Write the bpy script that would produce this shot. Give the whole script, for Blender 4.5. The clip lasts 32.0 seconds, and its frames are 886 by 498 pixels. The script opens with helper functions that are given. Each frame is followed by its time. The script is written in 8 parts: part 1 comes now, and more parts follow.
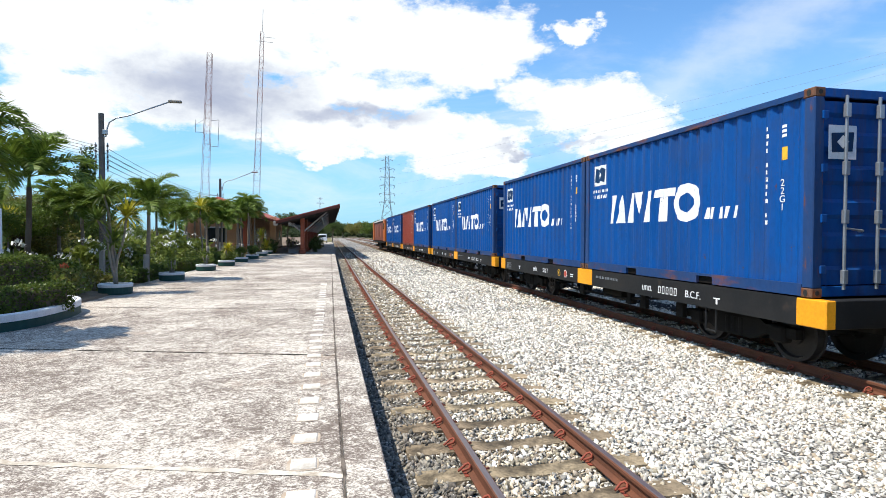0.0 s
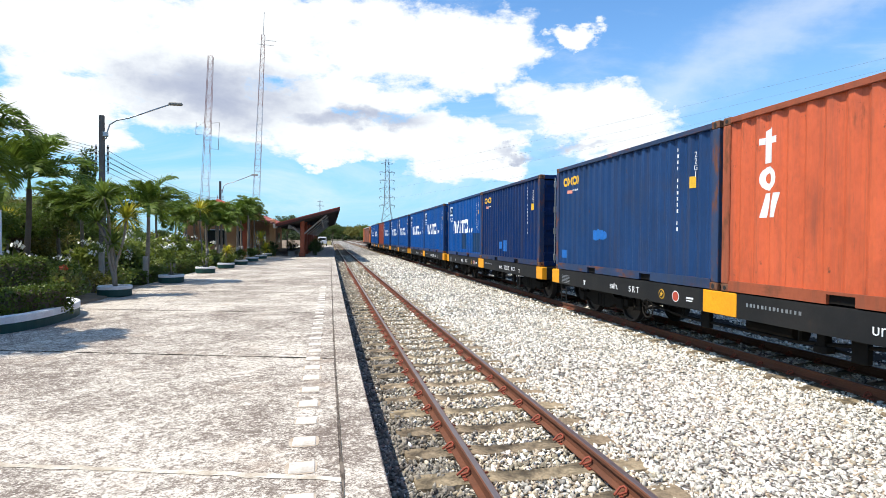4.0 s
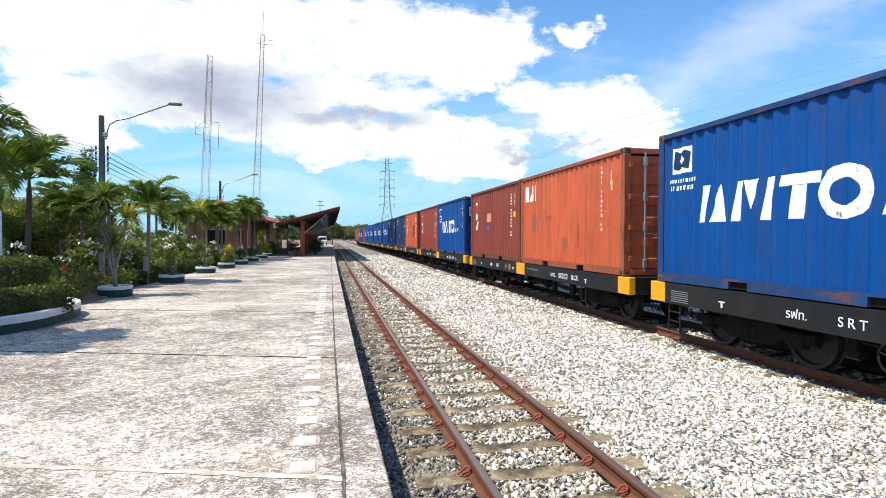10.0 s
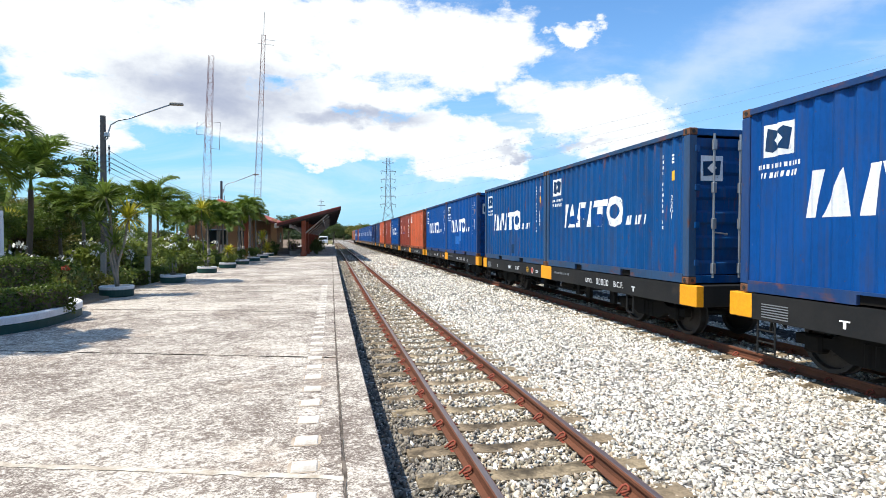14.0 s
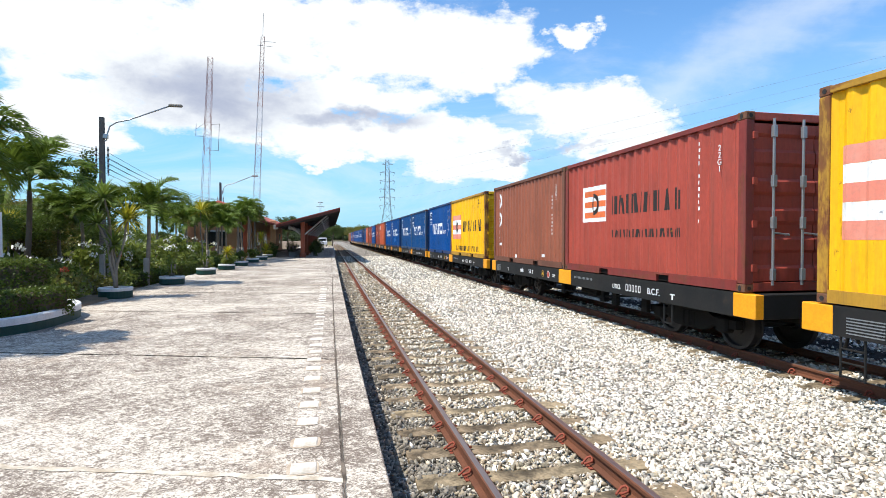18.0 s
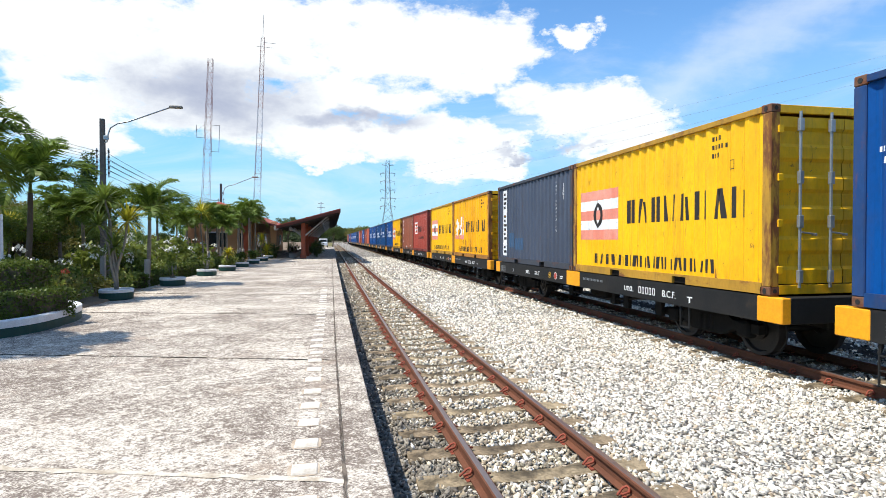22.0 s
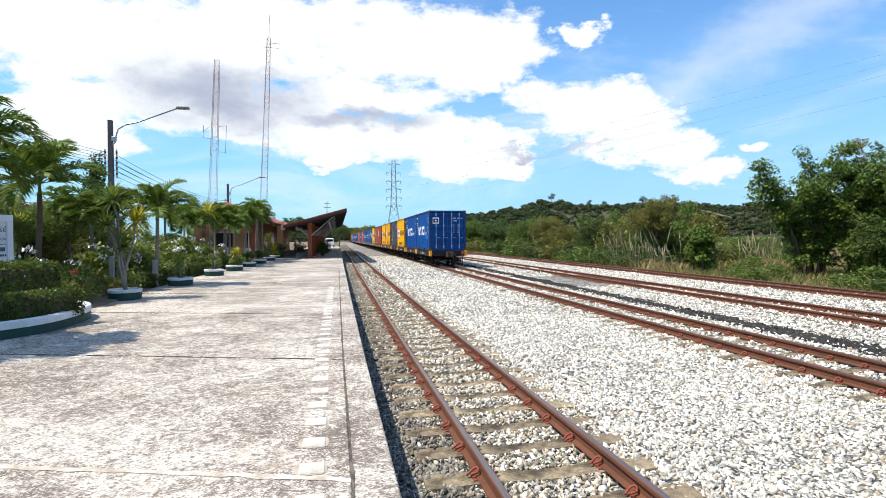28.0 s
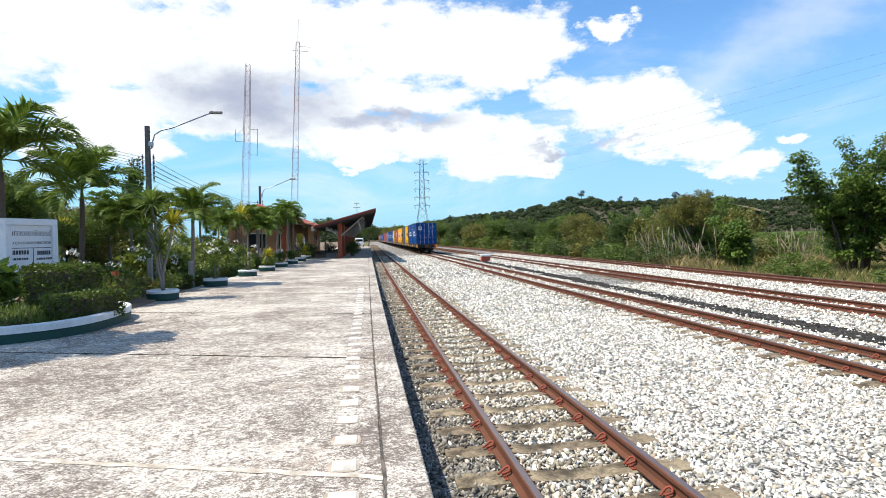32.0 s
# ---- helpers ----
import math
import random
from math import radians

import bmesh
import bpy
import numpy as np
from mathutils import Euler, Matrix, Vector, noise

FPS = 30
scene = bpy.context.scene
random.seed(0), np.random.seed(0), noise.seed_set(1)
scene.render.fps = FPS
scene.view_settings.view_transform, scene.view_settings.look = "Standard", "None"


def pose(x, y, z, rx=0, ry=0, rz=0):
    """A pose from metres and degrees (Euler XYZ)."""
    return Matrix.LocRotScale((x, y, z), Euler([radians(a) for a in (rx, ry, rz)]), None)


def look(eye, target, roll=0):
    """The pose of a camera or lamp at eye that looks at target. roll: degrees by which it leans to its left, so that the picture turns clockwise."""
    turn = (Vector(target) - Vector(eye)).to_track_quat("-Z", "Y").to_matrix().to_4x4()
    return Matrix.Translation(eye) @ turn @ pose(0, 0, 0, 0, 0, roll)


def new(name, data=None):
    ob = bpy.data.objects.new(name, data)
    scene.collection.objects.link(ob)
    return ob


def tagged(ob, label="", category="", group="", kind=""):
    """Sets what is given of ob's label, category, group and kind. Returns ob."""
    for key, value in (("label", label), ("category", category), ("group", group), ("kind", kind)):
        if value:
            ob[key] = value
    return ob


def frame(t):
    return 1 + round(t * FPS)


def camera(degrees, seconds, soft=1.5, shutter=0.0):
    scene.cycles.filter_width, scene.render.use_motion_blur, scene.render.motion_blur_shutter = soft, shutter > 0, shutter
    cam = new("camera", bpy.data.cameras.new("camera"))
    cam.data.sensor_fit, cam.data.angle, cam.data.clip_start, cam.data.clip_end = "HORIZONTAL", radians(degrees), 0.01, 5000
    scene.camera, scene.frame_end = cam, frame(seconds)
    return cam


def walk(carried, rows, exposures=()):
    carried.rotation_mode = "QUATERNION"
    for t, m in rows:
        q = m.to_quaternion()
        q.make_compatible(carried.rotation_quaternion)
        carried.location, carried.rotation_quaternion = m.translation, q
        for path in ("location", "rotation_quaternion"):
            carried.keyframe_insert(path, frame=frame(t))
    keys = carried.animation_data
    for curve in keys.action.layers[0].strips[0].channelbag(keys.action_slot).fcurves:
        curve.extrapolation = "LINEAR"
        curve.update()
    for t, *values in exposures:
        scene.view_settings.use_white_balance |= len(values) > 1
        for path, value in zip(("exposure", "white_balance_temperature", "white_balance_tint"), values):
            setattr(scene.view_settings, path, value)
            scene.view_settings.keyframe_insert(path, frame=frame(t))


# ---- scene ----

# ---------------------------------------------------------------- camera
EYE = (0.0, 0.0, 1.776)


def aim(turn, tilt, lean):
    """The pose of the camera on its stand: degrees to the right of the track's line, up, and lean."""
    a, b = radians(turn), radians(tilt)
    far = Vector((math.sin(a) * math.cos(b), math.cos(a) * math.cos(b), math.sin(b))) * 10
    return look(EYE, Vector(EYE) + far, lean)


cam = camera(78.24, 32.0, soft=0.6)
walk(cam, [
    (0, aim(11.985, -1.463, 0.084)),
    (0.5, aim(11.974, -1.424, 0.151)),
    (1, aim(11.963, -1.368, 0.210)),
    (1.5, aim(11.958, -1.309, 0.247)),
    (2, aim(11.972, -1.251, 0.277)),
    (2.5, aim(12.005, -1.187, 0.303)),
    (3, aim(12.022, -1.130, 0.318)),
    (3.5, aim(12.019, -1.107, 0.319)),
    (5.5, aim(12.024, -1.111, 0.307)),
    (6, aim(12.033, -1.112, 0.298)),
    (6.5, aim(12.035, -1.109, 0.297)),
    (7, aim(12.033, -1.111, 0.297)),
    (7.5, aim(12.037, -1.118, 0.291)),
    (8, aim(12.048, -1.132, 0.252)),
    (8.5, aim(12.041, -1.148, 0.195)),
    (9, aim(12.019, -1.163, 0.158)),
    (9.5, aim(12.004, -1.184, 0.132)),
    (10, aim(11.997, -1.202, 0.119)),
    (10.5, aim(11.969, -1.195, 0.127)),
    (11, aim(11.918, -1.169, 0.125)),
    (11.5, aim(11.886, -1.144, 0.108)),
    (12, aim(11.883, -1.131, 0.105)),
    (12.5, aim(11.886, -1.140, 0.120)),
    (13, aim(11.885, -1.168, 0.119)),
    (13.5, aim(11.883, -1.201, 0.098)),
    (14, aim(11.885, -1.227, 0.084)),
    (14.5, aim(11.910, -1.217, 0.084)),
    (16.5, aim(11.958, -1.168, 0.073)),
    (17, aim(11.979, -1.130, 0.049)),
    (17.5, aim(11.975, -1.110, 0.044)),
    (18, aim(11.972, -1.086, 0.043)),
    (18.5, aim(11.972, -1.066, 0.021)),
    (19, aim(11.971, -1.061, -0.001)),
    (19.5, aim(11.970, -1.057, -0.015)),
    (20, aim(11.966, -1.035, -0.028)),
    (20.5, aim(11.947, -1.007, -0.057)),
    (21, aim(11.925, -0.995, -0.088)),
    (21.5, aim(11.920, -0.999, -0.092)),
    (22, aim(11.918, -1.015, -0.096)),
    (22.5, aim(11.905, -1.040, -0.126)),
    (23, aim(11.879, -1.057, -0.153)),
    (23.5, aim(11.847, -1.057, -0.173)),
    (24, aim(11.817, -1.050, -0.200)),
    (24.5, aim(11.784, -1.042, -0.215)),
    (25, aim(11.747, -1.022, -0.209)),
    (25.5, aim(11.647, -1.017, -0.217)),
    (27.5, aim(11.425, -1.059, -0.267)),
    (28, aim(11.265, -1.100, -0.331)),
    (28.5, aim(11.045, -1.120, -0.386)),
    (29, aim(10.795, -1.131, -0.429)),
    (29.5, aim(10.442, -1.136, -0.501)),
    (30, aim(10.062, -1.140, -0.633)),
    (30.5, aim(9.640, -1.149, -0.681)),
    (31, aim(9.208, -1.171, -0.777)),
    (31.5, aim(8.739, -1.150, -0.860)),
    (32, aim(8.236, -1.188, -0.994)),
])

# ---------------------------------------------------------------- world, sun, exposure
SUN_TO = Vector((-0.57, -0.06, 1.0)).normalized()
scene.view_settings.exposure = 0.35


class Graph:
    """Short hand for node trees."""

    def __init__(self, tree):
        self.tree = tree

    def add(self, kind):
        return self.tree.nodes.new(kind)

    def put(self, n, socket, v):
        s = n.inputs[socket]
        if isinstance(v, bpy.types.NodeSocket):
            self.tree.links.new(v, s)
        else:
            s.default_value = v

    def math(self, op, a, b=0.0, c=0.0, clamp=False):
        n = self.add("ShaderNodeMath")
        n.operation, n.use_clamp = op, clamp
        for i, v in enumerate((a, b, c)):
            self.put(n, i, v)
        return n.outputs[0]

    def noise(self, vector, scale, detail=4.0, rough=0.55, distortion=0.0):
        n = self.add("ShaderNodeTexNoise")
        for key, v in (("Vector", vector), ("Scale", scale), ("Detail", detail), ("Roughness", rough), ("Distortion", distortion)):
            self.put(n, key, v)
        return n.outputs[0]

    def ramp(self, v, lo, hi):
        n = self.add("ShaderNodeMapRange")
        n.interpolation_type = "SMOOTHSTEP"
        for i, x in enumerate((v, lo, hi, 0.0, 1.0)):
            self.put(n, i, x)
        return n.outputs[0]

    def mix(self, f, a, b, kind="MIX"):
        n = self.add("ShaderNodeMix")
        n.data_type, n.blend_type = "RGBA", kind
        for i, v in ((0, f), (6, a), (7, b)):
            if i > 0 and isinstance(v, tuple) and len(v) == 3:
                v = (*v, 1.0)
            self.put(n, i, v)
        return n.outputs[2]

    def scaled(self, vector, s):
        n = self.add("ShaderNodeVectorMath")
        n.operation = "MULTIPLY"
        self.put(n, 0, vector)
        self.put(n, 1, s)
        return n.outputs[0]


def make_world():
    w = bpy.data.worlds.new("world")
    scene.world = w
    w.use_nodes = True
    g = Graph(w.node_tree)
    g.tree.nodes.clear()
    sky = g.add("ShaderNodeTexSky")
    sky.sky_type, sky.sun_disc = "NISHITA", False
    sky.sun_elevation, sky.sun_rotation = math.asin(SUN_TO.z), math.atan2(SUN_TO.x, SUN_TO.y)
    sky.air_density, sky.dust_density, sky.ozone_density = 1.0, 0.6, 2.5
    co = g.add("ShaderNodeTexCoord").outputs["Generated"]
    sep = g.add("ShaderNodeSeparateXYZ")
    g.put(sep, 0, co)
    x, y, z = sep.outputs
    az = g.math("MULTIPLY", g.math("ARCTAN2", x, y), 57.2958)
    el = g.math("MULTIPLY", g.math("ARCSINE", z), 57.2958)
    lumps = g.add("ShaderNodeTexNoise")
    for key, v in (("Vector", g.scaled(co, (1.0, 1.0, 1.6))), ("Scale", 5.5), ("Detail", 8.0), ("Roughness", 0.62)):
        g.put(lumps, key, v)
    sep2 = g.add("ShaderNodeSeparateColor")
    g.put(sep2, 0, lumps.outputs["Color"])
    az = g.math("ADD", az, g.math("MULTIPLY", g.math("SUBTRACT", sep2.outputs[0], 0.5), 16.0))
    el0 = el
    el = g.math("ADD", el, g.math("MULTIPLY", g.math("SUBTRACT", sep2.outputs[1], 0.5), 8.0))
    # cumulus banks: azimuth and height in degrees, half width and half height
    banks = ((-21, 17.2, 16, 5.2), (-8.6, 19.0, 11.5, 5.2), (6.4, 19.2, 13.5, 4.2), (16.0, 19.8, 7.0, 3.4), (16.6, 16.2, 4.6, 2.4), (1.2, 10.2, 9.5, 2.9), (14.7, 9.0, 6.4, 2.8), (8.2, 11.6, 5.6, 2.6),
             (-22.8, 10.5, 7.0, 3.4), (26.2, 13.2, 7.4, 2.9), (30.0, 10.9, 6.0, 2.5), (33.6, 8.6, 4.8, 2.0), (37.0, 6.6, 3.6, 1.2), (2.0, 14.6, 9.0, 2.4), (-10.5, 13.2, 11.0, 3.4), (26.0, 19.9, 2.2, 1.3), (41.5, 8.2, 1.7, 0.55), (-1.3, 7.8, 3.4, 1.2), (17.6, 7.0, 2.0, 0.6),
             (-32, 22, 16, 7), (4, 27, 18, 4), (-62, 18, 18, 7), (85, 14, 18, 4), (135, 20, 20, 6), (-125, 18, 18, 5))
    body = None
    for a, e, ra, re in banks:
        u = g.math("DIVIDE", g.math("SUBTRACT", az, a), ra)
        v = g.math("DIVIDE", g.math("SUBTRACT", el, e), re)
        d = g.math("SUBTRACT", 1.0, g.math("ADD", g.math("MULTIPLY", u, u), g.math("MULTIPLY", v, v)))
        body = d if body is None else g.math("MAXIMUM", body, d)
    body = g.math("MAXIMUM", body, -1.2)
    flat = g.scaled(co, (1.0, 1.0, 2.1))
    puff = g.noise(flat, 13.0, 10.0, 0.62, 0.2)
    thin = g.noise(g.scaled(co, (1.0, 0.6, 3.2)), 2.6, 7.0, 0.62, 0.8)
    dens = g.math("ADD", g.math("MULTIPLY", body, 0.85), g.math("MULTIPLY", g.math("SUBTRACT", puff, 0.5), 2.3))
    cover = g.ramp(dens, -0.20, 0.40)
    wisp = g.math("MULTIPLY", g.ramp(thin, 0.44, 0.78), 0.50)
    cover = g.math("MAXIMUM", cover, wisp)
    # a thin veil that climbs to the right
    slope = g.math("SUBTRACT", el, g.math("ADD", 4.0, g.math("MULTIPLY", g.math("SUBTRACT", az, 22.0), 0.46)))
    band = g.math("SUBTRACT", 1.0, g.math("DIVIDE", g.math("ABSOLUTE", g.math("SUBTRACT", slope, 4.5)), 5.5))
    veil = g.math("MULTIPLY", g.ramp(g.math("ADD", band, g.math("MULTIPLY", g.math("SUBTRACT", thin, 0.5), 1.6)), 0.0, 1.1), g.ramp(az, 20.0, 32.0))
    cover = g.math("MAXIMUM", cover, g.math("MULTIPLY", veil, 0.42))
    # grey undersides
    grey = None
    for a, e, ra, re in ((-10.5, 13.8, 10.5, 3.6), (3.0, 12.4, 8.0, 1.5), (22, 9.5, 8, 0.5)):
        u = g.math("DIVIDE", g.math("SUBTRACT", az, a), ra)
        v = g.math("DIVIDE", g.math("SUBTRACT", el, e), re)
        d = g.math("SUBTRACT", 1.0, g.math("ADD", g.math("MULTIPLY", u, u), g.math("MULTIPLY", v, v)))
        grey = d if grey is None else g.math("MAXIMUM", grey, d)
    grey = g.ramp(g.math("ADD", grey, g.math("MULTIPLY", g.math("SUBTRACT", puff, 0.5), 0.9)), -0.15, 1.25)
    cloud = g.mix(grey, (0.80, 0.835, 0.86), (0.36, 0.405, 0.53))
    # pale haze low over the ground
    blue = g.mix(1.0, sky.outputs[0], (0.104, 0.150, 0.180), "MULTIPLY")
    haze = g.math("MULTIPLY", g.ramp(el0, 24.0, 1.0), 0.68)
    blue = g.mix(haze, blue, g.mix(g.ramp(az, 0.0, 34.0), (0.235, 0.545, 0.79), (0.275, 0.50, 0.81)))
    col = g.mix(cover, blue, cloud)
    back = g.add("ShaderNodeBackground")
    g.put(back, 0, col)
    g.put(back, 1, 1.0)
    out = g.add("ShaderNodeOutputWorld")
    g.tree.links.new(back.outputs[0], out.inputs[0])


make_world()
sun = new("sun", bpy.data.lights.new("sun", "SUN"))
sun.data.energy, sun.data.angle, sun.data.color = 5.0, radians(0.53), (1.0, 0.945, 0.845)
sun.matrix_world = look(SUN_TO * 50, (0, 0, 0))


# ---------------------------------------------------------------- materials
def surface(name, base, dark=None, rough=0.7, metal=0.0, big=1.2, small=28.0, bump=0.25, amount=0.55, stretch=(1, 1, 1), rust=None, rust_at=(0.62, 0.78),
            rust_stretch=(1, 1, 1), rust_scale=3.0, tint=None, per_object=0.0, per_island=0.0, spec=0.4, translucent=0.0, fine=0.25, depth=0.01, streak=0.0):
    """A material with broad stains, fine grain and relief; rust or wear breaks through in patches."""
    m = bpy.data.materials.new(name)
    m.use_nodes = True
    g = Graph(m.node_tree)
    b = g.tree.nodes["Principled BSDF"]
    co = g.add("ShaderNodeTexCoord").outputs["Object"]
    if streak:
        move = g.add("ShaderNodeVectorMath")
        move.operation = "ADD"
        g.put(move, 0, co)
        g.put(move, 1, g.math("MULTIPLY", g.add("ShaderNodeObjectInfo").outputs["Random"], 53.0))
        co = move.outputs[0]
    v = g.scaled(co, stretch) if stretch != (1, 1, 1) else co
    dark = dark or tuple(c * 0.6 for c in base)
    broad = g.noise(v, big, 6.0, 0.62)
    grain = g.noise(v, small, 4.0, 0.6)
    f = g.math("MULTIPLY", g.ramp(broad, 0.36, 0.70), amount)
    col = g.mix(f, (*base, 1.0), (*dark, 1.0))
    gf = g.math("MULTIPLY", g.ramp(grain, 0.35, 0.75), fine)
    col = g.mix(gf, col, tuple(c * 0.45 for c in dark))
    r = g.math("ADD", rough - 0.08, g.math("MULTIPLY", grain, 0.16))
    if rust:
        rv = g.scaled(co, rust_stretch)
        spot = g.ramp(g.noise(rv, rust_scale, 7.0, 0.66), *rust_at)
        col = g.mix(spot, col, g.mix(grain, tuple(c * 1.35 for c in rust), tuple(c * 0.55 for c in rust)))
        r = g.math("ADD", r, g.math("MULTIPLY", spot, 0.3), clamp=True)
    if streak:
        chalk = g.ramp(g.noise(co, 0.8, 5.0, 0.6), 0.46, 0.78)
        col = g.mix(g.math("MULTIPLY", chalk, 0.30), col, tuple(c * 1.2 + 0.006 for c in base))
        soot = g.ramp(g.noise(g.scaled(co, (1.0, 1.0, 0.8)), 1.25, 6.0, 0.66), 0.50, 0.70)
        col = g.mix(g.math("MULTIPLY", soot, streak * 0.60), col, tuple(c * 0.50 + q for c, q in zip(dark, (0.026, 0.022, 0.018))))
        runs = g.ramp(g.noise(g.scaled(co, (4.5, 4.5, 0.22)), 1.7, 7.0, 0.72), 0.46, 0.74)
        col = g.mix(g.math("MULTIPLY", runs, streak), col, tuple(c * 0.42 + q for c, q in zip(dark, (0.040, 0.032, 0.024))))
        chips = g.ramp(g.noise(g.scaled(co, (1.0, 1.0, 0.55)), 8.0, 8.0, 0.78), 0.62, 0.68)
        col = g.mix(g.math("MULTIPLY", chips, 0.85), col, (0.10, 0.045, 0.025))
        scrape = g.ramp(g.noise(g.scaled(co, (3.0, 3.0, 0.35)), 5.0, 6.0, 0.8, 0.5), 0.70, 0.74)
        col = g.mix(g.math("MULTIPLY", scrape, 0.45), col, (0.42, 0.42, 0.42))
    if per_object or per_island:
        src = g.add("ShaderNodeObjectInfo").outputs["Random"] if per_object else g.add("ShaderNodeNewGeometry").outputs["Random Per Island"]
        k = per_object or per_island
        hsv = g.add("ShaderNodeHueSaturation")
        g.put(hsv, "Color", col)
        g.put(hsv, "Value", g.math("ADD", 1.0 - k, g.math("MULTIPLY", src, 2.0 * k)))
        g.put(hsv, "Hue", g.math("ADD", 0.5 - 0.02 * k, g.math("MULTIPLY", g.math("FRACT", g.math("MULTIPLY", src, 7.3)), 0.04 * k)))
        col = hsv.outputs[0]
        if tint:
            pick = g.ramp(g.math("FRACT", g.math("MULTIPLY", src, 13.7)), 0.70, 1.0)
            col = g.mix(g.math("MULTIPLY", pick, 0.7), col, tint)
    g.put(b, "Base Color", col)
    g.put(b, "Roughness", r)
    b.inputs["Metallic"].default_value = metal
    b.inputs["Specular IOR Level"].default_value = spec
    if bump:
        n = g.add("ShaderNodeBump")
        g.put(n, "Strength", bump)
        g.put(n, "Distance", depth)
        g.put(n, "Height", g.math("ADD", grain, g.math("MULTIPLY", broad, 0.5)))
        g.put(b, "Normal", n.outputs[0])
    if translucent:
        t = g.add("ShaderNodeBsdfTranslucent")
        g.put(t, 0, col)
        mx = g.add("ShaderNodeMixShader")
        g.put(mx, 0, translucent)
        g.tree.links.new(b.outputs[0], mx.inputs[1])
        g.tree.links.new(t.outputs[0], mx.inputs[2])
        g.tree.links.new(mx.outputs[0], g.tree.nodes["Material Output"].inputs[0])
    return m


RUST = (0.16, 0.055, 0.025)


def paint(name, base, **kw):
    """Weathered container paint: dull patches, rust that runs down."""
    opts = dict(dark=tuple(c * 0.72 for c in base), rough=0.5, big=0.9, small=22.0, bump=0.12, amount=0.7, stretch=(1, 1, 0.45), rust=RUST, rust_at=(0.66, 0.80),
                rust_stretch=(1.6, 1.6, 0.28), rust_scale=4.0, fine=0.22, spec=0.30, streak=0.62)
    opts.update(kw)
    return surface(name, base, **opts)


M = {}
M["concrete"] = None
M["blue"] = paint("blue container paint", (0.0015, 0.072, 0.285), spec=0.14)
M["blue_worn"] = paint("faded blue container paint", (0.0035, 0.072, 0.235), rust_at=(0.58, 0.76), spec=0.12, streak=0.85)
M["navy"] = paint("navy container paint", (0.005, 0.026, 0.105), spec=0.10)
M["navy_faded"] = paint("faded navy container paint", (0.014, 0.050, 0.145), spec=0.15)
M["slate"] = paint("slate grey container paint", (0.062, 0.080, 0.120))
M["orange"] = paint("orange container paint", (0.60, 0.118, 0.045), rust_at=(0.58, 0.76), streak=0.75)
M["brick"] = paint("faded brick red container paint", (0.315, 0.058, 0.032), rust_at=(0.62, 0.78))
M["maroon"] = paint("maroon container paint", (0.262, 0.050, 0.031), rust_at=(0.60, 0.78))
M["brown"] = paint("rusty brown container paint", (0.31, 0.098, 0.055), rust_at=(0.55, 0.75))
M["crimson"] = paint("red container paint", (0.39, 0.068, 0.045))
M["yellow"] = paint("yellow container paint", (0.90, 0.50, 0.004), dark=(0.80, 0.40, 0.003), rust_at=(0.61, 0.76), streak=0.42)
M["amber"] = paint("amber container paint", (0.88, 0.44, 0.003), dark=(0.74, 0.31, 0.002), rust_at=(0.585, 0.73), streak=0.48)
for _k in ("blue", "blue_worn", "navy", "navy_faded", "slate", "orange", "brick", "maroon", "brown", "crimson", "yellow", "amber"):
    _c = {"blue": (0.008, 0.050, 0.17), "blue_worn": (0.02, 0.07, 0.16), "navy": (0.014, 0.035, 0.10), "navy_faded": (0.022, 0.05, 0.12), "slate": (0.05, 0.06, 0.08), "orange": (0.36, 0.09, 0.04), "brick": (0.23, 0.055, 0.035), "maroon": (0.17, 0.045, 0.03),
          "brown": (0.17, 0.07, 0.045), "crimson": (0.22, 0.035, 0.03), "yellow": (0.50, 0.27, 0.03), "amber": (0.42, 0.18, 0.03)}[_k]
    M[_k + "_post"] = paint(_k + " rusted corner paint", _c, rust_at=(0.40, 0.60) if _k in ("yellow", "amber") else ((0.48, 0.66) if "blue" not in _k else (0.57, 0.74)), rust_scale=3.0, rust_stretch=(2.5, 2.5, 0.7), rough=0.65)
    M[_k + "_rail"] = paint(_k + " scuffed rail paint", tuple(c * 0.9 for c in _c), rust_at=(0.52, 0.70), rust_scale=2.2, rust_stretch=(1.5, 0.7, 2.0), rough=0.6)
M["white_mark"] = surface("white marking paint", (0.82, 0.83, 0.84), dark=(0.62, 0.64, 0.66), rough=0.55, small=16, bump=0.05, rust=(0.16, 0.18, 0.22), rust_at=(0.64, 0.70), rust_scale=6.0, streak=0.22)
M["black_mark"] = surface("black marking paint", (0.025, 0.02, 0.018), rough=0.6, bump=0.05, rust=(0.30, 0.15, 0.02), rust_at=(0.62, 0.68), rust_scale=6.0)
M["red_mark"] = surface("faded red marking paint", (0.70, 0.22, 0.15), dark=(0.75, 0.42, 0.33), rough=0.6, bump=0.05)
M["orange_mark"] = surface("orange marking paint", (0.75, 0.17, 0.05), rough=0.6, bump=0.05)
M["yellow_mark"] = surface("yellow marking paint", (0.85, 0.48, 0.03), rough=0.55, bump=0.05)
M["dark_mark"] = surface("dull repair paint", (0.005, 0.036, 0.105), dark=(0.012, 0.045, 0.10), rough=0.7, spec=0.15, bump=0.08, big=3, streak=0.5)
M["sky_mark"] = surface("bright blue touch-up paint", (0.012, 0.145, 0.48), rough=0.5, bump=0.05, streak=0.5)
M["sky_worn"] = surface("thin blue touch-up paint", (0.045, 0.105, 0.20), rough=0.6, bump=0.05, streak=0.6)
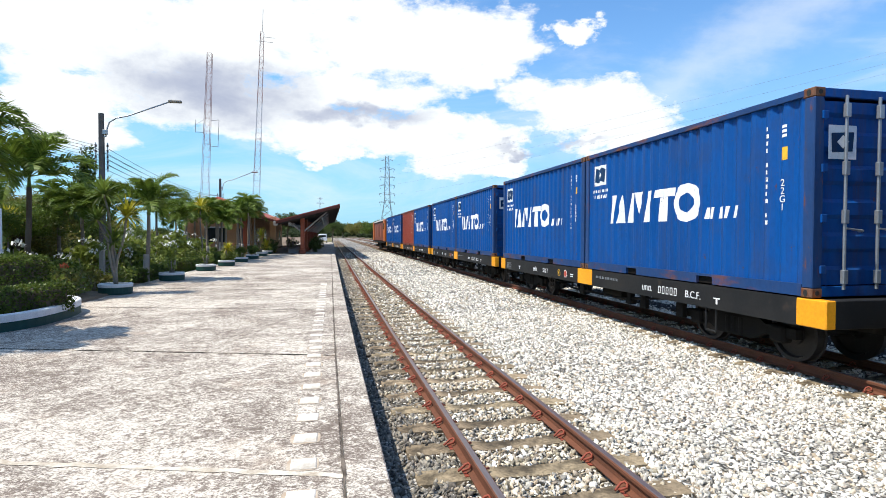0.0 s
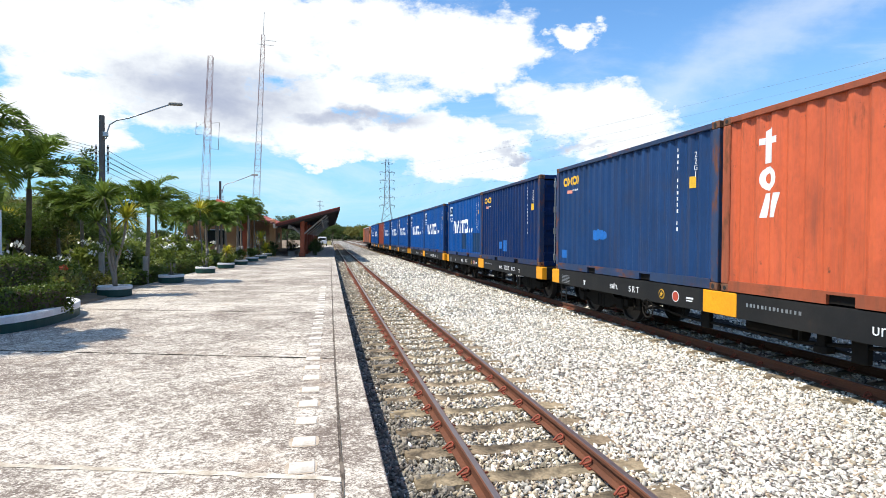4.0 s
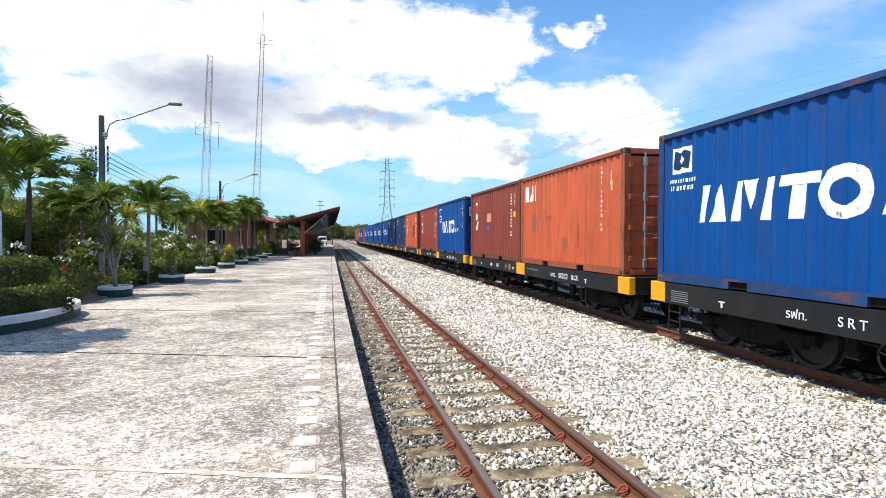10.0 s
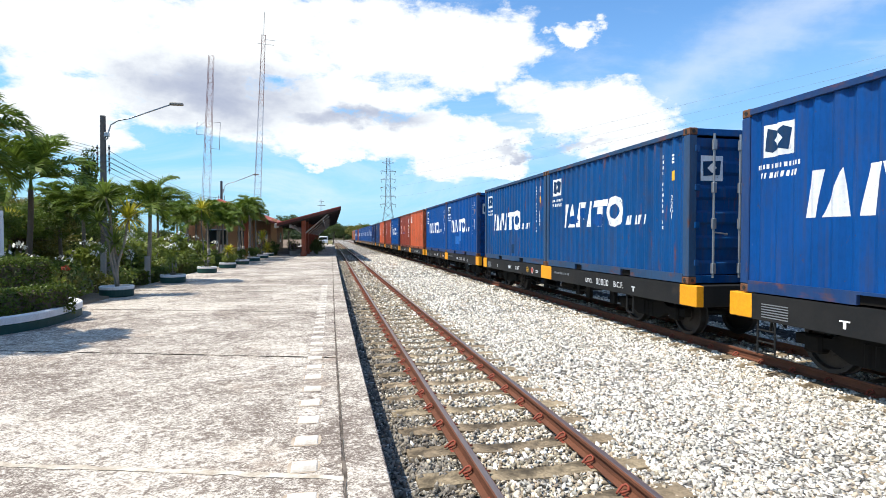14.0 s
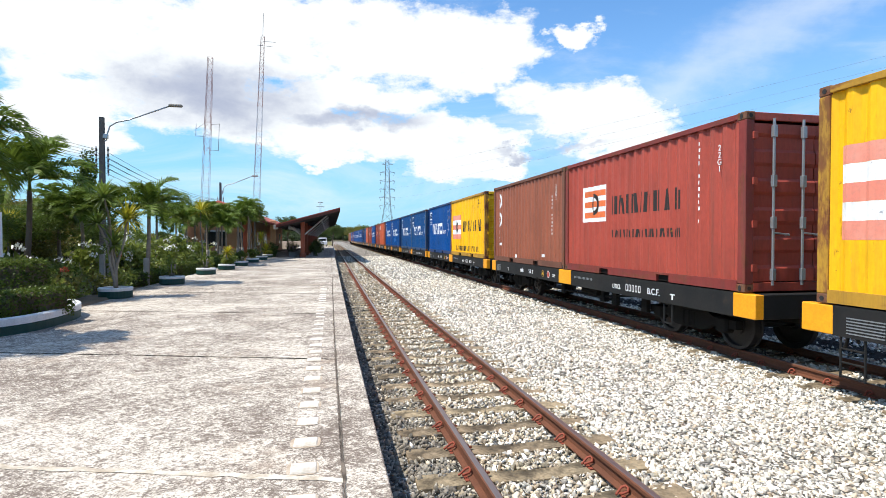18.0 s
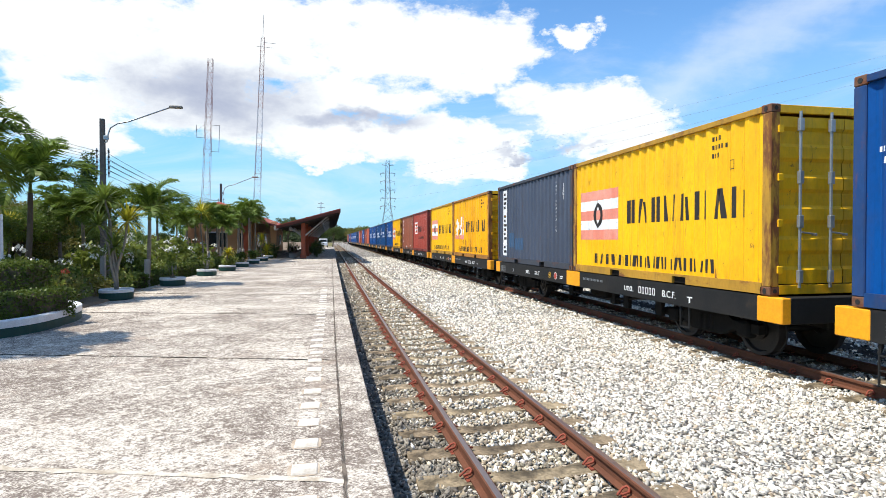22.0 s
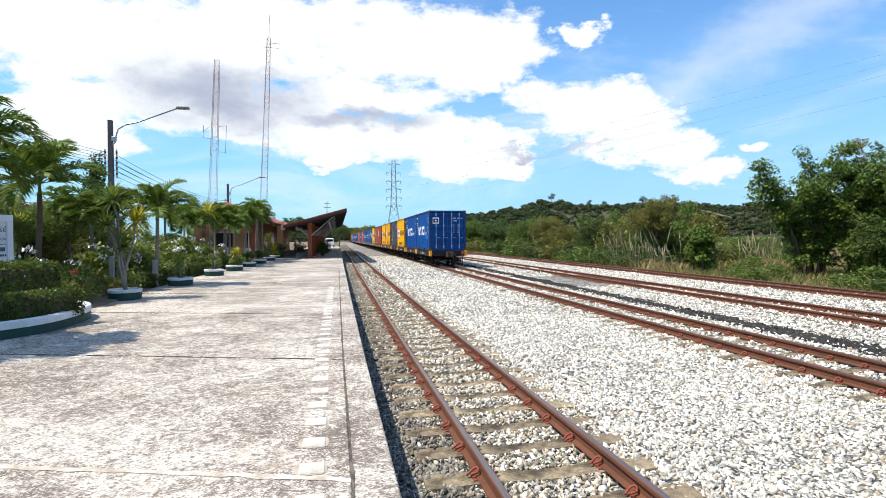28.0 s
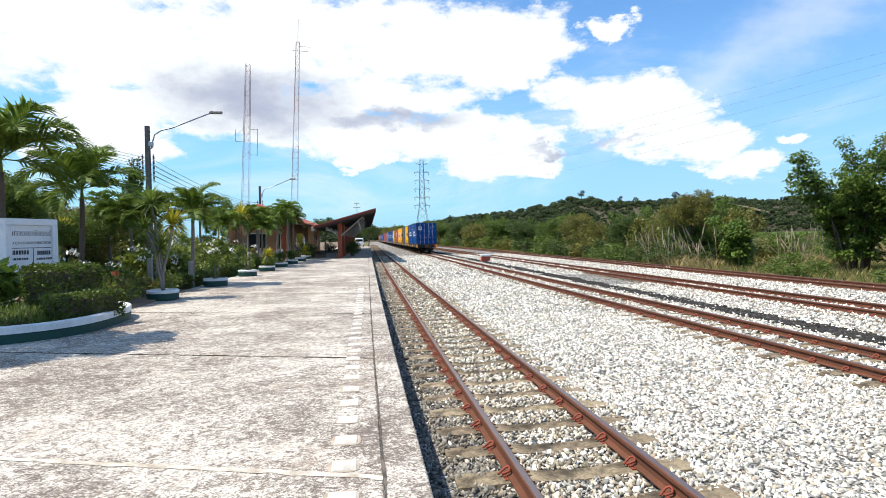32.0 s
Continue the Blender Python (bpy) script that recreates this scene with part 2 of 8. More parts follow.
M["galvanised"] = surface("galvanised steel", (0.38, 0.41, 0.44), rough=0.42, metal=0.6, small=40, bump=0.08, rust=RUST, rust_at=(0.66, 0.8))
M["casting"] = surface("rusty corner steel", (0.17, 0.085, 0.05), rough=0.75, metal=0.2, small=30, rust=RUST, rust_at=(0.42, 0.65), rust_scale=9.0)
M["wagon_black"] = surface("black wagon paint", (0.011, 0.012, 0.013), dark=(0.028, 0.026, 0.024), rough=0.6, spec=0.2, small=24, bump=0.12, rust=(0.07, 0.05, 0.04), rust_at=(0.62, 0.8))
M["underframe"] = surface("oily brown-black running gear", (0.009, 0.008, 0.007), dark=(0.022, 0.018, 0.014), rough=0.85, small=30, spec=0.15)
M["wheel_steel"] = surface("oily wheel steel", (0.035, 0.030, 0.027), rough=0.6, metal=0.3, small=30)
M["block_yellow"] = surface("orange-yellow paint", (0.86, 0.36, 0.008), dark=(0.70, 0.27, 0.01), rough=0.5, small=26, rust=(0.20, 0.10, 0.03), rust_at=(0.68, 0.8))
M["rail_rust"] = surface("rusted rail steel", (0.150, 0.054, 0.026), dark=(0.085, 0.034, 0.019), rough=0.85, metal=0.1, big=3, small=60, bump=0.3)
M["rail_head"] = surface("polished rail head", (0.21, 0.17, 0.165), dark=(0.19, 0.10, 0.07), rough=0.38, metal=0.6, big=2, small=50, stretch=(1, 0.08, 1), bump=0.05)
M["mortar"] = surface("pale worn mortar", (0.66, 0.60, 0.50), dark=(0.36, 0.29, 0.21), rough=0.9, big=5, small=40, bump=0.4, amount=0.9)
M["pale_torn"] = surface("torn white vinyl", (0.80, 0.78, 0.74), dark=(0.62, 0.56, 0.46), rough=0.7, bump=0.1, big=4)
M["coupler_rust"] = surface("dark rusty coupler steel", (0.060, 0.028, 0.019), rough=0.85, small=30, bump=0.3)
M["clip"] = surface("red-brown rail clip", (0.30, 0.065, 0.035), rough=0.75, small=60)
M["sleeper"] = surface("weathered concrete sleeper", (0.36, 0.28, 0.18), dark=(0.075, 0.06, 0.042), rough=0.95, big=4.2, small=38, bump=0.6, amount=1.0, fine=0.5, per_object=0.25, spec=0.15)
M["stone"] = surface("pale granite ballast", (0.76, 0.718, 0.632), dark=(0.46, 0.420, 0.350), rough=0.95, big=2.2, small=70, bump=0.3, tint=(0.36, 0.26, 0.15), per_island=0.58, fine=0.45, spec=0.2)
M["stone_dirty"] = surface("oil-stained ballast", (0.27, 0.245, 0.205), dark=(0.12, 0.10, 0.08), rough=0.95, big=3.0, small=70, bump=0.3, per_island=0.60, fine=0.45, spec=0.2)
M["stone_tan"] = surface("dust-stained ballast", (0.50, 0.43, 0.32), dark=(0.26, 0.21, 0.15), rough=0.95, big=2.6, small=70, bump=0.3, tint=(0.22, 0.16, 0.10), per_island=0.60, fine=0.45, spec=0.2)
M["stone_ash"] = surface("black ash grit", (0.06, 0.056, 0.052), dark=(0.03, 0.028, 0.026), rough=0.95, big=3, small=60, bump=0.3, per_island=0.6, spec=0.2)
M["asphalt"] = surface("black ash strip", (0.052, 0.048, 0.044), dark=(0.02, 0.019, 0.018), rough=1.0, spec=0.0, big=3, small=50, bump=0.5)
M["kerb_white"] = surface("chalky white paint", (0.74, 0.75, 0.75), dark=(0.55, 0.55, 0.54), rough=0.8, big=3, small=40, bump=0.2, rust=(0.28, 0.27, 0.25), rust_at=(0.66, 0.8))
M["kerb_green"] = surface("dark green paint", (0.006, 0.055, 0.045), dark=(0.012, 0.045, 0.040), rough=0.6, big=3, small=40, bump=0.2)
M["soil"] = surface("dry soil", (0.20, 0.14, 0.09), rough=0.95, big=2, small=30, bump=0.5)
M["joint_grit"] = surface("grey-brown joint grit", (0.19, 0.155, 0.125), dark=(0.06, 0.05, 0.04), rough=1.0, spec=0.05, big=9, small=60, bump=0.5, amount=0.9)
M["tile_stain"] = surface("rusty stain round a tile", (0.50, 0.42, 0.33), dark=(0.36, 0.27, 0.19), rough=0.95, spec=0.1, big=8, small=50, bump=0.3, amount=0.8)
M["soil_dark"] = surface("dark gritty dirt", (0.035, 0.029, 0.023), rough=1.0, spec=0.05, big=6, small=60, bump=0.5)
M["bark"] = surface("grey palm bark", (0.24, 0.20, 0.16), dark=(0.13, 0.105, 0.08), rough=0.9, big=4, small=30, stretch=(1, 1, 4), bump=0.5)
M["bark_pale"] = surface("pale grey bark", (0.25, 0.225, 0.185), dark=(0.13, 0.11, 0.09), rough=0.9, big=4, small=30, bump=0.4)
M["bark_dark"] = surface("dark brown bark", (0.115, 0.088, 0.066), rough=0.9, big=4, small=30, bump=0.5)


def leaf(name, base, **kw):
    opts = dict(dark=tuple(c * 0.55 for c in base), rough=0.5, big=1.5, small=9.0, bump=0.0, per_island=0.35, translucent=0.34, fine=0.12, spec=0.4)
    opts.update(kw)
    return surface(name, base, **opts)


M["palm"] = leaf("palm leaf", (0.140, 0.205, 0.032), rough=0.5, spec=0.22)
M["palm_yellow"] = leaf("yellow-green spear leaf", (0.46, 0.40, 0.03))
M["palm_bright"] = leaf("bright green spear leaf", (0.15, 0.205, 0.034))
M["hedge"] = leaf("clipped hedge leaf", (0.105, 0.145, 0.024), spec=0.25)
M["shrub"] = leaf("garden shrub leaf", (0.200, 0.245, 0.042))
M["bush"] = leaf("wild bush leaf", (0.125, 0.185, 0.028), translucent=0.36)
M["bush_dry"] = leaf("dry olive leaf", (0.205, 0.195, 0.040))
M["bush_deep"] = leaf("deep green leaf", (0.080, 0.120, 0.024))
M["tree_leaf"] = leaf("broad green leaf", (0.125, 0.195, 0.030), translucent=0.32)
M["flower"] = surface("white blossom", (0.80, 0.80, 0.74), rough=0.6, bump=0.0, amount=0.2, fine=0.05)
M["flower_red"] = surface("orange-red blossom", (0.55, 0.09, 0.03), rough=0.6, bump=0.0)
M["grass"] = leaf("dry grass blade", (0.40, 0.31, 0.13), per_island=0.4)
M["grass_green"] = leaf("green grass blade", (0.17, 0.19, 0.05), per_island=0.4)
M["plume"] = surface("silvery grass plume", (0.38, 0.31, 0.20), rough=0.9, bump=0.0, per_island=0.15)
M["hill_ground"] = surface("dry hill slope", (0.085, 0.070, 0.036), dark=(0.035, 0.040, 0.016), rough=0.95, big=0.05, small=0.8, bump=0.3)
M["hill"] = leaf("wooded hill", (0.046, 0.062, 0.024), per_island=0.4, spec=0.05, translucent=0.0)
M["roof_tile"] = surface("red roof tile", (0.38, 0.075, 0.045), dark=(0.24, 0.05, 0.035), rough=0.7, big=1.5, small=20, bump=0.3, per_object=0.1)
M["fascia"] = surface("brown-red fascia paint", (0.13, 0.032, 0.02), rough=0.6)
M["soffit"] = surface("grey-brown roof underside", (0.055, 0.045, 0.038), rough=0.8, stretch=(1, 3, 1), big=1.0)
M["column"] = surface("rust-red painted steel", (0.36, 0.085, 0.035), rough=0.5, small=20, bump=0.08)
M["pale_steel"] = surface("pale grey painted steel", (0.50, 0.48, 0.44), rough=0.5, small=20, bump=0.08)
M["wall_tan"] = surface("tan plaster", (0.55, 0.33, 0.17), dark=(0.44, 0.25, 0.13), rough=0.85, big=1, small=30, bump=0.15)
M["dark_glass"] = surface("dark window glass", (0.02, 0.025, 0.03), rough=0.12, small=5, bump=0.0, fine=0.0)
M["post"] = surface("grey concrete post", (0.33, 0.31, 0.28), dark=(0.22, 0.20, 0.18), rough=0.9, big=3, small=30, bump=0.3)
M["post_dark"] = surface("dark concrete pole", (0.105, 0.100, 0.098), dark=(0.06, 0.058, 0.056), rough=0.85, big=3, small=30, bump=0.2)
M["wire"] = surface("black cable", (0.02, 0.02, 0.022), rough=0.6, bump=0.0)
M["porcelain"] = surface("brown porcelain", (0.06, 0.03, 0.025), rough=0.3, bump=0.0)
M["mast_white"] = surface("white mast paint", (0.50, 0.55, 0.63), rough=0.6, bump=0.0)
M["mast_red"] = surface("faded red mast paint", (0.34, 0.17, 0.15), rough=0.6, bump=0.0)
M["pylon"] = surface("pylon zinc", (0.20, 0.22, 0.25), rough=0.6, metal=0.2, bump=0.0)
M["sign_white"] = surface("white sign paint", (0.78, 0.80, 0.84), dark=(0.62, 0.66, 0.72), rough=0.65, big=1.5, small=30, bump=0.08)
M["sign_text"] = surface("dark blue-grey letter paint", (0.045, 0.05, 0.07), rough=0.6, bump=0.0)
M["rust_body"] = surface("rust-brown locomotive paint", (0.19, 0.045, 0.022), rough=0.55)
M["loco_orange"] = surface("orange locomotive paint", (0.52, 0.13, 0.02), rough=0.5)
M["loco_grey"] = surface("grey locomotive roof", (0.30, 0.29, 0.27), rough=0.6)
M["silver"] = surface("white van paint", (0.72, 0.73, 0.74), rough=0.35, bump=0.0, amount=0.15, fine=0.03)
M["tyre"] = surface("black rubber", (0.02, 0.02, 0.02), rough=0.85)
M["red_box"] = surface("red plastic", (0.50, 0.075, 0.04), rough=0.5)


def make_concrete():
    """Old platform concrete: bleached, with dark lichen in drifts and pale worn tracks."""
    m = bpy.data.materials.new("bleached platform concrete")
    m.use_nodes = True
    g = Graph(m.node_tree)
    b = g.tree.nodes["Principled BSDF"]
    co = g.add("ShaderNodeTexCoord").outputs["Object"]
    drift = g.noise(g.scaled(co, (0.8, 1.0, 1.0)), 1.1, 7.0, 0.66, 0.6)
    swirl = g.noise(co, 8.5, 9.0, 0.74, 1.4)
    fine = g.noise(co, 55.0, 6.0, 0.7)
    wide = g.noise(co, 0.35, 3.0, 0.5)
    vein = g.noise(g.scaled(co, (1.0, 1.4, 1.0)), 19.0, 9.0, 0.78, 1.8)
    s = g.math("ADD", g.math("MULTIPLY", drift, 0.32), g.math("MULTIPLY", swirl, 0.52))
    s = g.math("ADD", s, g.math("MULTIPLY", g.math("SUBTRACT", vein, 0.5), 0.80))
    s = g.math("ADD", s, 0.235)
    s = g.math("ADD", s, g.math("MULTIPLY", g.math("SUBTRACT", fine, 0.5), 0.42))
    s = g.math("ADD", s, g.math("MULTIPLY", g.math("SUBTRACT", wide, 0.5), 0.18))
    f = g.ramp(s, 0.545, 0.735)
    col = g.mix(f, (0.655, 0.592, 0.500), (0.150, 0.116, 0.094))
    tan = g.ramp(g.noise(co, 1.7, 5.0, 0.6), 0.55, 0.75)
    col = g.mix(g.math("MULTIPLY", tan, 0.45), col, (0.42, 0.33, 0.25), "MIX")
    spot = g.ramp(g.noise(co, 13.0, 5.0, 0.7), 0.60, 0.70)
    col = g.mix(g.math("MULTIPLY", spot, 0.55), col, (0.14, 0.13, 0.12))
    g.put(b, "Base Color", col)
    g.put(b, "Roughness", 0.92)
    b.inputs["Specular IOR Level"].default_value = 0.25
    n = g.add("ShaderNodeBump")
    g.put(n, "Strength", 0.45)
    g.put(n, "Distance", 0.008)
    g.put(n, "Height", g.math("ADD", fine, g.math("MULTIPLY", swirl, 0.6)))
    g.put(b, "Normal", n.outputs[0])
    return m


def make_ballast():
    """Crushed stone: cells of many greys, with the shade in the gaps between them painted dark."""
    m = bpy.data.materials.new("crushed stone bed")
    m.use_nodes = True
    g = Graph(m.node_tree)
    b = g.tree.nodes["Principled BSDF"]
    co = g.add("ShaderNodeTexCoord").outputs["Object"]
    warp = g.add("ShaderNodeTexVoronoi")
    g.put(warp, "Vector", co)
    g.put(warp, "Scale", 17.0)
    edge = g.add("ShaderNodeTexVoronoi")
    edge.feature = "DISTANCE_TO_EDGE"
    g.put(edge, "Vector", co)
    g.put(edge, "Scale", 17.0)
    sep = g.add("ShaderNodeSeparateColor")
    g.put(sep, 0, warp.outputs["Color"])
    col = g.mix(g.ramp(sep.outputs[0], 0.0, 1.0), (0.16, 0.15, 0.13), (0.66, 0.63, 0.575))
    col = g.mix(g.math("MULTIPLY", g.ramp(sep.outputs[1], 0.8, 1.0), 0.5), col, (0.42, 0.30, 0.19))
    wide = g.noise(co, 0.7, 5.0, 0.6)
    col = g.mix(g.math("MULTIPLY", g.ramp(wide, 0.4, 0.8), 0.25), col, (0.30, 0.27, 0.23))
    # shade between the stones, put into the colour along the cell edges
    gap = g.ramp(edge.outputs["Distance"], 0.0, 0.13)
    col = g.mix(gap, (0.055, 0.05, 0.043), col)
    g.put(b, "Base Color", col)
    g.put(b, "Roughness", 0.95)
    b.inputs["Specular IOR Level"].default_value = 0.1
    n = g.add("ShaderNodeBump")
    g.put(n, "Strength", 0.8)
    g.put(n, "Distance", 0.03)
    g.put(n, "Height", g.math("ADD", g.ramp(edge.outputs["Distance"], 0.0, 0.25), sep.outputs[2]))
    g.put(b, "Normal", n.outputs[0])
    return m


def make_ground():
    """Rough ground: dry straw, green growth and bare earth."""
    m = bpy.data.materials.new("rough grass ground")
    m.use_nodes = True
    g = Graph(m.node_tree)
    b = g.tree.nodes["Principled BSDF"]
    co = g.add("ShaderNodeTexCoord").outputs["Object"]
    a = g.ramp(g.noise(co, 0.16, 6.0, 0.6), 0.38, 0.62)
    c = g.ramp(g.noise(co, 1.4, 6.0, 0.65), 0.40, 0.66)
    f = g.noise(co, 24.0, 4.0, 0.7)
    col = g.mix(a, (0.13, 0.145, 0.05), (0.33, 0.25, 0.13))
    col = g.mix(g.math("MULTIPLY", c, 0.6), col, (0.075, 0.095, 0.032))
    col = g.mix(g.math("MULTIPLY", f, 0.5), col, (0.05, 0.045, 0.025))
    g.put(b, "Base Color", col)
    g.put(b, "Roughness", 0.95)
    b.inputs["Specular IOR Level"].default_value = 0.1
    n = g.add("ShaderNodeBump")
    g.put(n, "Strength", 0.7)
    g.put(n, "Distance", 0.05)
    g.put(n, "Height", f)
    g.put(b, "Normal", n.outputs[0])
    return m


M["concrete"] = make_concrete()
M["ballast"] = make_ballast()
M["ground"] = make_ground()


# ---------------------------------------------------------------- mesh helpers
def mesh_of(name, verts, faces, smooth=False):
    me = bpy.data.meshes.new(name)
    me.from_pydata([tuple(v) for v in verts], [], faces)
    me.update()
    if smooth:
        me.polygons.foreach_set("use_smooth", [True] * len(me.polygons))
    return me


def finish(bm, name, smooth=False):
    me = bpy.data.meshes.new(name)
    bm.normal_update()
    bm.to_mesh(me)
    bm.free()
    if smooth:
        me.polygons.foreach_set("use_smooth", [True] * len(me.polygons))
    return me


def part(name, data, material, parent=None, label="", at=None):
    """Links a mesh (or bmesh) as one object, under a thing or a part where a parent is given."""
    if isinstance(data, bmesh.types.BMesh):
        data = finish(data, name)
    if len(data.materials) == 0:
        data.materials.append(material)
    ob = new(name, data)
    if data.materials[0] is not material:
        ob.material_slots[0].link = "OBJECT"
        ob.material_slots[0].material = material
    if at is not None:
        ob.matrix_basis = at
    if parent is not None:
        ob.parent = parent
    if label:
        tagged(ob, label)
    return ob


def thing(name, label, category, group="", kind="", at=None):
    ob = new(name)
    ob.empty_display_size = 0.2
    if at is not None:
        ob.matrix_basis = at
    return tagged(ob, label, category, group, kind)


def box(bm, x0, x1, y0, y1, z0, z1, bevel=0.0):
    made = bmesh.ops.create_cube(bm, size=1.0, matrix=Matrix.Translation(((x0 + x1) / 2, (y0 + y1) / 2, (z0 + z1) / 2)) @ Matrix.Diagonal((x1 - x0, y1 - y0, z1 - z0, 1)))
    if bevel:
        edges = {e for v in made["verts"] for e in v.link_edges}
        bmesh.ops.bevel(bm, geom=list(edges), offset=bevel, segments=1, affect="EDGES")
    return bm


def boxes(*rows, bevel=0.0):
    bm = bmesh.new()
    for r in rows:
        box(bm, *r, bevel=bevel)
    return bm


def rod(bm, a, b, r0, r1=None, n=8):
    """A tapered round bar from a to b."""
    a, b = Vector(a), Vector(b)
    d = b - a
    m = Matrix.Translation((a + b) / 2) @ d.to_track_quat("Z", "Y").to_matrix().to_4x4()
    bmesh.ops.create_cone(bm, cap_ends=True, segments=n, radius1=r0, radius2=r0 if r1 is None else r1, depth=d.length, matrix=m)
    return bm


def rods(*rows, n=8):
    bm = bmesh.new()
    for r in rows:
        rod(bm, *r, n=n)
    return bm


def tube(points, radius, n=6):
    """A bent pipe through the points, as a mesh."""
    pts = [Vector(p) for p in points]
    radii = radius if isinstance(radius, (list, tuple)) else [radius] * len(pts)
    verts, faces = [], []
    for i, p in enumerate(pts):
        d = (pts[min(i + 1, len(pts) - 1)] - pts[max(i - 1, 0)]).normalized()
        u = d.orthogonal().normalized() if i == 0 else (u - d * u.dot(d)).normalized()
        w = d.cross(u)
        for k in range(n):
            a = 2 * math.pi * k / n
            verts.append(p + (u * math.cos(a) + w * math.sin(a)) * radii[i])
    for i in range(len(pts) - 1):
        for k in range(n):
            a, b = i * n + k, i * n + (k + 1) % n
            faces.append((a, b, b + n, a + n))
    faces.append(tuple(range(n))[::-1])
    faces.append(tuple(range((len(pts) - 1) * n, len(pts) * n)))
    return mesh_of("tube", verts, faces, True)


def lathe(profile, n=24):
    """Turns (radius, height) pairs round the upright axis."""
    verts, faces = [], []
    for r, z in profile:
        for k in range(n):
            a = 2 * math.pi * k / n
            verts.append((r * math.cos(a), r * math.sin(a), z))
    for i in range(len(profile) - 1):
        for k in range(n):
            a, b = i * n + k, i * n + (k + 1) % n
            faces.append((a, b, b + n, a + n))
    faces.append(tuple(range((len(profile) - 1) * n, len(profile) * n)))
    return mesh_of("turned", verts, faces)


def many(name, base_v, base_f, places, turns, sizes):
    """One mesh of many small rigid copies of a base shape."""
    base_v = np.asarray(base_v, float)
    n, k = len(places), len(base_v)
    sc = np.asarray(sizes, float)
    sc = sc[:, None, None] if sc.ndim == 1 else sc[:, None, :]
    v = np.einsum("nij,nkj->nki", turns, base_v[None] * sc) + np.asarray(places, float)[:, None, :]
    f = np.asarray(base_f)
    faces = (f[None] + (np.arange(n) * k)[:, None, None]).reshape(-1, f.shape[1])
    me = bpy.data.meshes.new(name)
    me.vertices.add(n * k)
    me.vertices.foreach_set("co", v.reshape(-1))
    w = f.shape[1]
    me.loops.add(len(faces) * w)
    me.loops.foreach_set("vertex_index", faces.reshape(-1))
    me.polygons.add(len(faces))
    me.polygons.foreach_set("loop_start", np.arange(len(faces)) * w)
    me.polygons.foreach_set("loop_total", np.full(len(faces), w))
    me.update(calc_edges=True)
    return me


def spun(n, rng, full=True):
    """n random turns: any way, or about the upright axis alone."""
    if full:
        q = rng.normal(size=(n, 4))
        q /= np.linalg.norm(q, axis=1)[:, None]
        w, x, y, z = q.T
        return np.stack([np.stack([1 - 2 * (y * y + z * z), 2 * (x * y - z * w), 2 * (x * z + y * w)], -1),
                         np.stack([2 * (x * y + z * w), 1 - 2 * (x * x + z * z), 2 * (y * z - x * w)], -1),
                         np.stack([2 * (x * z - y * w), 2 * (y * z + x * w), 1 - 2 * (x * x + y * y)], -1)], 1)
    a = rng.uniform(0, 2 * np.pi, n)
    c, s, o, i = np.cos(a), np.sin(a), np.zeros(n), np.ones(n)
    return np.stack([np.stack([c, -s, o], -1), np.stack([s, c, o], -1), np.stack([o, o, i], -1)], 1)


def text_mesh(words, size):
    cu = bpy.data.curves.new("words", "FONT")
    cu.body, cu.size, cu.align_x, cu.align_y = words, size, "CENTER", "CENTER"
    cu.extrude, cu.space_line = 0.003, 0.82
    ob = bpy.data.objects.new("words", cu)
    scene.collection.objects.link(ob)
    dg = bpy.context.evaluated_depsgraph_get()
    me = bpy.data.meshes.new_from_object(ob.evaluated_get(dg))
    bpy.data.objects.remove(ob)
    return me




# ---------------------------------------------------------------- the line of the tracks
def bend(y):
    """How far the whole line drifts to the right on its way to the horizon."""
    d = max(0.0, y - 6.0)
    return 0.0066 * d * d / (d + 5.0)


def bend_turn(y):
    return -math.degrees(math.atan((bend(y + 0.5) - bend(y - 0.5))))


RAIL_GAP = 1.065
TRACKS = {"near": 1.149 + RAIL_GAP / 2, "train": 7.04, "third": 11.72, "far": 16.42}
BED = -0.178
PLATFORM = 0.25
EDGE = 0.375


def sweep(section, ys, x, close=False):
    """Draws a cross-section (x, z pairs) along the tracks' line through the heights ys."""
    verts, faces, n = [], [], len(section)
    for y in ys:
        verts += [(x + bend(y) + px, y, pz) for px, pz in section]
    for i in range(len(ys) - 1):
        for k in range(n if close else n - 1):
            a, b = i * n + k, i * n + (k + 1) % n
            faces.append((a, b, b + n, a + n))
    if close:
        faces.append(tuple(range(n))[::-1])
        faces.append(tuple(range((len(ys) - 1) * n, len(ys) * n)))
    return mesh_of("sweep", verts, faces)


FAR_Y = [-12, -6, 0, 3, 6, 8, 10, 13, 17, 22, 28, 36, 46, 60, 80, 110, 150, 210, 300, 420]


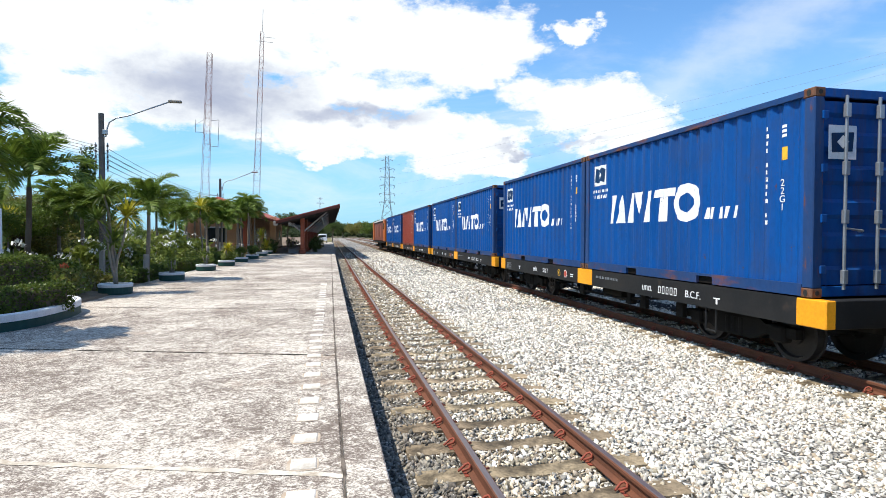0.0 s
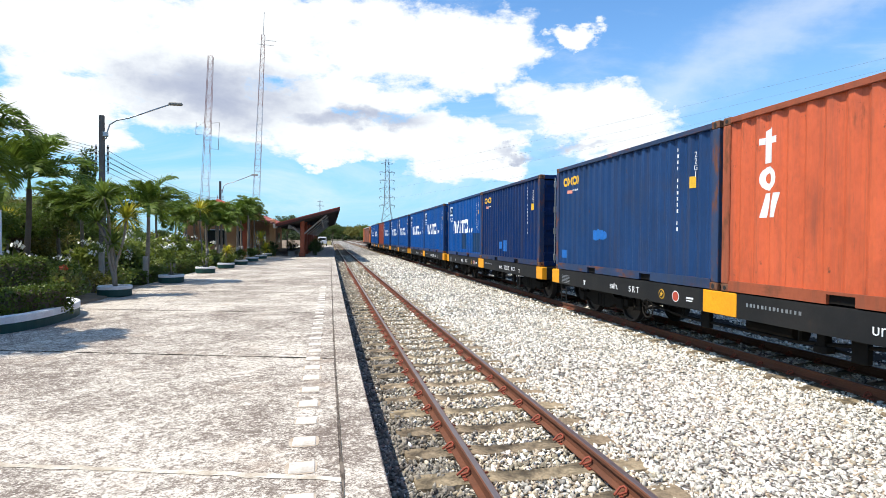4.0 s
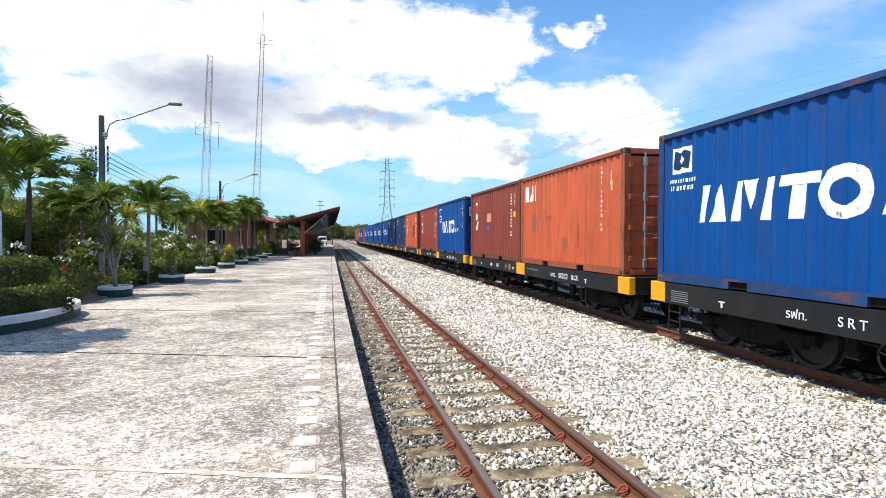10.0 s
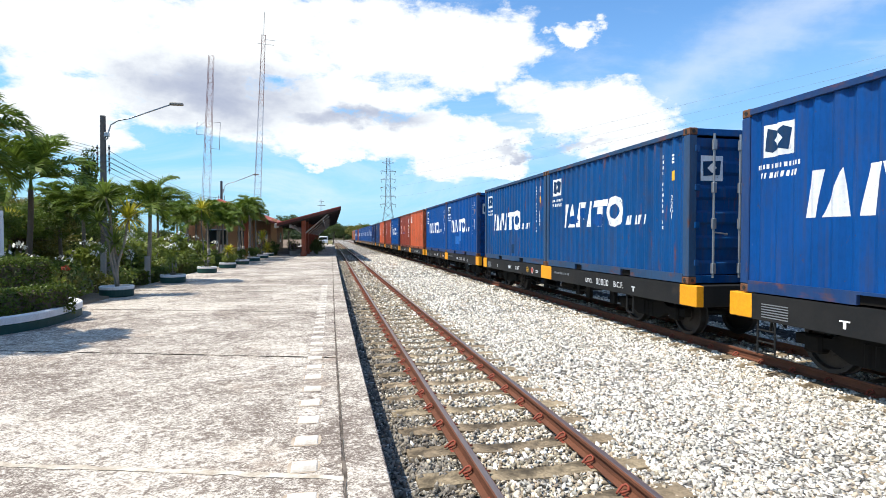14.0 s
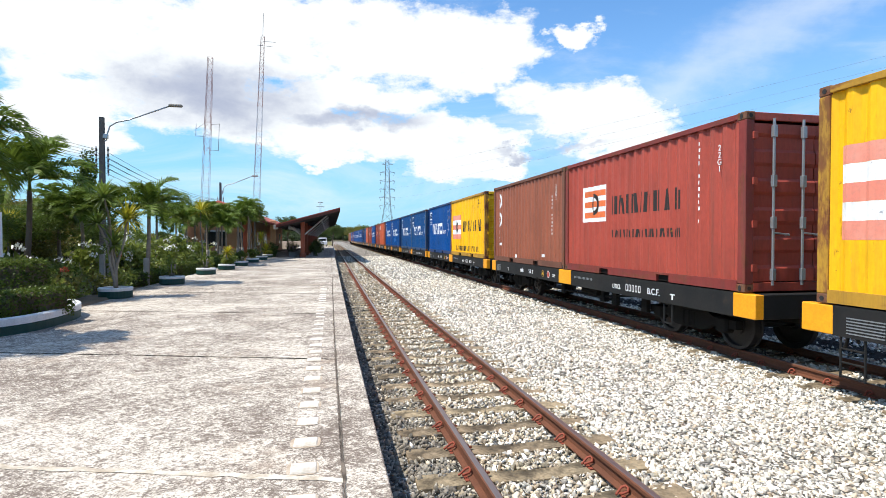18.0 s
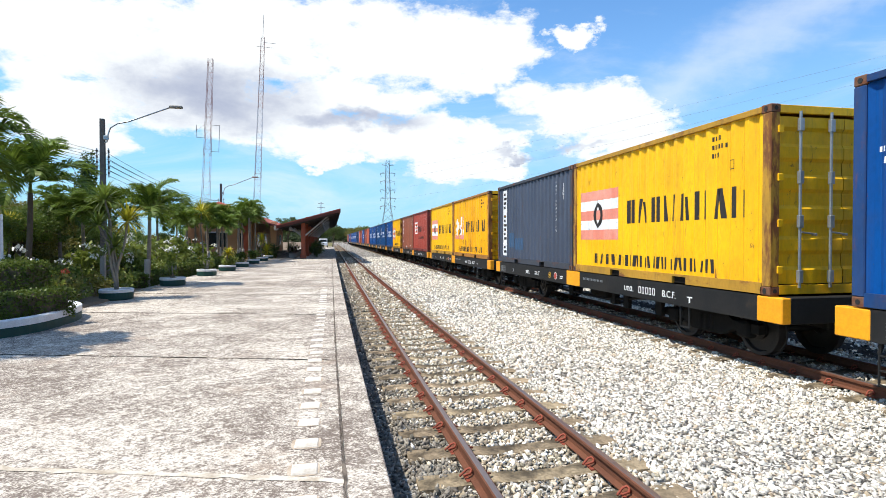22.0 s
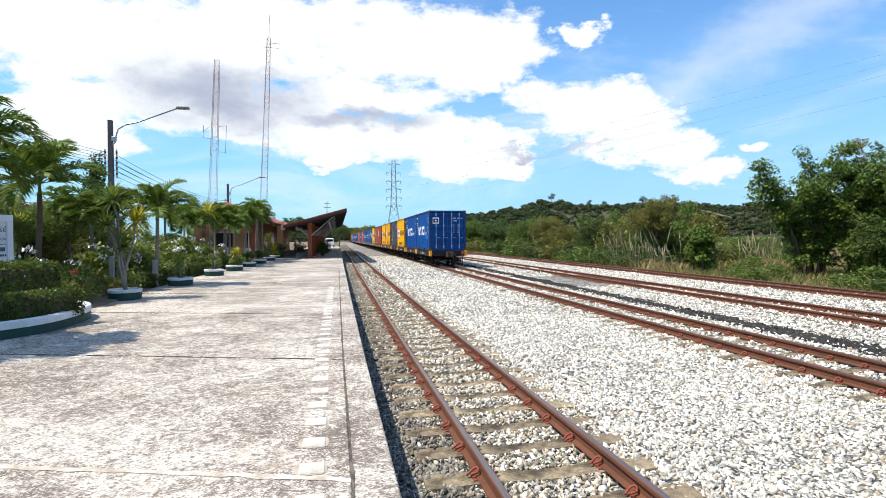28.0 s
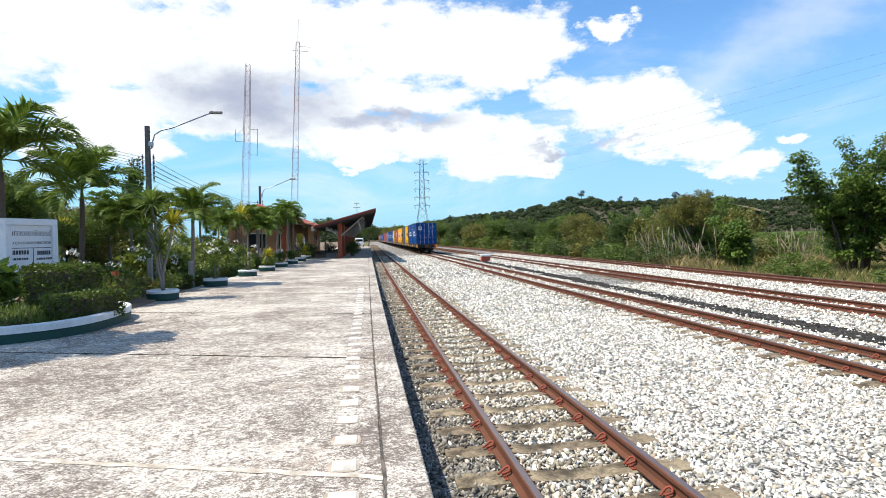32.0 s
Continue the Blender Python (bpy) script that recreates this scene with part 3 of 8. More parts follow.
# ---------------------------------------------------------------- ground
def build_ground():
    n, verts, faces = 41, [], []
    cuts = [math.copysign(abs(u) ** 3, u) * 1500 for u in np.linspace(-1, 1, n)]
    for y in cuts:
        for x in cuts:
            verts.append((x, y + 60, -0.42 + (0.0 if abs(x) < 30 else min(1.0, (abs(x) - 30) / 60) * 0.9 * noise.noise((x * 0.02, y * 0.02, 3)))))
    for i in range(n - 1):
        for k in range(n - 1):
            a = i * n + k
            faces.append((a, a + 1, a + n + 1, a + n))
    tagged(part("ground", mesh_of("ground", verts, faces), M["ground"]), "rough dry grass and earth beyond the tracks", "ground", kind="structure")
    garden = sweep([(-75, 0.10), (-30, 0.16), (-12, 0.2), (-5.72, 0.2), (-5.72, -0.4)], FAR_Y, 0)
    tagged(part("garden_ground", garden, M["soil"]), "dry brown garden soil behind the platform planting", "ground", kind="structure")
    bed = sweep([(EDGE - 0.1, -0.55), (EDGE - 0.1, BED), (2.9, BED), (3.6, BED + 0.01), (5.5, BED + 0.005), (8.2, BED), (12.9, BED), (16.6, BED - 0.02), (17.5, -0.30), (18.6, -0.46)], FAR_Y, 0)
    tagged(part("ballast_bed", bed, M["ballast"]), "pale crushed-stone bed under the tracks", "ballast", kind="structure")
    rng = np.random.default_rng(4)
    ys = np.concatenate([np.arange(-6, 30, 0.35), np.arange(30, 60, 1.0), [80, 110, 150]])
    sec_l = [8.62 + 0.16 * noise.noise((y * 0.9, 1, 0)) + 0.07 * rng.normal() for y in ys]
    sec_r = [9.38 + 0.20 * noise.noise((y * 0.7, 7, 0)) + 0.08 * rng.normal() for y in ys]
    verts = [p for y, a, b in zip(ys, sec_l, sec_r) for p in ((a + bend(y), y, BED + 0.022), (b + bend(y), y, BED + 0.022))]
    faces = [(2 * i, 2 * i + 1, 2 * i + 3, 2 * i + 2) for i in range(len(ys) - 1)]
    tagged(part("drain_strip", mesh_of("drain_strip", verts, faces), M["asphalt"]), "black ash strip between two tracks", "path", kind="structure")


build_ground()


# ---------------------------------------------------------------- platform
def skew(x, y):
    return y - 0.30 * x


def slab(x0, x1, y0, y1, z0, z1, gap=0.012):
    """One cast slab between two joints; its upper edges are slightly broken."""
    a, b = y0 + gap, y1 - gap
    c = 0.010
    v = []
    for z, i in ((z0, 0.0), (z1 - c, 0.0), (z1, c)):
        for x, y, sx, sy in ((x0, a, 1, 1), (x1, a, -1, 1), (x1, b, -1, -1), (x0, b, 1, -1)):
            x2, y2 = x + sx * i, y + sy * i
            v.append((x2 + bend(y), skew(x2, y2), z))
    f = [(3, 2, 1, 0), (8, 9, 10, 11)]
    for k in range(2):
        for i in range(4):
            j = (i + 1) % 4
            f.append((4 * k + i, 4 * k + j, 4 * k + j + 4, 4 * k + i + 4))
    return mesh_of("slab", v, f)


def build_platform():
    p = thing("platform", "long bleached concrete station platform with stained slabs", "platform", kind="structure")
    base = sweep([(-5.75, -0.5), (-5.75, PLATFORM - 0.03), (EDGE - 0.012, PLATFORM - 0.03), (EDGE - 0.012, -0.5)], [y for y in FAR_Y if y < 140], 0)
    part("platform_base", base, M["soil_dark"], p, "dark grit under the slabs")
    joints = [-4.6, -0.6, 7.02] + [11.25 + 4.1 * i for i in range(28)]
    for a, b in zip(joints, joints[1:]):
        part("paving_slab", slab(-5.74, 0.093, a, b, PLATFORM - 0.10, PLATFORM), M["concrete"], p)
        part("edge_stone", slab(0.102, EDGE, a, b, PLATFORM - 0.16, PLATFORM + 0.006, 0.008), M["concrete"], p, "bleached concrete edging")
    rng = random.Random(3)
    ys = [-4 + 0.09 * i for i in range(260)] + [19.5 + 0.5 * i for i in range(60)]
    v = []
    for y in ys:
        a, b = 0.002 + 0.026 * max(0, noise.noise((y * 2.6, 0, 4)) - 0.05) + rng.uniform(0, 0.006), 0.002 + 0.022 * max(0, noise.noise((y * 2.1, 3, 4)) - 0.05) + rng.uniform(0, 0.006)
        v += [(0.098 - a + bend(y), y, PLATFORM + 0.0105), (0.098 + b + bend(y), y, PLATFORM + 0.0105)]
    part("joint_dirt", mesh_of("joint_dirt", v, [(2 * i, 2 * i + 1, 2 * i + 3, 2 * i + 2) for i in range(len(ys) - 1)]), M["joint_grit"], p, "grey-brown grit in the long joint")
    for row, (jy, wide, mat, lab) in enumerate(((7.02, 0.016, "soil_dark", "dark dirt in the cross joint"), (3.5, 0.034, "mortar", "pale mortar in the cross joint"), (11.25, 0.018, "soil_dark", "dark dirt in the cross joint"), (15.35, 0.022, "soil_dark", "dark dirt in the cross joint"))):
        v, k = [], 150
        for i in range(k + 1):
            x = -5.7 + 5.79 * i / k
            a, b = (wide * (0.80 + 0.9 * noise.noise((x * 1.3, row, q)) + 0.9 * noise.noise((x * 7.1, row, q + 3))) + rng.uniform(0, 0.006) for q in (1.0, 5.0))
            v += [(x + bend(jy), skew(x, jy) - a, PLATFORM + 0.004), (x + bend(jy), skew(x, jy) + b, PLATFORM + 0.004)]
        part("joint_dirt", mesh_of("joint_dirt", v, [(2 * i, 2 * i + 2, 2 * i + 3, 2 * i + 1) for i in range(k)]), M[mat], p, lab)
    me = mesh_of("tile", [(-0.085, -0.085, 0), (0.085, -0.085, 0), (0.085, 0.085, 0), (-0.085, 0.085, 0), (-0.078, -0.078, 0.006), (0.078, -0.078, 0.006), (0.078, 0.078, 0.006), (-0.078, 0.078, 0.006)],
                 [(4, 5, 6, 7), (0, 1, 5, 4), (1, 2, 6, 5), (2, 3, 7, 6), (3, 0, 4, 7)])
    pale = surface("pale inset tile", (0.76, 0.71, 0.63), dark=(0.50, 0.43, 0.34), rough=0.85, big=5, small=40, bump=0.2, amount=0.8, per_object=0.2)
    for i in range(34):
        y = 1.8 + 0.474 * i
        edge = [(0.104 * (1 + 0.20 * noise.noise((i, 3 * math.cos(a), 3 * math.sin(a)))) * v for v in (math.copysign(abs(math.cos(a)) ** 0.5, math.cos(a)), math.copysign(abs(math.sin(a)) ** 0.5, math.sin(a)))) for a in np.linspace(0, 2 * math.pi, 25)[:-1]]
        if i < 14:
            part("tile_bed", mesh_of("tile_bed", [(u, v, 0) for u, v in edge], [tuple(range(24))]), M["tile_stain"], p, "rusty stain round the tile", at=pose(-0.165 + bend(y), y, PLATFORM + 0.0035))
        part("tile", me, pale, p, at=pose(-0.165 + bend(y) + rng.uniform(-0.008, 0.008), y, PLATFORM + 0.0045, 0, 0, rng.uniform(-2, 2)))


build_platform()


# ---------------------------------------------------------------- tracks
RAIL_SECTION = [(-0.056, -0.138), (-0.056, -0.128), (-0.012, -0.112), (-0.009, -0.045), (-0.032, -0.036), (-0.033, -0.010), (-0.026, -0.002),
                (0.026, -0.002), (0.033, -0.010), (0.032, -0.036), (0.009, -0.045), (0.012, -0.112), (0.056, -0.128), (0.056, -0.138)]


def sleeper_mesh():
    """A concrete sleeper, waisted at the middle and dipped between the rail seats."""
    rows = [(-1.0, 0.115, -0.150), (-0.93, 0.125, -0.146), (-0.62, 0.12, -0.140), (-0.40, 0.11, -0.143), (-0.2, 0.10, -0.160), (0.0, 0.098, -0.165)]
    rows += [(-x, w, z) for x, w, z in rows[-2::-1]]
    v, f = [], []
    for x, w, z in rows:
        v += [(x, -w - 0.02, -0.36), (x, -w, z), (x, w, z), (x, w + 0.02, -0.36)]
    for i in range(len(rows) - 1):
        for k in range(3):
            a = 4 * i + k
            f.append((a, a + 4, a + 5, a + 1))
    f += [(0, 1, 2, 3), tuple(range(len(v) - 1, len(v) - 5, -1))]
    return mesh_of("sleeper", v, f)


def clip_mesh():
    """An e-shaped spring clip beside the rail's foot."""
    pts = [(0.10, 0.0, -0.118), (0.055, 0.035, -0.106), (0.02, 0.045, -0.085), (-0.012, 0.03, -0.072), (-0.02, 0.0, -0.080), (0.0, -0.028, -0.096), (0.035, -0.03, -0.10), (0.07, -0.02, -0.112)]
    return tube([(-x * 0.82, y * 0.8, z) for x, y, z in pts], 0.0105, 5)


def build_tracks():
    sl, cl = sleeper_mesh(), clip_mesh()
    near_y = [y for y in FAR_Y]
    base_plate = boxes((-0.085, 0.085, -0.07, 0.07, -0.150, -0.136))
    plate = finish(base_plate, "rail_pad")
    counts = {"near": (96, 1.03), "train": (60, 3.0), "third": (0, 0), "far": (0, 0)}
    words = {"near": "nearest metre-gauge track on concrete sleepers beside the platform", "train": "rusty metre-gauge track that carries the goods train",
             "third": "rusty siding track half sunk in ballast", "far": "disused rusty track along the bushes"}
    for name, cx in TRACKS.items():
        t = thing("railway_track", words[name], "railway track", "parallel tracks", "structure")
        for side in (-1, 1):
            x = cx + side * RAIL_GAP / 2
            sunk = -0.012 if name == "far" else 0.0
            me = sweep([(px, pz + sunk) for px, pz in RAIL_SECTION], near_y, x, True)
            r = part("rail", me, M["rail_rust"], t)
            me = sweep([(-0.024, -0.0015 + sunk), (-0.02, 0.001 + sunk), (0.02, 0.001 + sunk), (0.024, -0.0015 + sunk)], near_y, x)
            part("rail_head", me, M["rail_head"], r, "worn brown running surface")
        n, y0 = counts[name]
        c0 = 4.197 if name == "near" else 6.49
        k0 = -int((c0 - 0.8) / 0.5623)
        rng = random.Random(len(name))
        for i in range(n):
            y = c0 + (k0 + i) * 0.5623
            dy = rng.uniform(-0.015, 0.015)
            part("sleeper", sl, M["sleeper"], t, at=pose(cx + bend(y), y + dy, rng.uniform(-0.006, 0.004), 0, 0, rng.uniform(-0.8, 0.8) + bend_turn(y)))
            if i < 60:
                for side in (-1, 1):
                    x = cx + side * RAIL_GAP / 2 + bend(y)
                    if i < 26:
                        part("rail_pad", plate, M["clip"], t, at=pose(x, y + dy, 0))
                    part("clip", cl, M["clip"], t, at=pose(x - 0.045, y + dy, 0))
                    part("clip", cl, M["clip"], t, at=pose(x + 0.045, y + dy, 0, 0, 0, 180))
        if n:
            ys = [c0 + (k0 + i) * 0.5623 for i in range(n, 320)]
        else:
            ys = [1.0 + 0.5623 * i for i in range(330)]
        verts = np.array([v.co[:] for v in sl.vertices])
        polys = [tuple(p.vertices) for p in sl.polygons]
        V, F = [], []
        for y in ys:
            o = len(V)
            drop = -0.02 if name in ("third",) else (-0.06 if name == "far" else 0.0)
            V += [(vx + cx + bend(y), vy + y, vz + drop) for vx, vy, vz in verts]
            F += [tuple(o + i for i in p) for p in polys]
        tagged(part("sleeper_row", mesh_of("sleeper_row", V, F), M["sleeper"], t), kind="stuff")
        if name in ("third", "train"):
            cv = np.array([v.co[:] for v in cl.vertices])
            cp = [tuple(p.vertices) for p in cl.polygons]
            V, F = [], []
            for y in [y for y in ([1.0 + 0.5623 * i for i in range(60)] if name == "third" else ys[:20])]:
                for side in (-1, 1):
                    for flip in (-1, 1):
                        o = len(V)
                        V += [(cx + bend(y) + side * RAIL_GAP / 2 + flip * (0.045 - vx), vy * flip + y, vz) for vx, vy, vz in cv]
                        F += [tuple(o + i for i in p) for p in cp]
            tagged(part("clip_row", mesh_of("clip_row", V, F), M["clip"], t), kind="stuff")


build_tracks()


def stone_shapes():
    bm = bmesh.new()
    bmesh.ops.create_icosphere(bm, subdivisions=1, radius=0.5)
    v = np.array([p.co[:] for p in bm.verts])
    f = np.array([[q.index for q in p.verts] for p in bm.faces])
    bm.free()
    return v, f


def build_ballast_stones():
    """Loose ballast stones, closest together where the camera stands near them."""
    base_v, base_f = stone_shapes()
    rng = np.random.default_rng(11)
    strips = (  # x range, y range, stones per square metre, size
        (EDGE + 0.01, 6.35, 2.2, 7.0, 1000, 0.041), (EDGE + 0.01, 6.4, 7.0, 13.0, 560, 0.047), (EDGE + 0.01, 8.6, 13.0, 26.0, 190, 0.062), (6.35, 8.6, 2.5, 13.0, 300, 0.055),
        (8.6, 13.0, 5.0, 20.0, 190, 0.062), (13.0, 17.2, 8.0, 28.0, 110, 0.072), (EDGE, 17.0, 26.0, 60.0, 42, 0.09))
    for kind_i in range(3):
        V = base_v * (1 + 0.26 * rng.normal(size=(len(base_v), 1))) + 0.10 * rng.normal(size=base_v.shape)
        P, S = [], []
        for x0, x1, y0, y1, dens, size in strips:
            n = int((x1 - x0) * (y1 - y0) * dens / 3)
            x, y = rng.uniform(x0, x1, n), rng.uniform(y0, y1, n)
            s = size * rng.uniform(0.55, 1.35, n)
            z = BED + s * rng.uniform(-0.15, 0.32, n)
            keep = np.ones(n, bool)
            for name, cx in TRACKS.items():
                for side in (-1, 1):
                    keep &= np.abs(x - cx - side * RAIL_GAP / 2) > 0.075
                inside = np.abs(x - cx) < 1.02
                if name in ("near", "train"):
                    c0 = 4.197 if name == "near" else 6.49
                    ph = (y - c0) / 0.5623
                    ph = np.abs(ph - np.round(ph)) * 0.5623
                    keep &= ~(inside & (ph < np.where(np.abs(x - cx) > 0.68, 0.075, 0.105) * rng.uniform(0.8, 1.15, n)))
                    z += np.where(inside, 0.012, 0.0)
                if name == "third":
                    z += np.where(inside, 0.03, 0.0)
            x = x + np.array([bend(q) for q in y])
            P.append(np.stack([x, y, z], 1)[keep])
            S.append((s[:, None] * rng.uniform([0.8, 0.7, 0.5], [1.3, 1.1, 0.85], (n, 3)))[keep])
        P, S = np.concatenate(P), np.concatenate(S)
        R = spun(len(P), rng)
        dirty = P[:, 0] < 1.02 + 0.10 * np.sin(P[:, 1] * 1.7) + 0.22 * rng.normal(size=len(P))
        mid = P[:, 0] - np.array([bend(q) for q in P[:, 1]])
        ash = (mid > 8.70 + 0.10 * rng.normal(size=len(P))) & (mid < 9.30 + 0.10 * rng.normal(size=len(P)))
        tan = ~dirty & ~ash & (mid < 2.45 + 0.25 * rng.normal(size=len(P))) & (rng.random(len(P)) < 0.55)
        clean = ~dirty & ~ash & ~tan
        for mask, mat, lab in ((tan, "stone_tan", "dust-brown ballast stones between the near rails"), (ash, "stone_ash", "black ash grit between two tracks"), (clean, "stone", "loose pale grey ballast stones"), (dirty, "stone_dirty", "dark oil-stained ballast stones beside the platform")):
            me = many("ballast_stones", V, base_f, P[mask], R[mask], S[mask])
            tagged(part("ballast_stones", me, M[mat]), lab, "gravel", kind="stuff")


build_ballast_stones()


# ---------------------------------------------------------------- the goods train
CL, CH, CW = 6.058, 2.591, 2.438
PITCH = 13.348
TRAIN_X = TRACKS["train"]
DECK = 1.006


def run(t):
    """How far along the line the rear of the first full wagon stands at t seconds."""
    return 5.586 + 5.3596 * t + 0.055184 * t ** 2 - 0.0016631 * t ** 3 + 0.0000309 * t ** 4


def corrugated(length, z0, z1, depth=0.036, pitch=0.2785, out=1.0):
    """A trapezoid-corrugated panel along y, proud towards -x."""
    n = max(2, round(length / pitch))
    p = length / n
    prof = []
    for i in range(n):
        y = -length / 2 + i * p
        prof += [(0.0, y), (0.0, y + 0.26 * p), (depth, y + 0.5 * p), (depth, y + 0.76 * p)]
    prof.append((0.0, length / 2))
    v = [(x * out, y, z) for x, y in prof for z in (z0, z1)]
    f = [(2 * i, 2 * i + 1, 2 * i + 3, 2 * i + 2) for i in range(len(prof) - 1)]
    return v, f


def container_meshes():
    h, k = CL / 2, CW / 2
    d = {}
    v, f = corrugated(CL - 0.30, 0.16, CH - 0.09)
    d["side_panel"] = mesh_of("side_panel", [(x - k + 0.028, y, z) for x, y, z in v], f)
    d["side_panel_far"] = mesh_of("side_panel", [(-(x - k + 0.028), y, z) for x, y, z in v], [q[::-1] for q in f])
    v, f = corrugated(CW - 0.30, 0.16, CH - 0.10, 0.045, 0.25)
    d["end_panel"] = mesh_of("end_panel", [(y, h - 0.03 - x, z) for x, y, z in v], f)
    n = 22
    v, f = [], []
    for i in range(n + 1):
        y = -h + 0.1 + (CL - 0.2) * i / n
        v += [(-k + 0.03, y, CH - 0.045 + (0.02 if i % 2 else 0.0)), (k - 0.03, y, CH - 0.045 + (0.02 if i % 2 else 0.0))]
    f = [(2 * i, 2 * i + 1, 2 * i + 3, 2 * i + 2) for i in range(n)]
    d["roof"] = mesh_of("roof", v, f)
    d["top_rail"] = finish(boxes((-k, -k + 0.06, -h + 0.15, h - 0.15, CH - 0.095, CH - 0.012), bevel=0.006), "top_rail")
    d["bottom_rail"] = finish(boxes((-k, -k + 0.05, -h + 0.15, -1.25, 0.012, 0.165), (-k, -k + 0.05, -0.88, 0.88, 0.012, 0.165), (-k, -k + 0.05, 1.25, h - 0.15, 0.012, 0.165),
                                    (-k, -k + 0.05, -1.25, -0.88, 0.13, 0.165), (-k, -k + 0.05, 0.88, 1.25, 0.13, 0.165)), "bottom_rail")
    d["fork_pocket"] = finish(boxes((-k + 0.05, -0.3, 0.88, 1.25, 0.02, 0.13)), "fork_pocket")
    d["floor"] = finish(boxes((-k + 0.05, k - 0.02, -h + 0.1, h - 0.1, 0.12, 0.16)), "floor")
    d["post"] = finish(boxes((0, 0.15, 0, 0.15, 0.118, CH - 0.118), bevel=0.012), "corner_post")
    c = bmesh.new()
    box(c, 0, 0.162, 0, 0.178, 0, 0.118, bevel=0.012)
    d["casting"] = finish(c, "corner_casting")
    hole = bmesh.new()
    bmesh.ops.create_cone(hole, cap_ends=True, segments=12, radius1=0.034, radius2=0.034, depth=0.004, matrix=Matrix.Translation((-0.0025, 0.089, 0.058)) @ Matrix.Rotation(math.pi / 2, 4, "Y") @ Matrix.Diagonal((1.25, 0.9, 1, 1)))
    d["casting_hole"] = finish(hole, "casting_hole")
    hole = bmesh.new()
    bmesh.ops.create_cone(hole, cap_ends=True, segments=12, radius1=0.03, radius2=0.03, depth=0.004, matrix=Matrix.Translation((0.081, -0.0025, 0.058)) @ Matrix.Rotation(math.pi / 2, 4, "X"))
    d["casting_hole_end"] = finish(hole, "casting_hole")
    d["header"] = finish(boxes((-k + 0.15, k - 0.15, -h + 0.0, -h + 0.09, CH - 0.12, CH - 0.01), bevel=0.006), "door_header")
    d["sill"] = finish(boxes((-k + 0.15, k - 0.15, -h + 0.0, -h + 0.09, 0.012, 0.14), bevel=0.006), "door_sill")
    # one door leaf, hinged at x = 0, with shallow pressed ribs across it
    w = k - 0.165
    prof = [(0.035, 0.155), (0.035, 0.23)]
    for i in range(5):
        z = 0.34 + 0.42 * i
        prof += [(0.035, z), (0.068, z + 0.05), (0.068, z + 0.22), (0.035, z + 0.27)]
    prof += [(0.035, CH - 0.16)]
    v = [(x, -h + y, z) for y, z in prof for x in (0.0, w)]
    f = [(2 * i, 2 * i + 1, 2 * i + 3, 2 * i + 2) for i in range(len(prof) - 1)]
    d["door"] = mesh_of("door", v, f)
    d["lock_bar"] = finish(rods(((0, -h - 0.012, 0.10), (0, -h - 0.012, CH - 0.09), 0.019)), "lock_bar")
    d["keeper"] = finish(boxes((-0.035, 0.035, -h - 0.045, -h + 0.01, 0.0, 0.17), bevel=0.006), "bar_bracket")
    d["handle"] = finish(rods(((0, -h - 0.035, 0.86), (0.24, -h - 0.04, 0.83), 0.013), ((0.24, -h - 0.04, 0.83), (0.24, -h + 0.02, 0.83), 0.02), n=6), "door_handle")
    d["hinge"] = finish(boxes((-0.05, 0.03, -h - 0.022, -h + 0.03, -0.05, 0.05), bevel=0.005), "hinge")
    return d


BOXES = container_meshes()
SIDE_X = -CW / 2 + 0.0225


RIB_LENGTH, RIB_DEPTH = CL - 0.30, 0.036
RIBS = round(RIB_LENGTH / 0.2785)
RIB_PITCH = RIB_LENGTH / RIBS
FOLDS = [-RIB_LENGTH / 2 + RIB_PITCH * (i + q) for i in range(RIBS) for q in (0.0, 0.26, 0.5, 0.76)] + [RIB_LENGTH / 2]


def rib_depth(y):
    """How far the corrugated side lies behind its outermost face at y."""
    if abs(y) >= RIB_LENGTH / 2:
        return 0.0
    q = ((y + RIB_LENGTH / 2) / RIB_PITCH) % 1.0
    return RIB_DEPTH * (0.0 if q < 0.26 else (q - 0.26) / 0.24 if q < 0.5 else 1.0 if q < 0.76 else (1.0 - q) / 0.24)


def clipped(poly, edge, keep_above):
    """The part of a polygon of (y, z) on one side of an upright line."""
    out = []
    for (ay, az), (by, bz) in zip(poly, poly[1:] + poly[:1]):
        a_in, b_in = (ay >= edge) == keep_above, (by >= edge) == keep_above
        if a_in:
            out.append((ay, az))
        if a_in != b_in:
            f = (edge - ay) / (by - ay)
            out.append((edge, az + (bz - az) * f))
    return out


def flat_shapes(polys, x=SIDE_X):
    """Paint on the platform side, laid into its ribs: polygons of (along, up), along running from the front end backwards."""
    v, f = [], []
    for poly in polys:
        seen = {}
        side = [(CL / 2 - u, w) for u, w in poly]
        lo, hi = min(p[0] for p in side), max(p[0] for p in side)
        cuts = [lo - 1.0] + [q for q in FOLDS if lo + 1e-6 < q < hi - 1e-6] + [hi + 1.0]
        for a, b in zip(cuts, cuts[1:]):
            piece = clipped(clipped(side, a, True), b, False) if len(cuts) > 2 else side
            if len(piece) < 3:
                continue
            ring_of = []
            for y, z in piece:
                key = (round(y, 5), round(z, 5))
                if key not in seen:
                    seen[key] = len(v)
                    v.append((x + 0.0035 + rib_depth(y), y, z))
                if seen[key] not in ring_of:
                    ring_of.append(seen[key])
            if len(ring_of) > 2:
                f.append(tuple(ring_of))
    return mesh_of("painted_shapes", v, f)


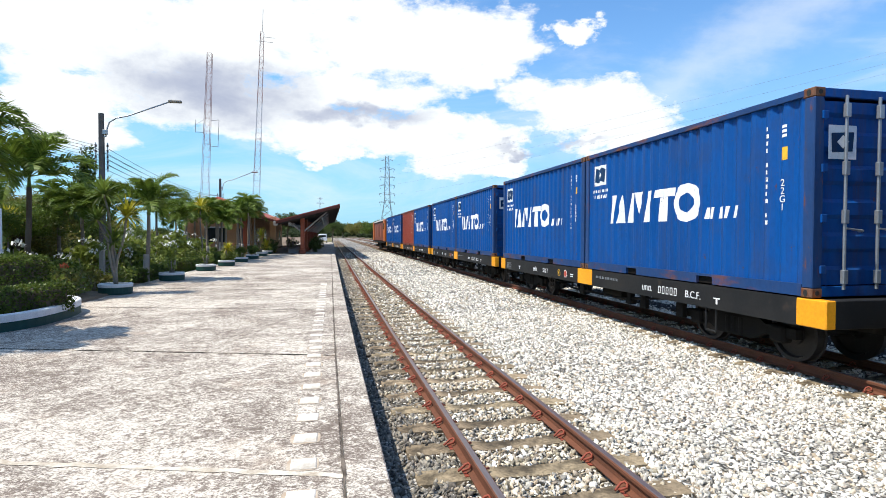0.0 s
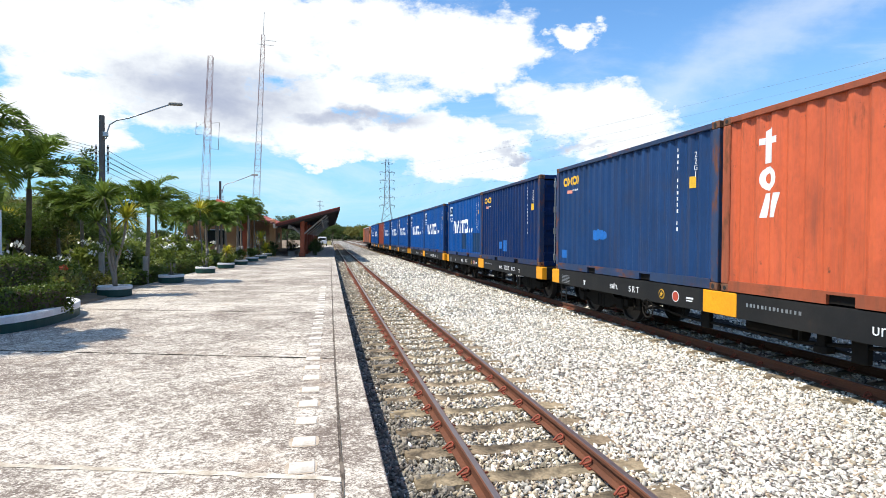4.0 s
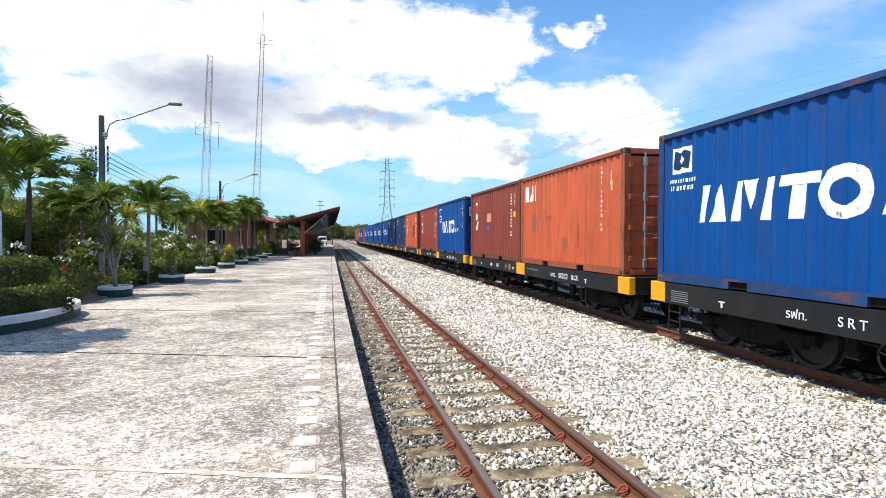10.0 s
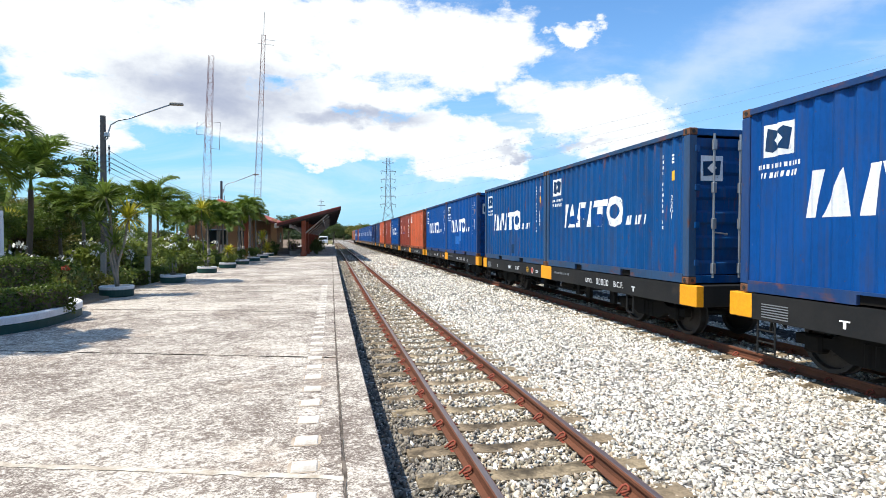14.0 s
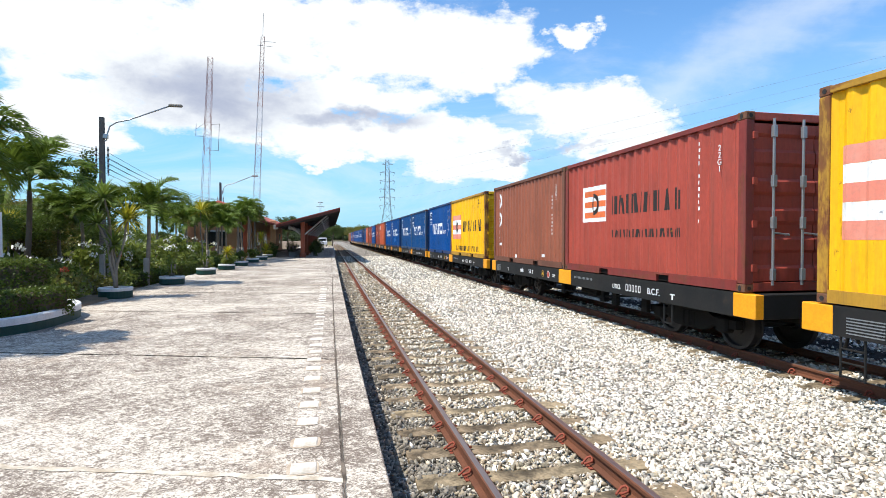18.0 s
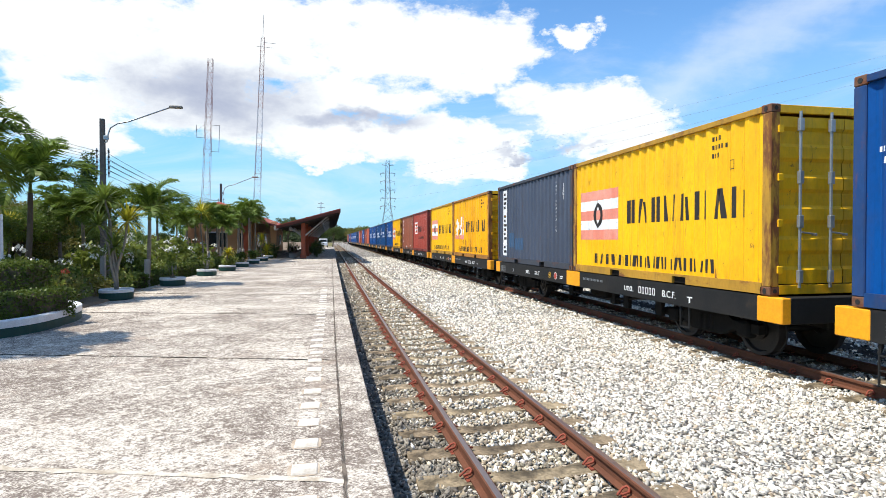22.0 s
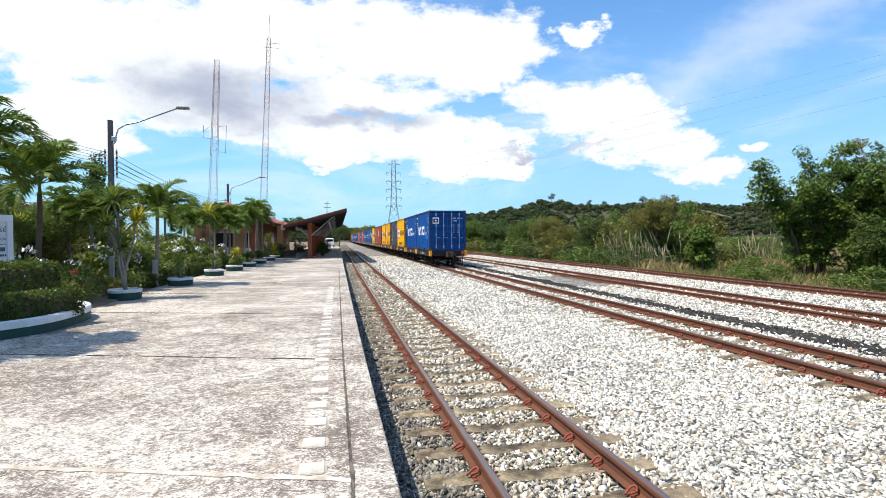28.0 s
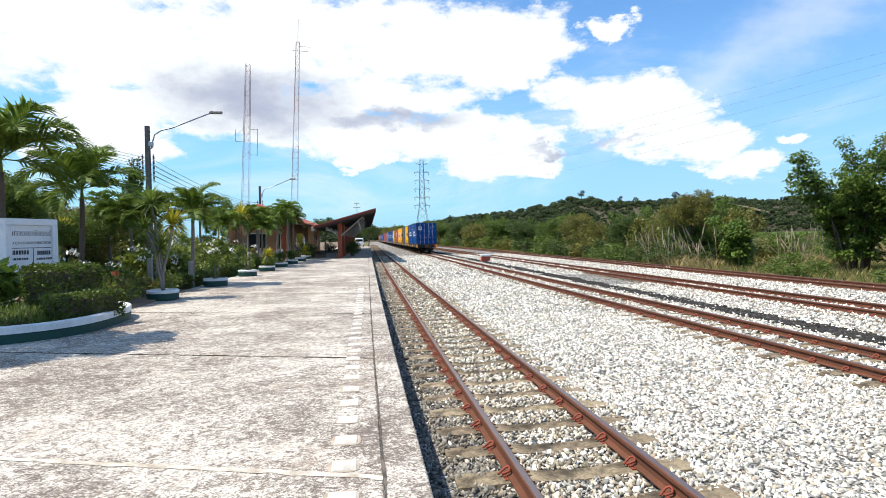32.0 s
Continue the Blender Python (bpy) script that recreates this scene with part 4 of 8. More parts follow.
def bar(u, w, du, dw, lean=0.0):
    return [(u, w), (u + du, w), (u + du + lean * dw, w + dw), (u + lean * dw, w + dw)]


def ring(u, w, r0, r1, a0=0, a1=360, n=20, squash=1.0):
    out = []
    for i in range(n):
        p, q = radians(a0 + (a1 - a0) * i / n), radians(a0 + (a1 - a0) * (i + 1) / n)
        out.append([(u + r0 * math.cos(p) * squash, w + r0 * math.sin(p)), (u + r1 * math.cos(p) * squash, w + r1 * math.sin(p)), (u + r1 * math.cos(q) * squash, w + r1 * math.sin(q)), (u + r0 * math.cos(q) * squash, w + r0 * math.sin(q))])
    return out


def dashes(u, w0, w1, n, width, gap=0.42):
    """A column of small bars that stands for a written code."""
    out, h = [], (w0 - w1) / n
    for i in range(n):
        if i in (4, 11):
            continue
        out.append(bar(u, w0 - (i + 1) * h + h * gap / 2, width * (0.42, 0.62, 0.5)[i % 3], h * (1 - gap)))
    return out


def text_bars(u, w, length, height, n, lean=0.0):
    out, s = [], length / n
    for i in range(n):
        out.append(bar(u + i * s, w, s * (0.55, 0.42, 0.62)[i % 3], height, lean))
    return out


def strokes(u, w, length, height, n, th):
    """A row of plain upright bars, thick and thin by turns, that stands for a word."""
    out, s = [], length / n
    for i in range(n):
        a, d = u + i * s, s * 0.80
        thick, lean = th * (1.7, 1.2, 1.5)[i % 3], (0.0, 0.14, 0.0, -0.10, 0.06)[i % 5]
        out += [bar(a + 0.04 * d, w, thick, height, lean), bar(a + 0.62 * d, w, thick * 0.75, height * (1.0, 0.86, 1.0)[i % 3], -lean)]
    return out


def blot(u, w, r, q, seed, n=22):
    """An uneven rusty blotch."""
    k = random.Random(seed)
    out = []
    for a in np.linspace(0, 2 * math.pi, 2 * n + 1)[:-1]:
        s = 0.88 + 0.30 * noise.noise((1.3 * math.cos(a), 1.3 * math.sin(a), seed)) + 0.22 * noise.noise((5 * math.cos(a), 5 * math.sin(a), seed)) + k.uniform(-0.03, 0.03)
        c, z = math.cos(a), math.sin(a)
        out.append((u + r * s * math.copysign(abs(c) ** 0.7, c), w + q * s * math.copysign(abs(z) ** 0.7, z)))
    return out


def wedge(u, w, du, dw, up=True, lean=0.0):
    """A plain triangle, point up or down."""
    return [(u, w), (u + du, w), (u + du / 2 + lean * dw, w + dw)] if up else [(u + lean * dw, w + dw), (u + du / 2, w), (u + du + lean * dw, w + dw)]


def marks_shipping():
    """Slanted white blocks and wedges, a thick ring and a short tail, a square emblem with two lines of bars, and a column of code bars."""
    z, k = 1.02, 0.16
    big = [bar(1.04, z, 0.17, 0.58, k), wedge(1.28, z, 0.36, 0.58, True, 0.16),
           bar(1.78, z, 0.15, 0.58, k), wedge(1.99, z + 0.16, 0.28, 0.42, False, 0.1), bar(2.34, z, 0.16, 0.58, k), bar(2.80, z, 0.21, 0.43, k), bar(2.64, z + 0.435, 0.60, 0.145, k)]
    big += ring(3.58, z + 0.30, 0.165, 0.325, n=26, squash=1.12)
    tail = [bar(4.02 + 0.155 * i, z + 0.01, 0.06 if i % 2 else 0.10, 0.18, 0.22) for i in range(5)]
    square = [[(0.38, 1.86), (0.86, 1.87), (0.86, 2.30), (0.38, 2.30)]]
    lines = text_bars(0.26, 1.71, 0.74, 0.060, 13) + text_bars(0.32, 1.58, 0.62, 0.075, 9, 0.2)
    code = dashes(5.27, 2.26, 0.90, 14, 0.085) + [bar(5.52, 2.06 + 0.06 * i, 0.10, 0.038) for i in range(3)]
    flag = [(0.41, 1.95), (0.50, 1.92), (0.62, 1.97), (0.76, 1.93), (0.81, 2.20), (0.70, 2.25), (0.58, 2.20), (0.44, 2.25)]
    return [("white_mark", "white block lettering", big + tail), ("white_mark", "white emblem panel", square), ("white_mark", "small white lettering bars", lines), ("white_mark", "column of white code bars", code),
            ("dark_mark", "dark flag on the emblem", [flag]), ("white_mark3", "small white diamond on the flag", [[(0.53, 2.08), (0.61, 2.00), (0.70, 2.09), (0.62, 2.17)]]), ("yellow_mark", "small yellow plate", [bar(5.52, 1.76, 0.115, 0.17)])]


def marks_shield(colour="yellow_mark"):
    return [(colour, "small yellow block lettering", [q for i in range(5) for q in ring(0.47 + 0.175 * i, 2.20, 0.05, 0.11, n=12, squash=0.72)]), ("red_mark", "thin red line", [bar(0.52, 1.90, 0.34, 0.08, 0.3)]), ("white_mark", "small white lettering bars", text_bars(0.92, 1.95, 0.3, 0.035, 6)),
            ("white_mark", "column of white code bars", dashes(5.0, 2.35, 0.90, 14, 0.085)), ("yellow_mark", "small yellow plate", [bar(5.34, 1.62, 0.12, 0.19)])]


def oval(u, w, r, q, n=16):
    return [(u + r * math.cos(a), w + q * math.sin(a)) for a in np.linspace(0, 2 * math.pi, n + 1)[:-1]]


def marks_tall(n=3):
    out = [[(0.76, 1.82), (0.90, 1.82), (0.90, 2.30), (0.76, 2.26)], bar(0.68, 2.08, 0.078, 0.09), bar(0.902, 2.08, 0.07, 0.09)] + ring(0.83, 1.61, 0.07, 0.165, n=16, squash=0.85)
    out += [bar(0.70, 1.08, 0.10, 0.33, 0.22), bar(0.86, 1.08, 0.09, 0.33, 0.22)]
    return [("white_mark", "white shapes one above another", out), ("white_mark", "column of white code bars", dashes(5.08, 2.24, 0.80, 14, 0.085)),
            ("yellow_mark", "small yellow plate", [bar(5.36, 1.45, 0.12, 0.17)])]


def marks_corner():
    return [("white_mark", "white rounded block lettering", [oval(0.46, 2.06, 0.20, 0.23), [(0.68, 1.84), (0.86, 2.28), (0.98, 2.28), (0.98, 1.84)], bar(1.04, 1.84, 0.12, 0.45)]),
            ("white_mark", "column of white code bars", dashes(5.05, 2.35, 0.90, 14, 0.085)), ("yellow_mark", "small yellow plate", [bar(5.42, 1.78, 0.14, 0.22)])]


def marks_banner(worn=False):
    stripes = [bar(0.28, 1.635, 1.78, 0.215), bar(0.28, 1.195, 1.78, 0.215), bar(0.28, 0.76, 1.78, 0.215)]
    white = [bar(0.28, 1.412, 1.78, 0.221), bar(0.28, 0.977, 1.78, 0.216)]
    curve = ring(1.16, 1.30, 0.19, 0.29, n=24, squash=0.62)
    big = strokes(2.36, 1.08, 3.35, 0.46, 8, 0.066)
    small = strokes(1.0, 0.23, 3.98, 0.22, 15, 0.042)
    code = text_bars(4.85, 2.28, 0.24, 0.07, 4) + text_bars(4.85, 2.15, 0.34, 0.07, 6) + text_bars(4.85, 2.02, 0.20, 0.07, 4) + [bar(5.22, 1.80, 0.13, 0.012), bar(5.22, 1.93, 0.13, 0.012), bar(5.22, 1.812, 0.012, 0.118), bar(5.338, 1.812, 0.012, 0.118)]
    out = [("black_mark", "black lettering bars", big), ("black_mark", "small black lettering bars", small), ("black_mark", "small black code bars", code)]
    if worn:
        k = random.Random(12)
        torn, red = [], []
        for u0, u1, lo, hi in ((0.30, 0.38, 0.95, 1.25), (0.46, 0.62, 1.0, 1.62), (0.70, 0.86, 0.92, 1.72), (0.92, 1.02, 1.2, 1.58), (1.24, 1.34, 0.95, 1.42), (1.46, 1.66, 0.80, 1.80), (1.84, 2.06, 0.92, 1.82)):
            left = [(u0 + k.uniform(-0.03, 0.03), lo + (hi - lo) * i / 7) for i in range(8)]
            right = [(u1 + k.uniform(-0.035, 0.035), lo + (hi - lo) * i / 7 + k.uniform(-0.03, 0.03)) for i in range(8)]
            torn.append(left + right[::-1])
        for u0, u1, lo, hi in ((0.36, 1.04, 0.78, 0.97), (1.28, 2.06, 0.76, 0.97), (1.85, 2.06, 1.20, 1.40), (1.85, 2.06, 1.64, 1.83), (1.47, 1.66, 1.24, 1.38)):
            red.append([(u0, lo + k.uniform(0, 0.05)), ((u0 + u1) / 2, lo + k.uniform(-0.03, 0.04)), (u1, lo), (u1 + k.uniform(-0.02, 0.02), hi), ((u0 + u1) / 2, hi + k.uniform(-0.05, 0.03)), (u0, hi)])
        out += [("pale_torn", "torn white patches", torn), ("red_mark2", "torn faded red panel", red), ("black_mark2", "torn black curl", ring(1.15, 1.14, 0.09, 0.17, -150, 60, 9))]
    else:
        out += [("red_mark", "faded pink stripes", stripes), ("white_mark", "white stripes", white), ("black_mark2", "black oval on the striped panel", curve)]
    return out


def marks_letters_down():
    out = []
    for i in range(3):
        z = 1.82 - 0.64 * i
        out += ring(0.64, z + 0.26, 0.15, 0.26, n=14, squash=0.55) if i < 2 else [bar(0.54, z, 0.09, 0.52), bar(0.632, z, 0.13, 0.09)]
    return [("white_mark", "white shapes one above another", out), ("white_mark", "column of white code bars", dashes(5.14, 1.96, 0.86, 11, 0.07))]


def marks_crimson():
    return [("white_mark", "white emblem panel", [bar(0.92, 1.15, 1.10, 0.80)]), ("orange_mark2", "orange stripes on the emblem", [bar(1.0, 1.24, 0.95, 0.13), bar(1.0, 1.48, 0.95, 0.13), bar(1.0, 1.72, 0.95, 0.13)]), ("black_mark3", "dark oval on the emblem", ring(1.48, 1.54, 0.15, 0.24, n=22, squash=0.62)),
            ("black_mark", "dark lettering bars", strokes(2.2, 1.28, 2.45, 0.38, 8, 0.055)), ("black_mark", "small dark lettering bars", strokes(2.2, 0.80, 2.4, 0.16, 15, 0.028)),
            ("white_mark", "column of white code bars", dashes(5.0, 2.35, 1.0, 13, 0.08))]


def marks_column():
    return [("white_mark", "tall white code strip", [bar(0.47, 0.22, 0.46, 2.20)]), ("black_mark2", "dark figures on the strip", dashes(0.62, 2.36, 0.28, 14, 0.28)), ("white_mark", "column of white code bars", dashes(5.0, 2.3, 0.95, 14, 0.08))]


STYLES = {}


def style_meshes(key, rows):
    out = []
    for i, (mat, label, polys) in enumerate(rows):
        lift = 0.003 if mat in ("dark_mark", "black_mark2", "red_mark2", "orange_mark2") else (0.006 if mat.endswith("3") else 0.0)
        if "bars" in label or len(polys) > 12:
            out.append((mat.rstrip("23"), label, flat_shapes(polys, SIDE_X - lift), "stuff"))
        else:
            out += [(mat.rstrip("23"), label, flat_shapes([p], SIDE_X - lift), "") for p in polys]
    STYLES[key] = out


style_meshes("shipping", marks_shipping())
style_meshes("shipping_worn", marks_shipping())
style_meshes("shield", marks_shield())
style_meshes("tall", marks_tall())
style_meshes("corner", marks_corner())
style_meshes("banner", marks_banner())
style_meshes("banner_worn", marks_banner(True))
style_meshes("letters_down", marks_letters_down())
style_meshes("crimson", marks_crimson())
style_meshes("column", marks_column())
style_meshes("plain", [("white_mark", "column of white code bars", dashes(5.05, 2.35, 0.90, 14, 0.085)), ("white_mark", "small white shapes", text_bars(0.3, 2.0, 0.12, 0.3, 1))])


CODE = text_mesh("2\n2\nG\n1", 0.13)
FACING = Matrix(((0, 0, -1, 0), (-1, 0, 0, 0), (0, 1, 0, 0), (0, 0, 0, 1)))


def build_container(colour, style, label, patches=()):
    """A twenty-foot container; its doors face backwards, its origin is the middle of its underside."""
    mat = M[colour]
    c = thing("shipping_container", label, "container", "containers on the train")
    h, k, B = CL / 2, CW / 2, BOXES
    part("side_panel", B["side_panel"], mat, c)
    part("side_panel", B["side_panel_far"], mat, c)
    part("end_panel", B["end_panel"], mat, c)
    part("roof", B["roof"], mat, c)
    part("floor", B["floor"], M["underframe"], c, "dark floor")
    for sx in (0, 180):
        part("top_rail", B["top_rail"], M[colour + "_rail"], c, at=pose(0, 0, 0, 0, 0, sx))
        part("bottom_rail", B["bottom_rail"], M[colour + "_rail"], c, at=pose(0, 0, 0, 0, 0, sx))
        for fy in (0.0, -2.13):
            part("fork_pocket", B["fork_pocket"], M["underframe"], c, "dark fork pocket", at=pose(0, 0, 0, 0, 0, sx) @ pose(0, fy, 0))
    flips = ((-k, -h, 1, 1), (k, -h, -1, 1), (k, h, -1, -1), (-k, h, 1, -1))
    turns = (0, 90, 180, 270)
    for (x, y, fx, fy), a in zip(flips, turns):
        part("corner_post", B["post"], M[colour + "_post"], c, at=pose(x, y, 0, 0, 0, a))
        for z in (0.0, CH - 0.118):
            q = part("corner_casting", B["casting"], M["casting"], c, "rusty corner casting", at=pose(x, y, z, 0, 0, a))
            part("casting_hole", B["casting_hole" if a in (0, 180) else "casting_hole_end"], M["tyre"], q, "dark slot")
            if y < 0:
                part("casting_hole", B["casting_hole_end" if a in (0, 180) else "casting_hole"], M["tyre"], q, "dark slot")
    part("door_header", B["header"], mat, c)
    part("door_sill", B["sill"], mat, c)
    for side in (0, 1):
        x0 = -k + 0.16 if side == 0 else 0.006
        d = part("door", B["door"], mat, c, "ribbed steel door", at=pose(x0, 0, 0))
        for bx in (0.30, 0.80) if side == 0 else (0.26, 0.76):
            part("lock_bar", B["lock_bar"], M["galvanised"], d, "galvanised lock bar", at=pose(bx, 0, 0))
            for bz in (0.17, 0.92, 1.52, CH - 0.36):
                part("bar_bracket", B["keeper"], M["galvanised"], d, "galvanised bracket", at=pose(bx, 0, bz))
            part("door_handle", B["handle"], M["galvanised"], d, "galvanised handle", at=pose(bx, 0, 0))
        for hz in (0.35, 0.98, 1.60, 2.25):
            part("hinge", B["hinge"], mat, d, at=pose(-0.0 if side == 0 else k - 0.15, 0, hz))
    for name, lab, me, kind in STYLES[style]:
        tagged(part("painted_mark", me, M[name], c, lab), kind=kind)
    if not style.startswith("banner"):
        part("type_code", CODE, M["white_mark"], c, "white painted type code", at=Matrix.Translation((SIDE_X - 0.001, h - (5.57 if style.startswith("shipping") else 5.50), 1.99 if not style.startswith("shipping") else 1.30)) @ FACING)
    if style.startswith("shipping"):
        part("door_plate", STYLES_DOOR[0], M["white_mark"], c, "white emblem plate on the door")
        part("door_plate", STYLES_DOOR[1], M["dark_mark"], c, "dark flag on the plate")
        part("door_plate", STYLES_DOOR[3], M["white_mark"], c, "small white diamond on the flag")
    tagged(part("door_plate", STYLES_DOOR[2], M["white_mark"], c, "white code bars on the door"), kind="stuff")
    for mname, polys in patches:
        for p in polys:
            part("paint_patch", flat_shapes([p], SIDE_X - 0.0035), M[mname], c, "patch of touched-up paint")
    return c


def door_shapes(polys, y):
    v, f = [], []
    for poly in polys:
        o = len(v)
        v += [(x, y, z) for x, z in poly]
        f.append(tuple(range(o, len(v))))
    return mesh_of("door_shapes", v, f)


STYLES_DOOR = [door_shapes([[(-0.98, 1.72), (-0.56, 1.72), (-0.56, 2.14), (-0.98, 2.14)]], -CL / 2 + 0.031), door_shapes([[(-0.93, 1.80), (-0.62, 1.82), (-0.60, 2.06), (-0.94, 2.04)]], -CL / 2 + 0.027),
               door_shapes([[(0.34 + 0.062 * i, 2.04), (0.362 + 0.062 * i, 2.04), (0.362 + 0.062 * i, 2.13), (0.34 + 0.062 * i, 2.13)] for i in range(11) if i != 4]
                           + [[(0.40 + 0.062 * i, 1.88), (0.424 + 0.062 * i, 1.88), (0.424 + 0.062 * i, 1.97), (0.40 + 0.062 * i, 1.97)] for i in range(4)]
                           + [[(0.36 + 0.3 * j, 1.66 - 0.13 * i), (0.46 + 0.3 * j, 1.66 - 0.13 * i), (0.46 + 0.3 * j, 1.678 - 0.13 * i), (0.36 + 0.3 * j, 1.678 - 0.13 * i)] for i in range(5) for j in range(2)], -CL / 2 + 0.031),
               door_shapes([[(-0.86, 1.93), (-0.77, 1.85), (-0.68, 1.94), (-0.77, 2.02)]], -CL / 2 + 0.023)]

WR = 0.40


def wheelset_mesh():
    prof = [(0.02, -0.07), (0.16, -0.07), (0.16, -0.03), (0.33, -0.01), (0.345, -0.06), (WR, -0.062), (WR, 0.045), (WR + 0.028, 0.05), (WR + 0.028, 0.07), (0.345, 0.07), (0.33, 0.03), (0.12, 0.02), (0.075, 0.06)]
    a = lathe(prof, 28)
    v = [p.co[:] for p in a.vertices]
    f = [tuple(q.vertices) for q in a.polygons]
    V, F = [], []
    for sx in (-1, 1):
        o = len(V)
        V += [(sx * (0.53 - z), x, y) for x, y, z in v]
        F += [tuple(o + i for i in q) for q in f]
    bm = rods(((-0.85, 0, 0), (0.85, 0, 0), 0.065), n=10)
    me = finish(bm, "axle")
    o = len(V)
    V += [p.co[:] for p in me.vertices]
    F += [tuple(o + i for i in q.vertices) for q in me.polygons]
    return mesh_of("wheelset", V, F)


def channel(y0, y1, prof):
    """A rolled steel channel along y from its cross-section."""
    n = len(prof)
    v = [(x, y, z) for y in (y0, y1) for x, z in prof]
    f = [(i, i + n, (i + 1) % n + n, (i + 1) % n) for i in range(n)] + [tuple(range(n)), tuple(range(n, 2 * n))[::-1]]
    return mesh_of("channel", v, f)


def wagon_meshes():
    d = {}
    w, e = CW / 2 - 0.012, 6.30
    d["side_sill"] = channel(-e + 0.42, e - 0.42, [(-w, 0.64), (-w, DECK - 0.008), (-w + 0.16, DECK - 0.008), (-w + 0.16, DECK - 0.03), (-w + 0.02, DECK - 0.04), (-w + 0.02, 0.67), (-w + 0.14, 0.66), (-w + 0.14, 0.64)])
    d["end_beam"] = finish(boxes((-w + 0.14, w - 0.14, -e, -e + 0.18, 0.64, DECK - 0.012), bevel=0.01), "end_beam")
    d["corner_block"] = finish(boxes((-w - 0.008, -w + 0.14, -e - 0.006, -e + 0.43, 0.645, DECK - 0.014), bevel=0.012), "corner_block")
    d["mid_block"] = finish(boxes((-w - 0.010, -w + 0.11, -0.36, 0.36, 0.645, DECK - 0.01), bevel=0.008), "mid_block")
    rows = [(-0.25, 0.25, -e + 0.1, e - 0.1, 0.52, DECK - 0.06)]
    for i in range(9):
        y = -e + 0.8 + i * (2 * e - 1.6) / 8
        rows.append((-w + 0.08, w - 0.08, y - 0.06, y + 0.06, 0.72, DECK - 0.06))
    d["centre_beam"] = finish(boxes(*rows), "centre_beam")
    d["deck_edge"] = finish(boxes((-w + 0.1, w - 0.1, -e + 0.2, e - 0.2, DECK - 0.05, DECK - 0.02)), "deck_plate")
    truss = bmesh.new()
    for sx in (-1,):
        for a, b in (((-3.0, 0.64), (-1.2, 0.44)), ((-1.2, 0.44), (1.2, 0.44)), ((1.2, 0.44), (3.0, 0.64)), ((-1.2, 0.64), (-1.2, 0.44)), ((1.2, 0.64), (1.2, 0.44))):
            rod(truss, (sx * 0.95, a[0], a[1]), (sx * 0.95, b[0], b[1]), 0.025, n=6)
    d["truss"] = finish(truss, "truss_rod")
    d["tank"] = finish(rods(((-0.62, -0.9, 0.50), (-0.62, -0.05, 0.50), 0.16), n=14), "air_tank")
    gear = boxes((-0.99, -0.90, -0.10, 0.10, 0.34, 0.66), bevel=0.01)
    rod(gear, (-0.95, 0.0, 0.42), (-0.80, 0.5, 0.40), 0.02, n=6)
    d["brake_hanger"] = finish(gear, "brake_hanger")
    d["brake_lever"] = finish(boxes((-1.0, -0.88, -0.06, 0.06, 0.36, 0.66), (-1.01, -0.87, -0.10, 0.10, 0.37, 0.46), bevel=0.01), "brake_lever")
    step = bmesh.new()
    for a, b in (((-1.16, -4.35, 0.64), (-1.16, -4.35, 0.28)), ((-1.16, -4.12, 0.64), (-1.16, -4.12, 0.28)), ((-1.16, -4.35, 0.29), (-1.16, -4.12, 0.29))):
        rod(step, a, b, 0.016, n=6)
    d["step"] = finish(step, "foot_step")
    ladder = bmesh.new()
    for yy in (5.50, 5.80):
        rod(ladder, (-1.17, yy, 0.64), (-1.17, yy, 0.16), 0.014, n=6)
    for z in (0.18, 0.34, 0.50):
        rod(ladder, (-1.17, 5.50, z), (-1.17, 5.80, z), 0.012, n=6)
    d["ladder"] = finish(ladder, "ladder")
    d["hand_wheel"] = tube([(-1.20, 1.9 + 0.17 * math.cos(a), 0.50 + 0.17 * math.sin(a)) for a in np.linspace(0, 2 * math.pi, 18)], 0.014, 5)
    d["hand_spokes"] = finish(rods(*[((-1.20, 1.9, 0.50), (-1.20, 1.9 + 0.16 * math.cos(a), 0.50 + 0.16 * math.sin(a)), 0.010) for a in (0.3, 1.55, 2.8, 4.05, 5.3)], ((-1.24, 1.9, 0.5), (-0.95, 1.9, 0.5), 0.02), n=6), "hand_wheel_spokes")
    d["coupler"] = finish(boxes((-0.10, 0.10, -e - 0.42, -e + 0.1, 0.66, 0.84), (-0.16, 0.16, -e - 0.50, -e - 0.26, 0.62, 0.88), bevel=0.03), "coupler")
    d["hose"] = tube([(0.32, -e, 0.74), (0.34, -e - 0.12, 0.62), (0.33, -e - 0.16, 0.42), (0.25, -e - 0.26, 0.32), (0.12, -e - 0.34, 0.40)], 0.022, 6)
    side = bmesh.new()
    for sx in (-1, 1):
        v = [(-1.15, 0.50), (-0.62, 0.50), (-0.42, 0.62), (0.42, 0.62), (0.62, 0.50), (1.15, 0.50), (1.15, 0.36), (0.62, 0.36), (0.36, 0.24), (-0.36, 0.24), (-0.62, 0.36), (-1.15, 0.36)]
        a = [side.verts.new((sx * 0.72, y, z)) for y, z in v]
        b = [side.verts.new((sx * 0.84, y, z)) for y, z in v]
        for lst, rev in ((a, sx > 0), (b, sx < 0)):
            side.faces.new(lst[::-1] if rev else lst)
        for i in range(len(v)):
            j = (i + 1) % len(v)
            side.faces.new((a[i], a[j], b[j], b[i]))
    box(side, -0.8, 0.8, -0.22, 0.22, 0.34, 0.58)
    d["bogie_frame"] = finish(side, "bogie_frame")
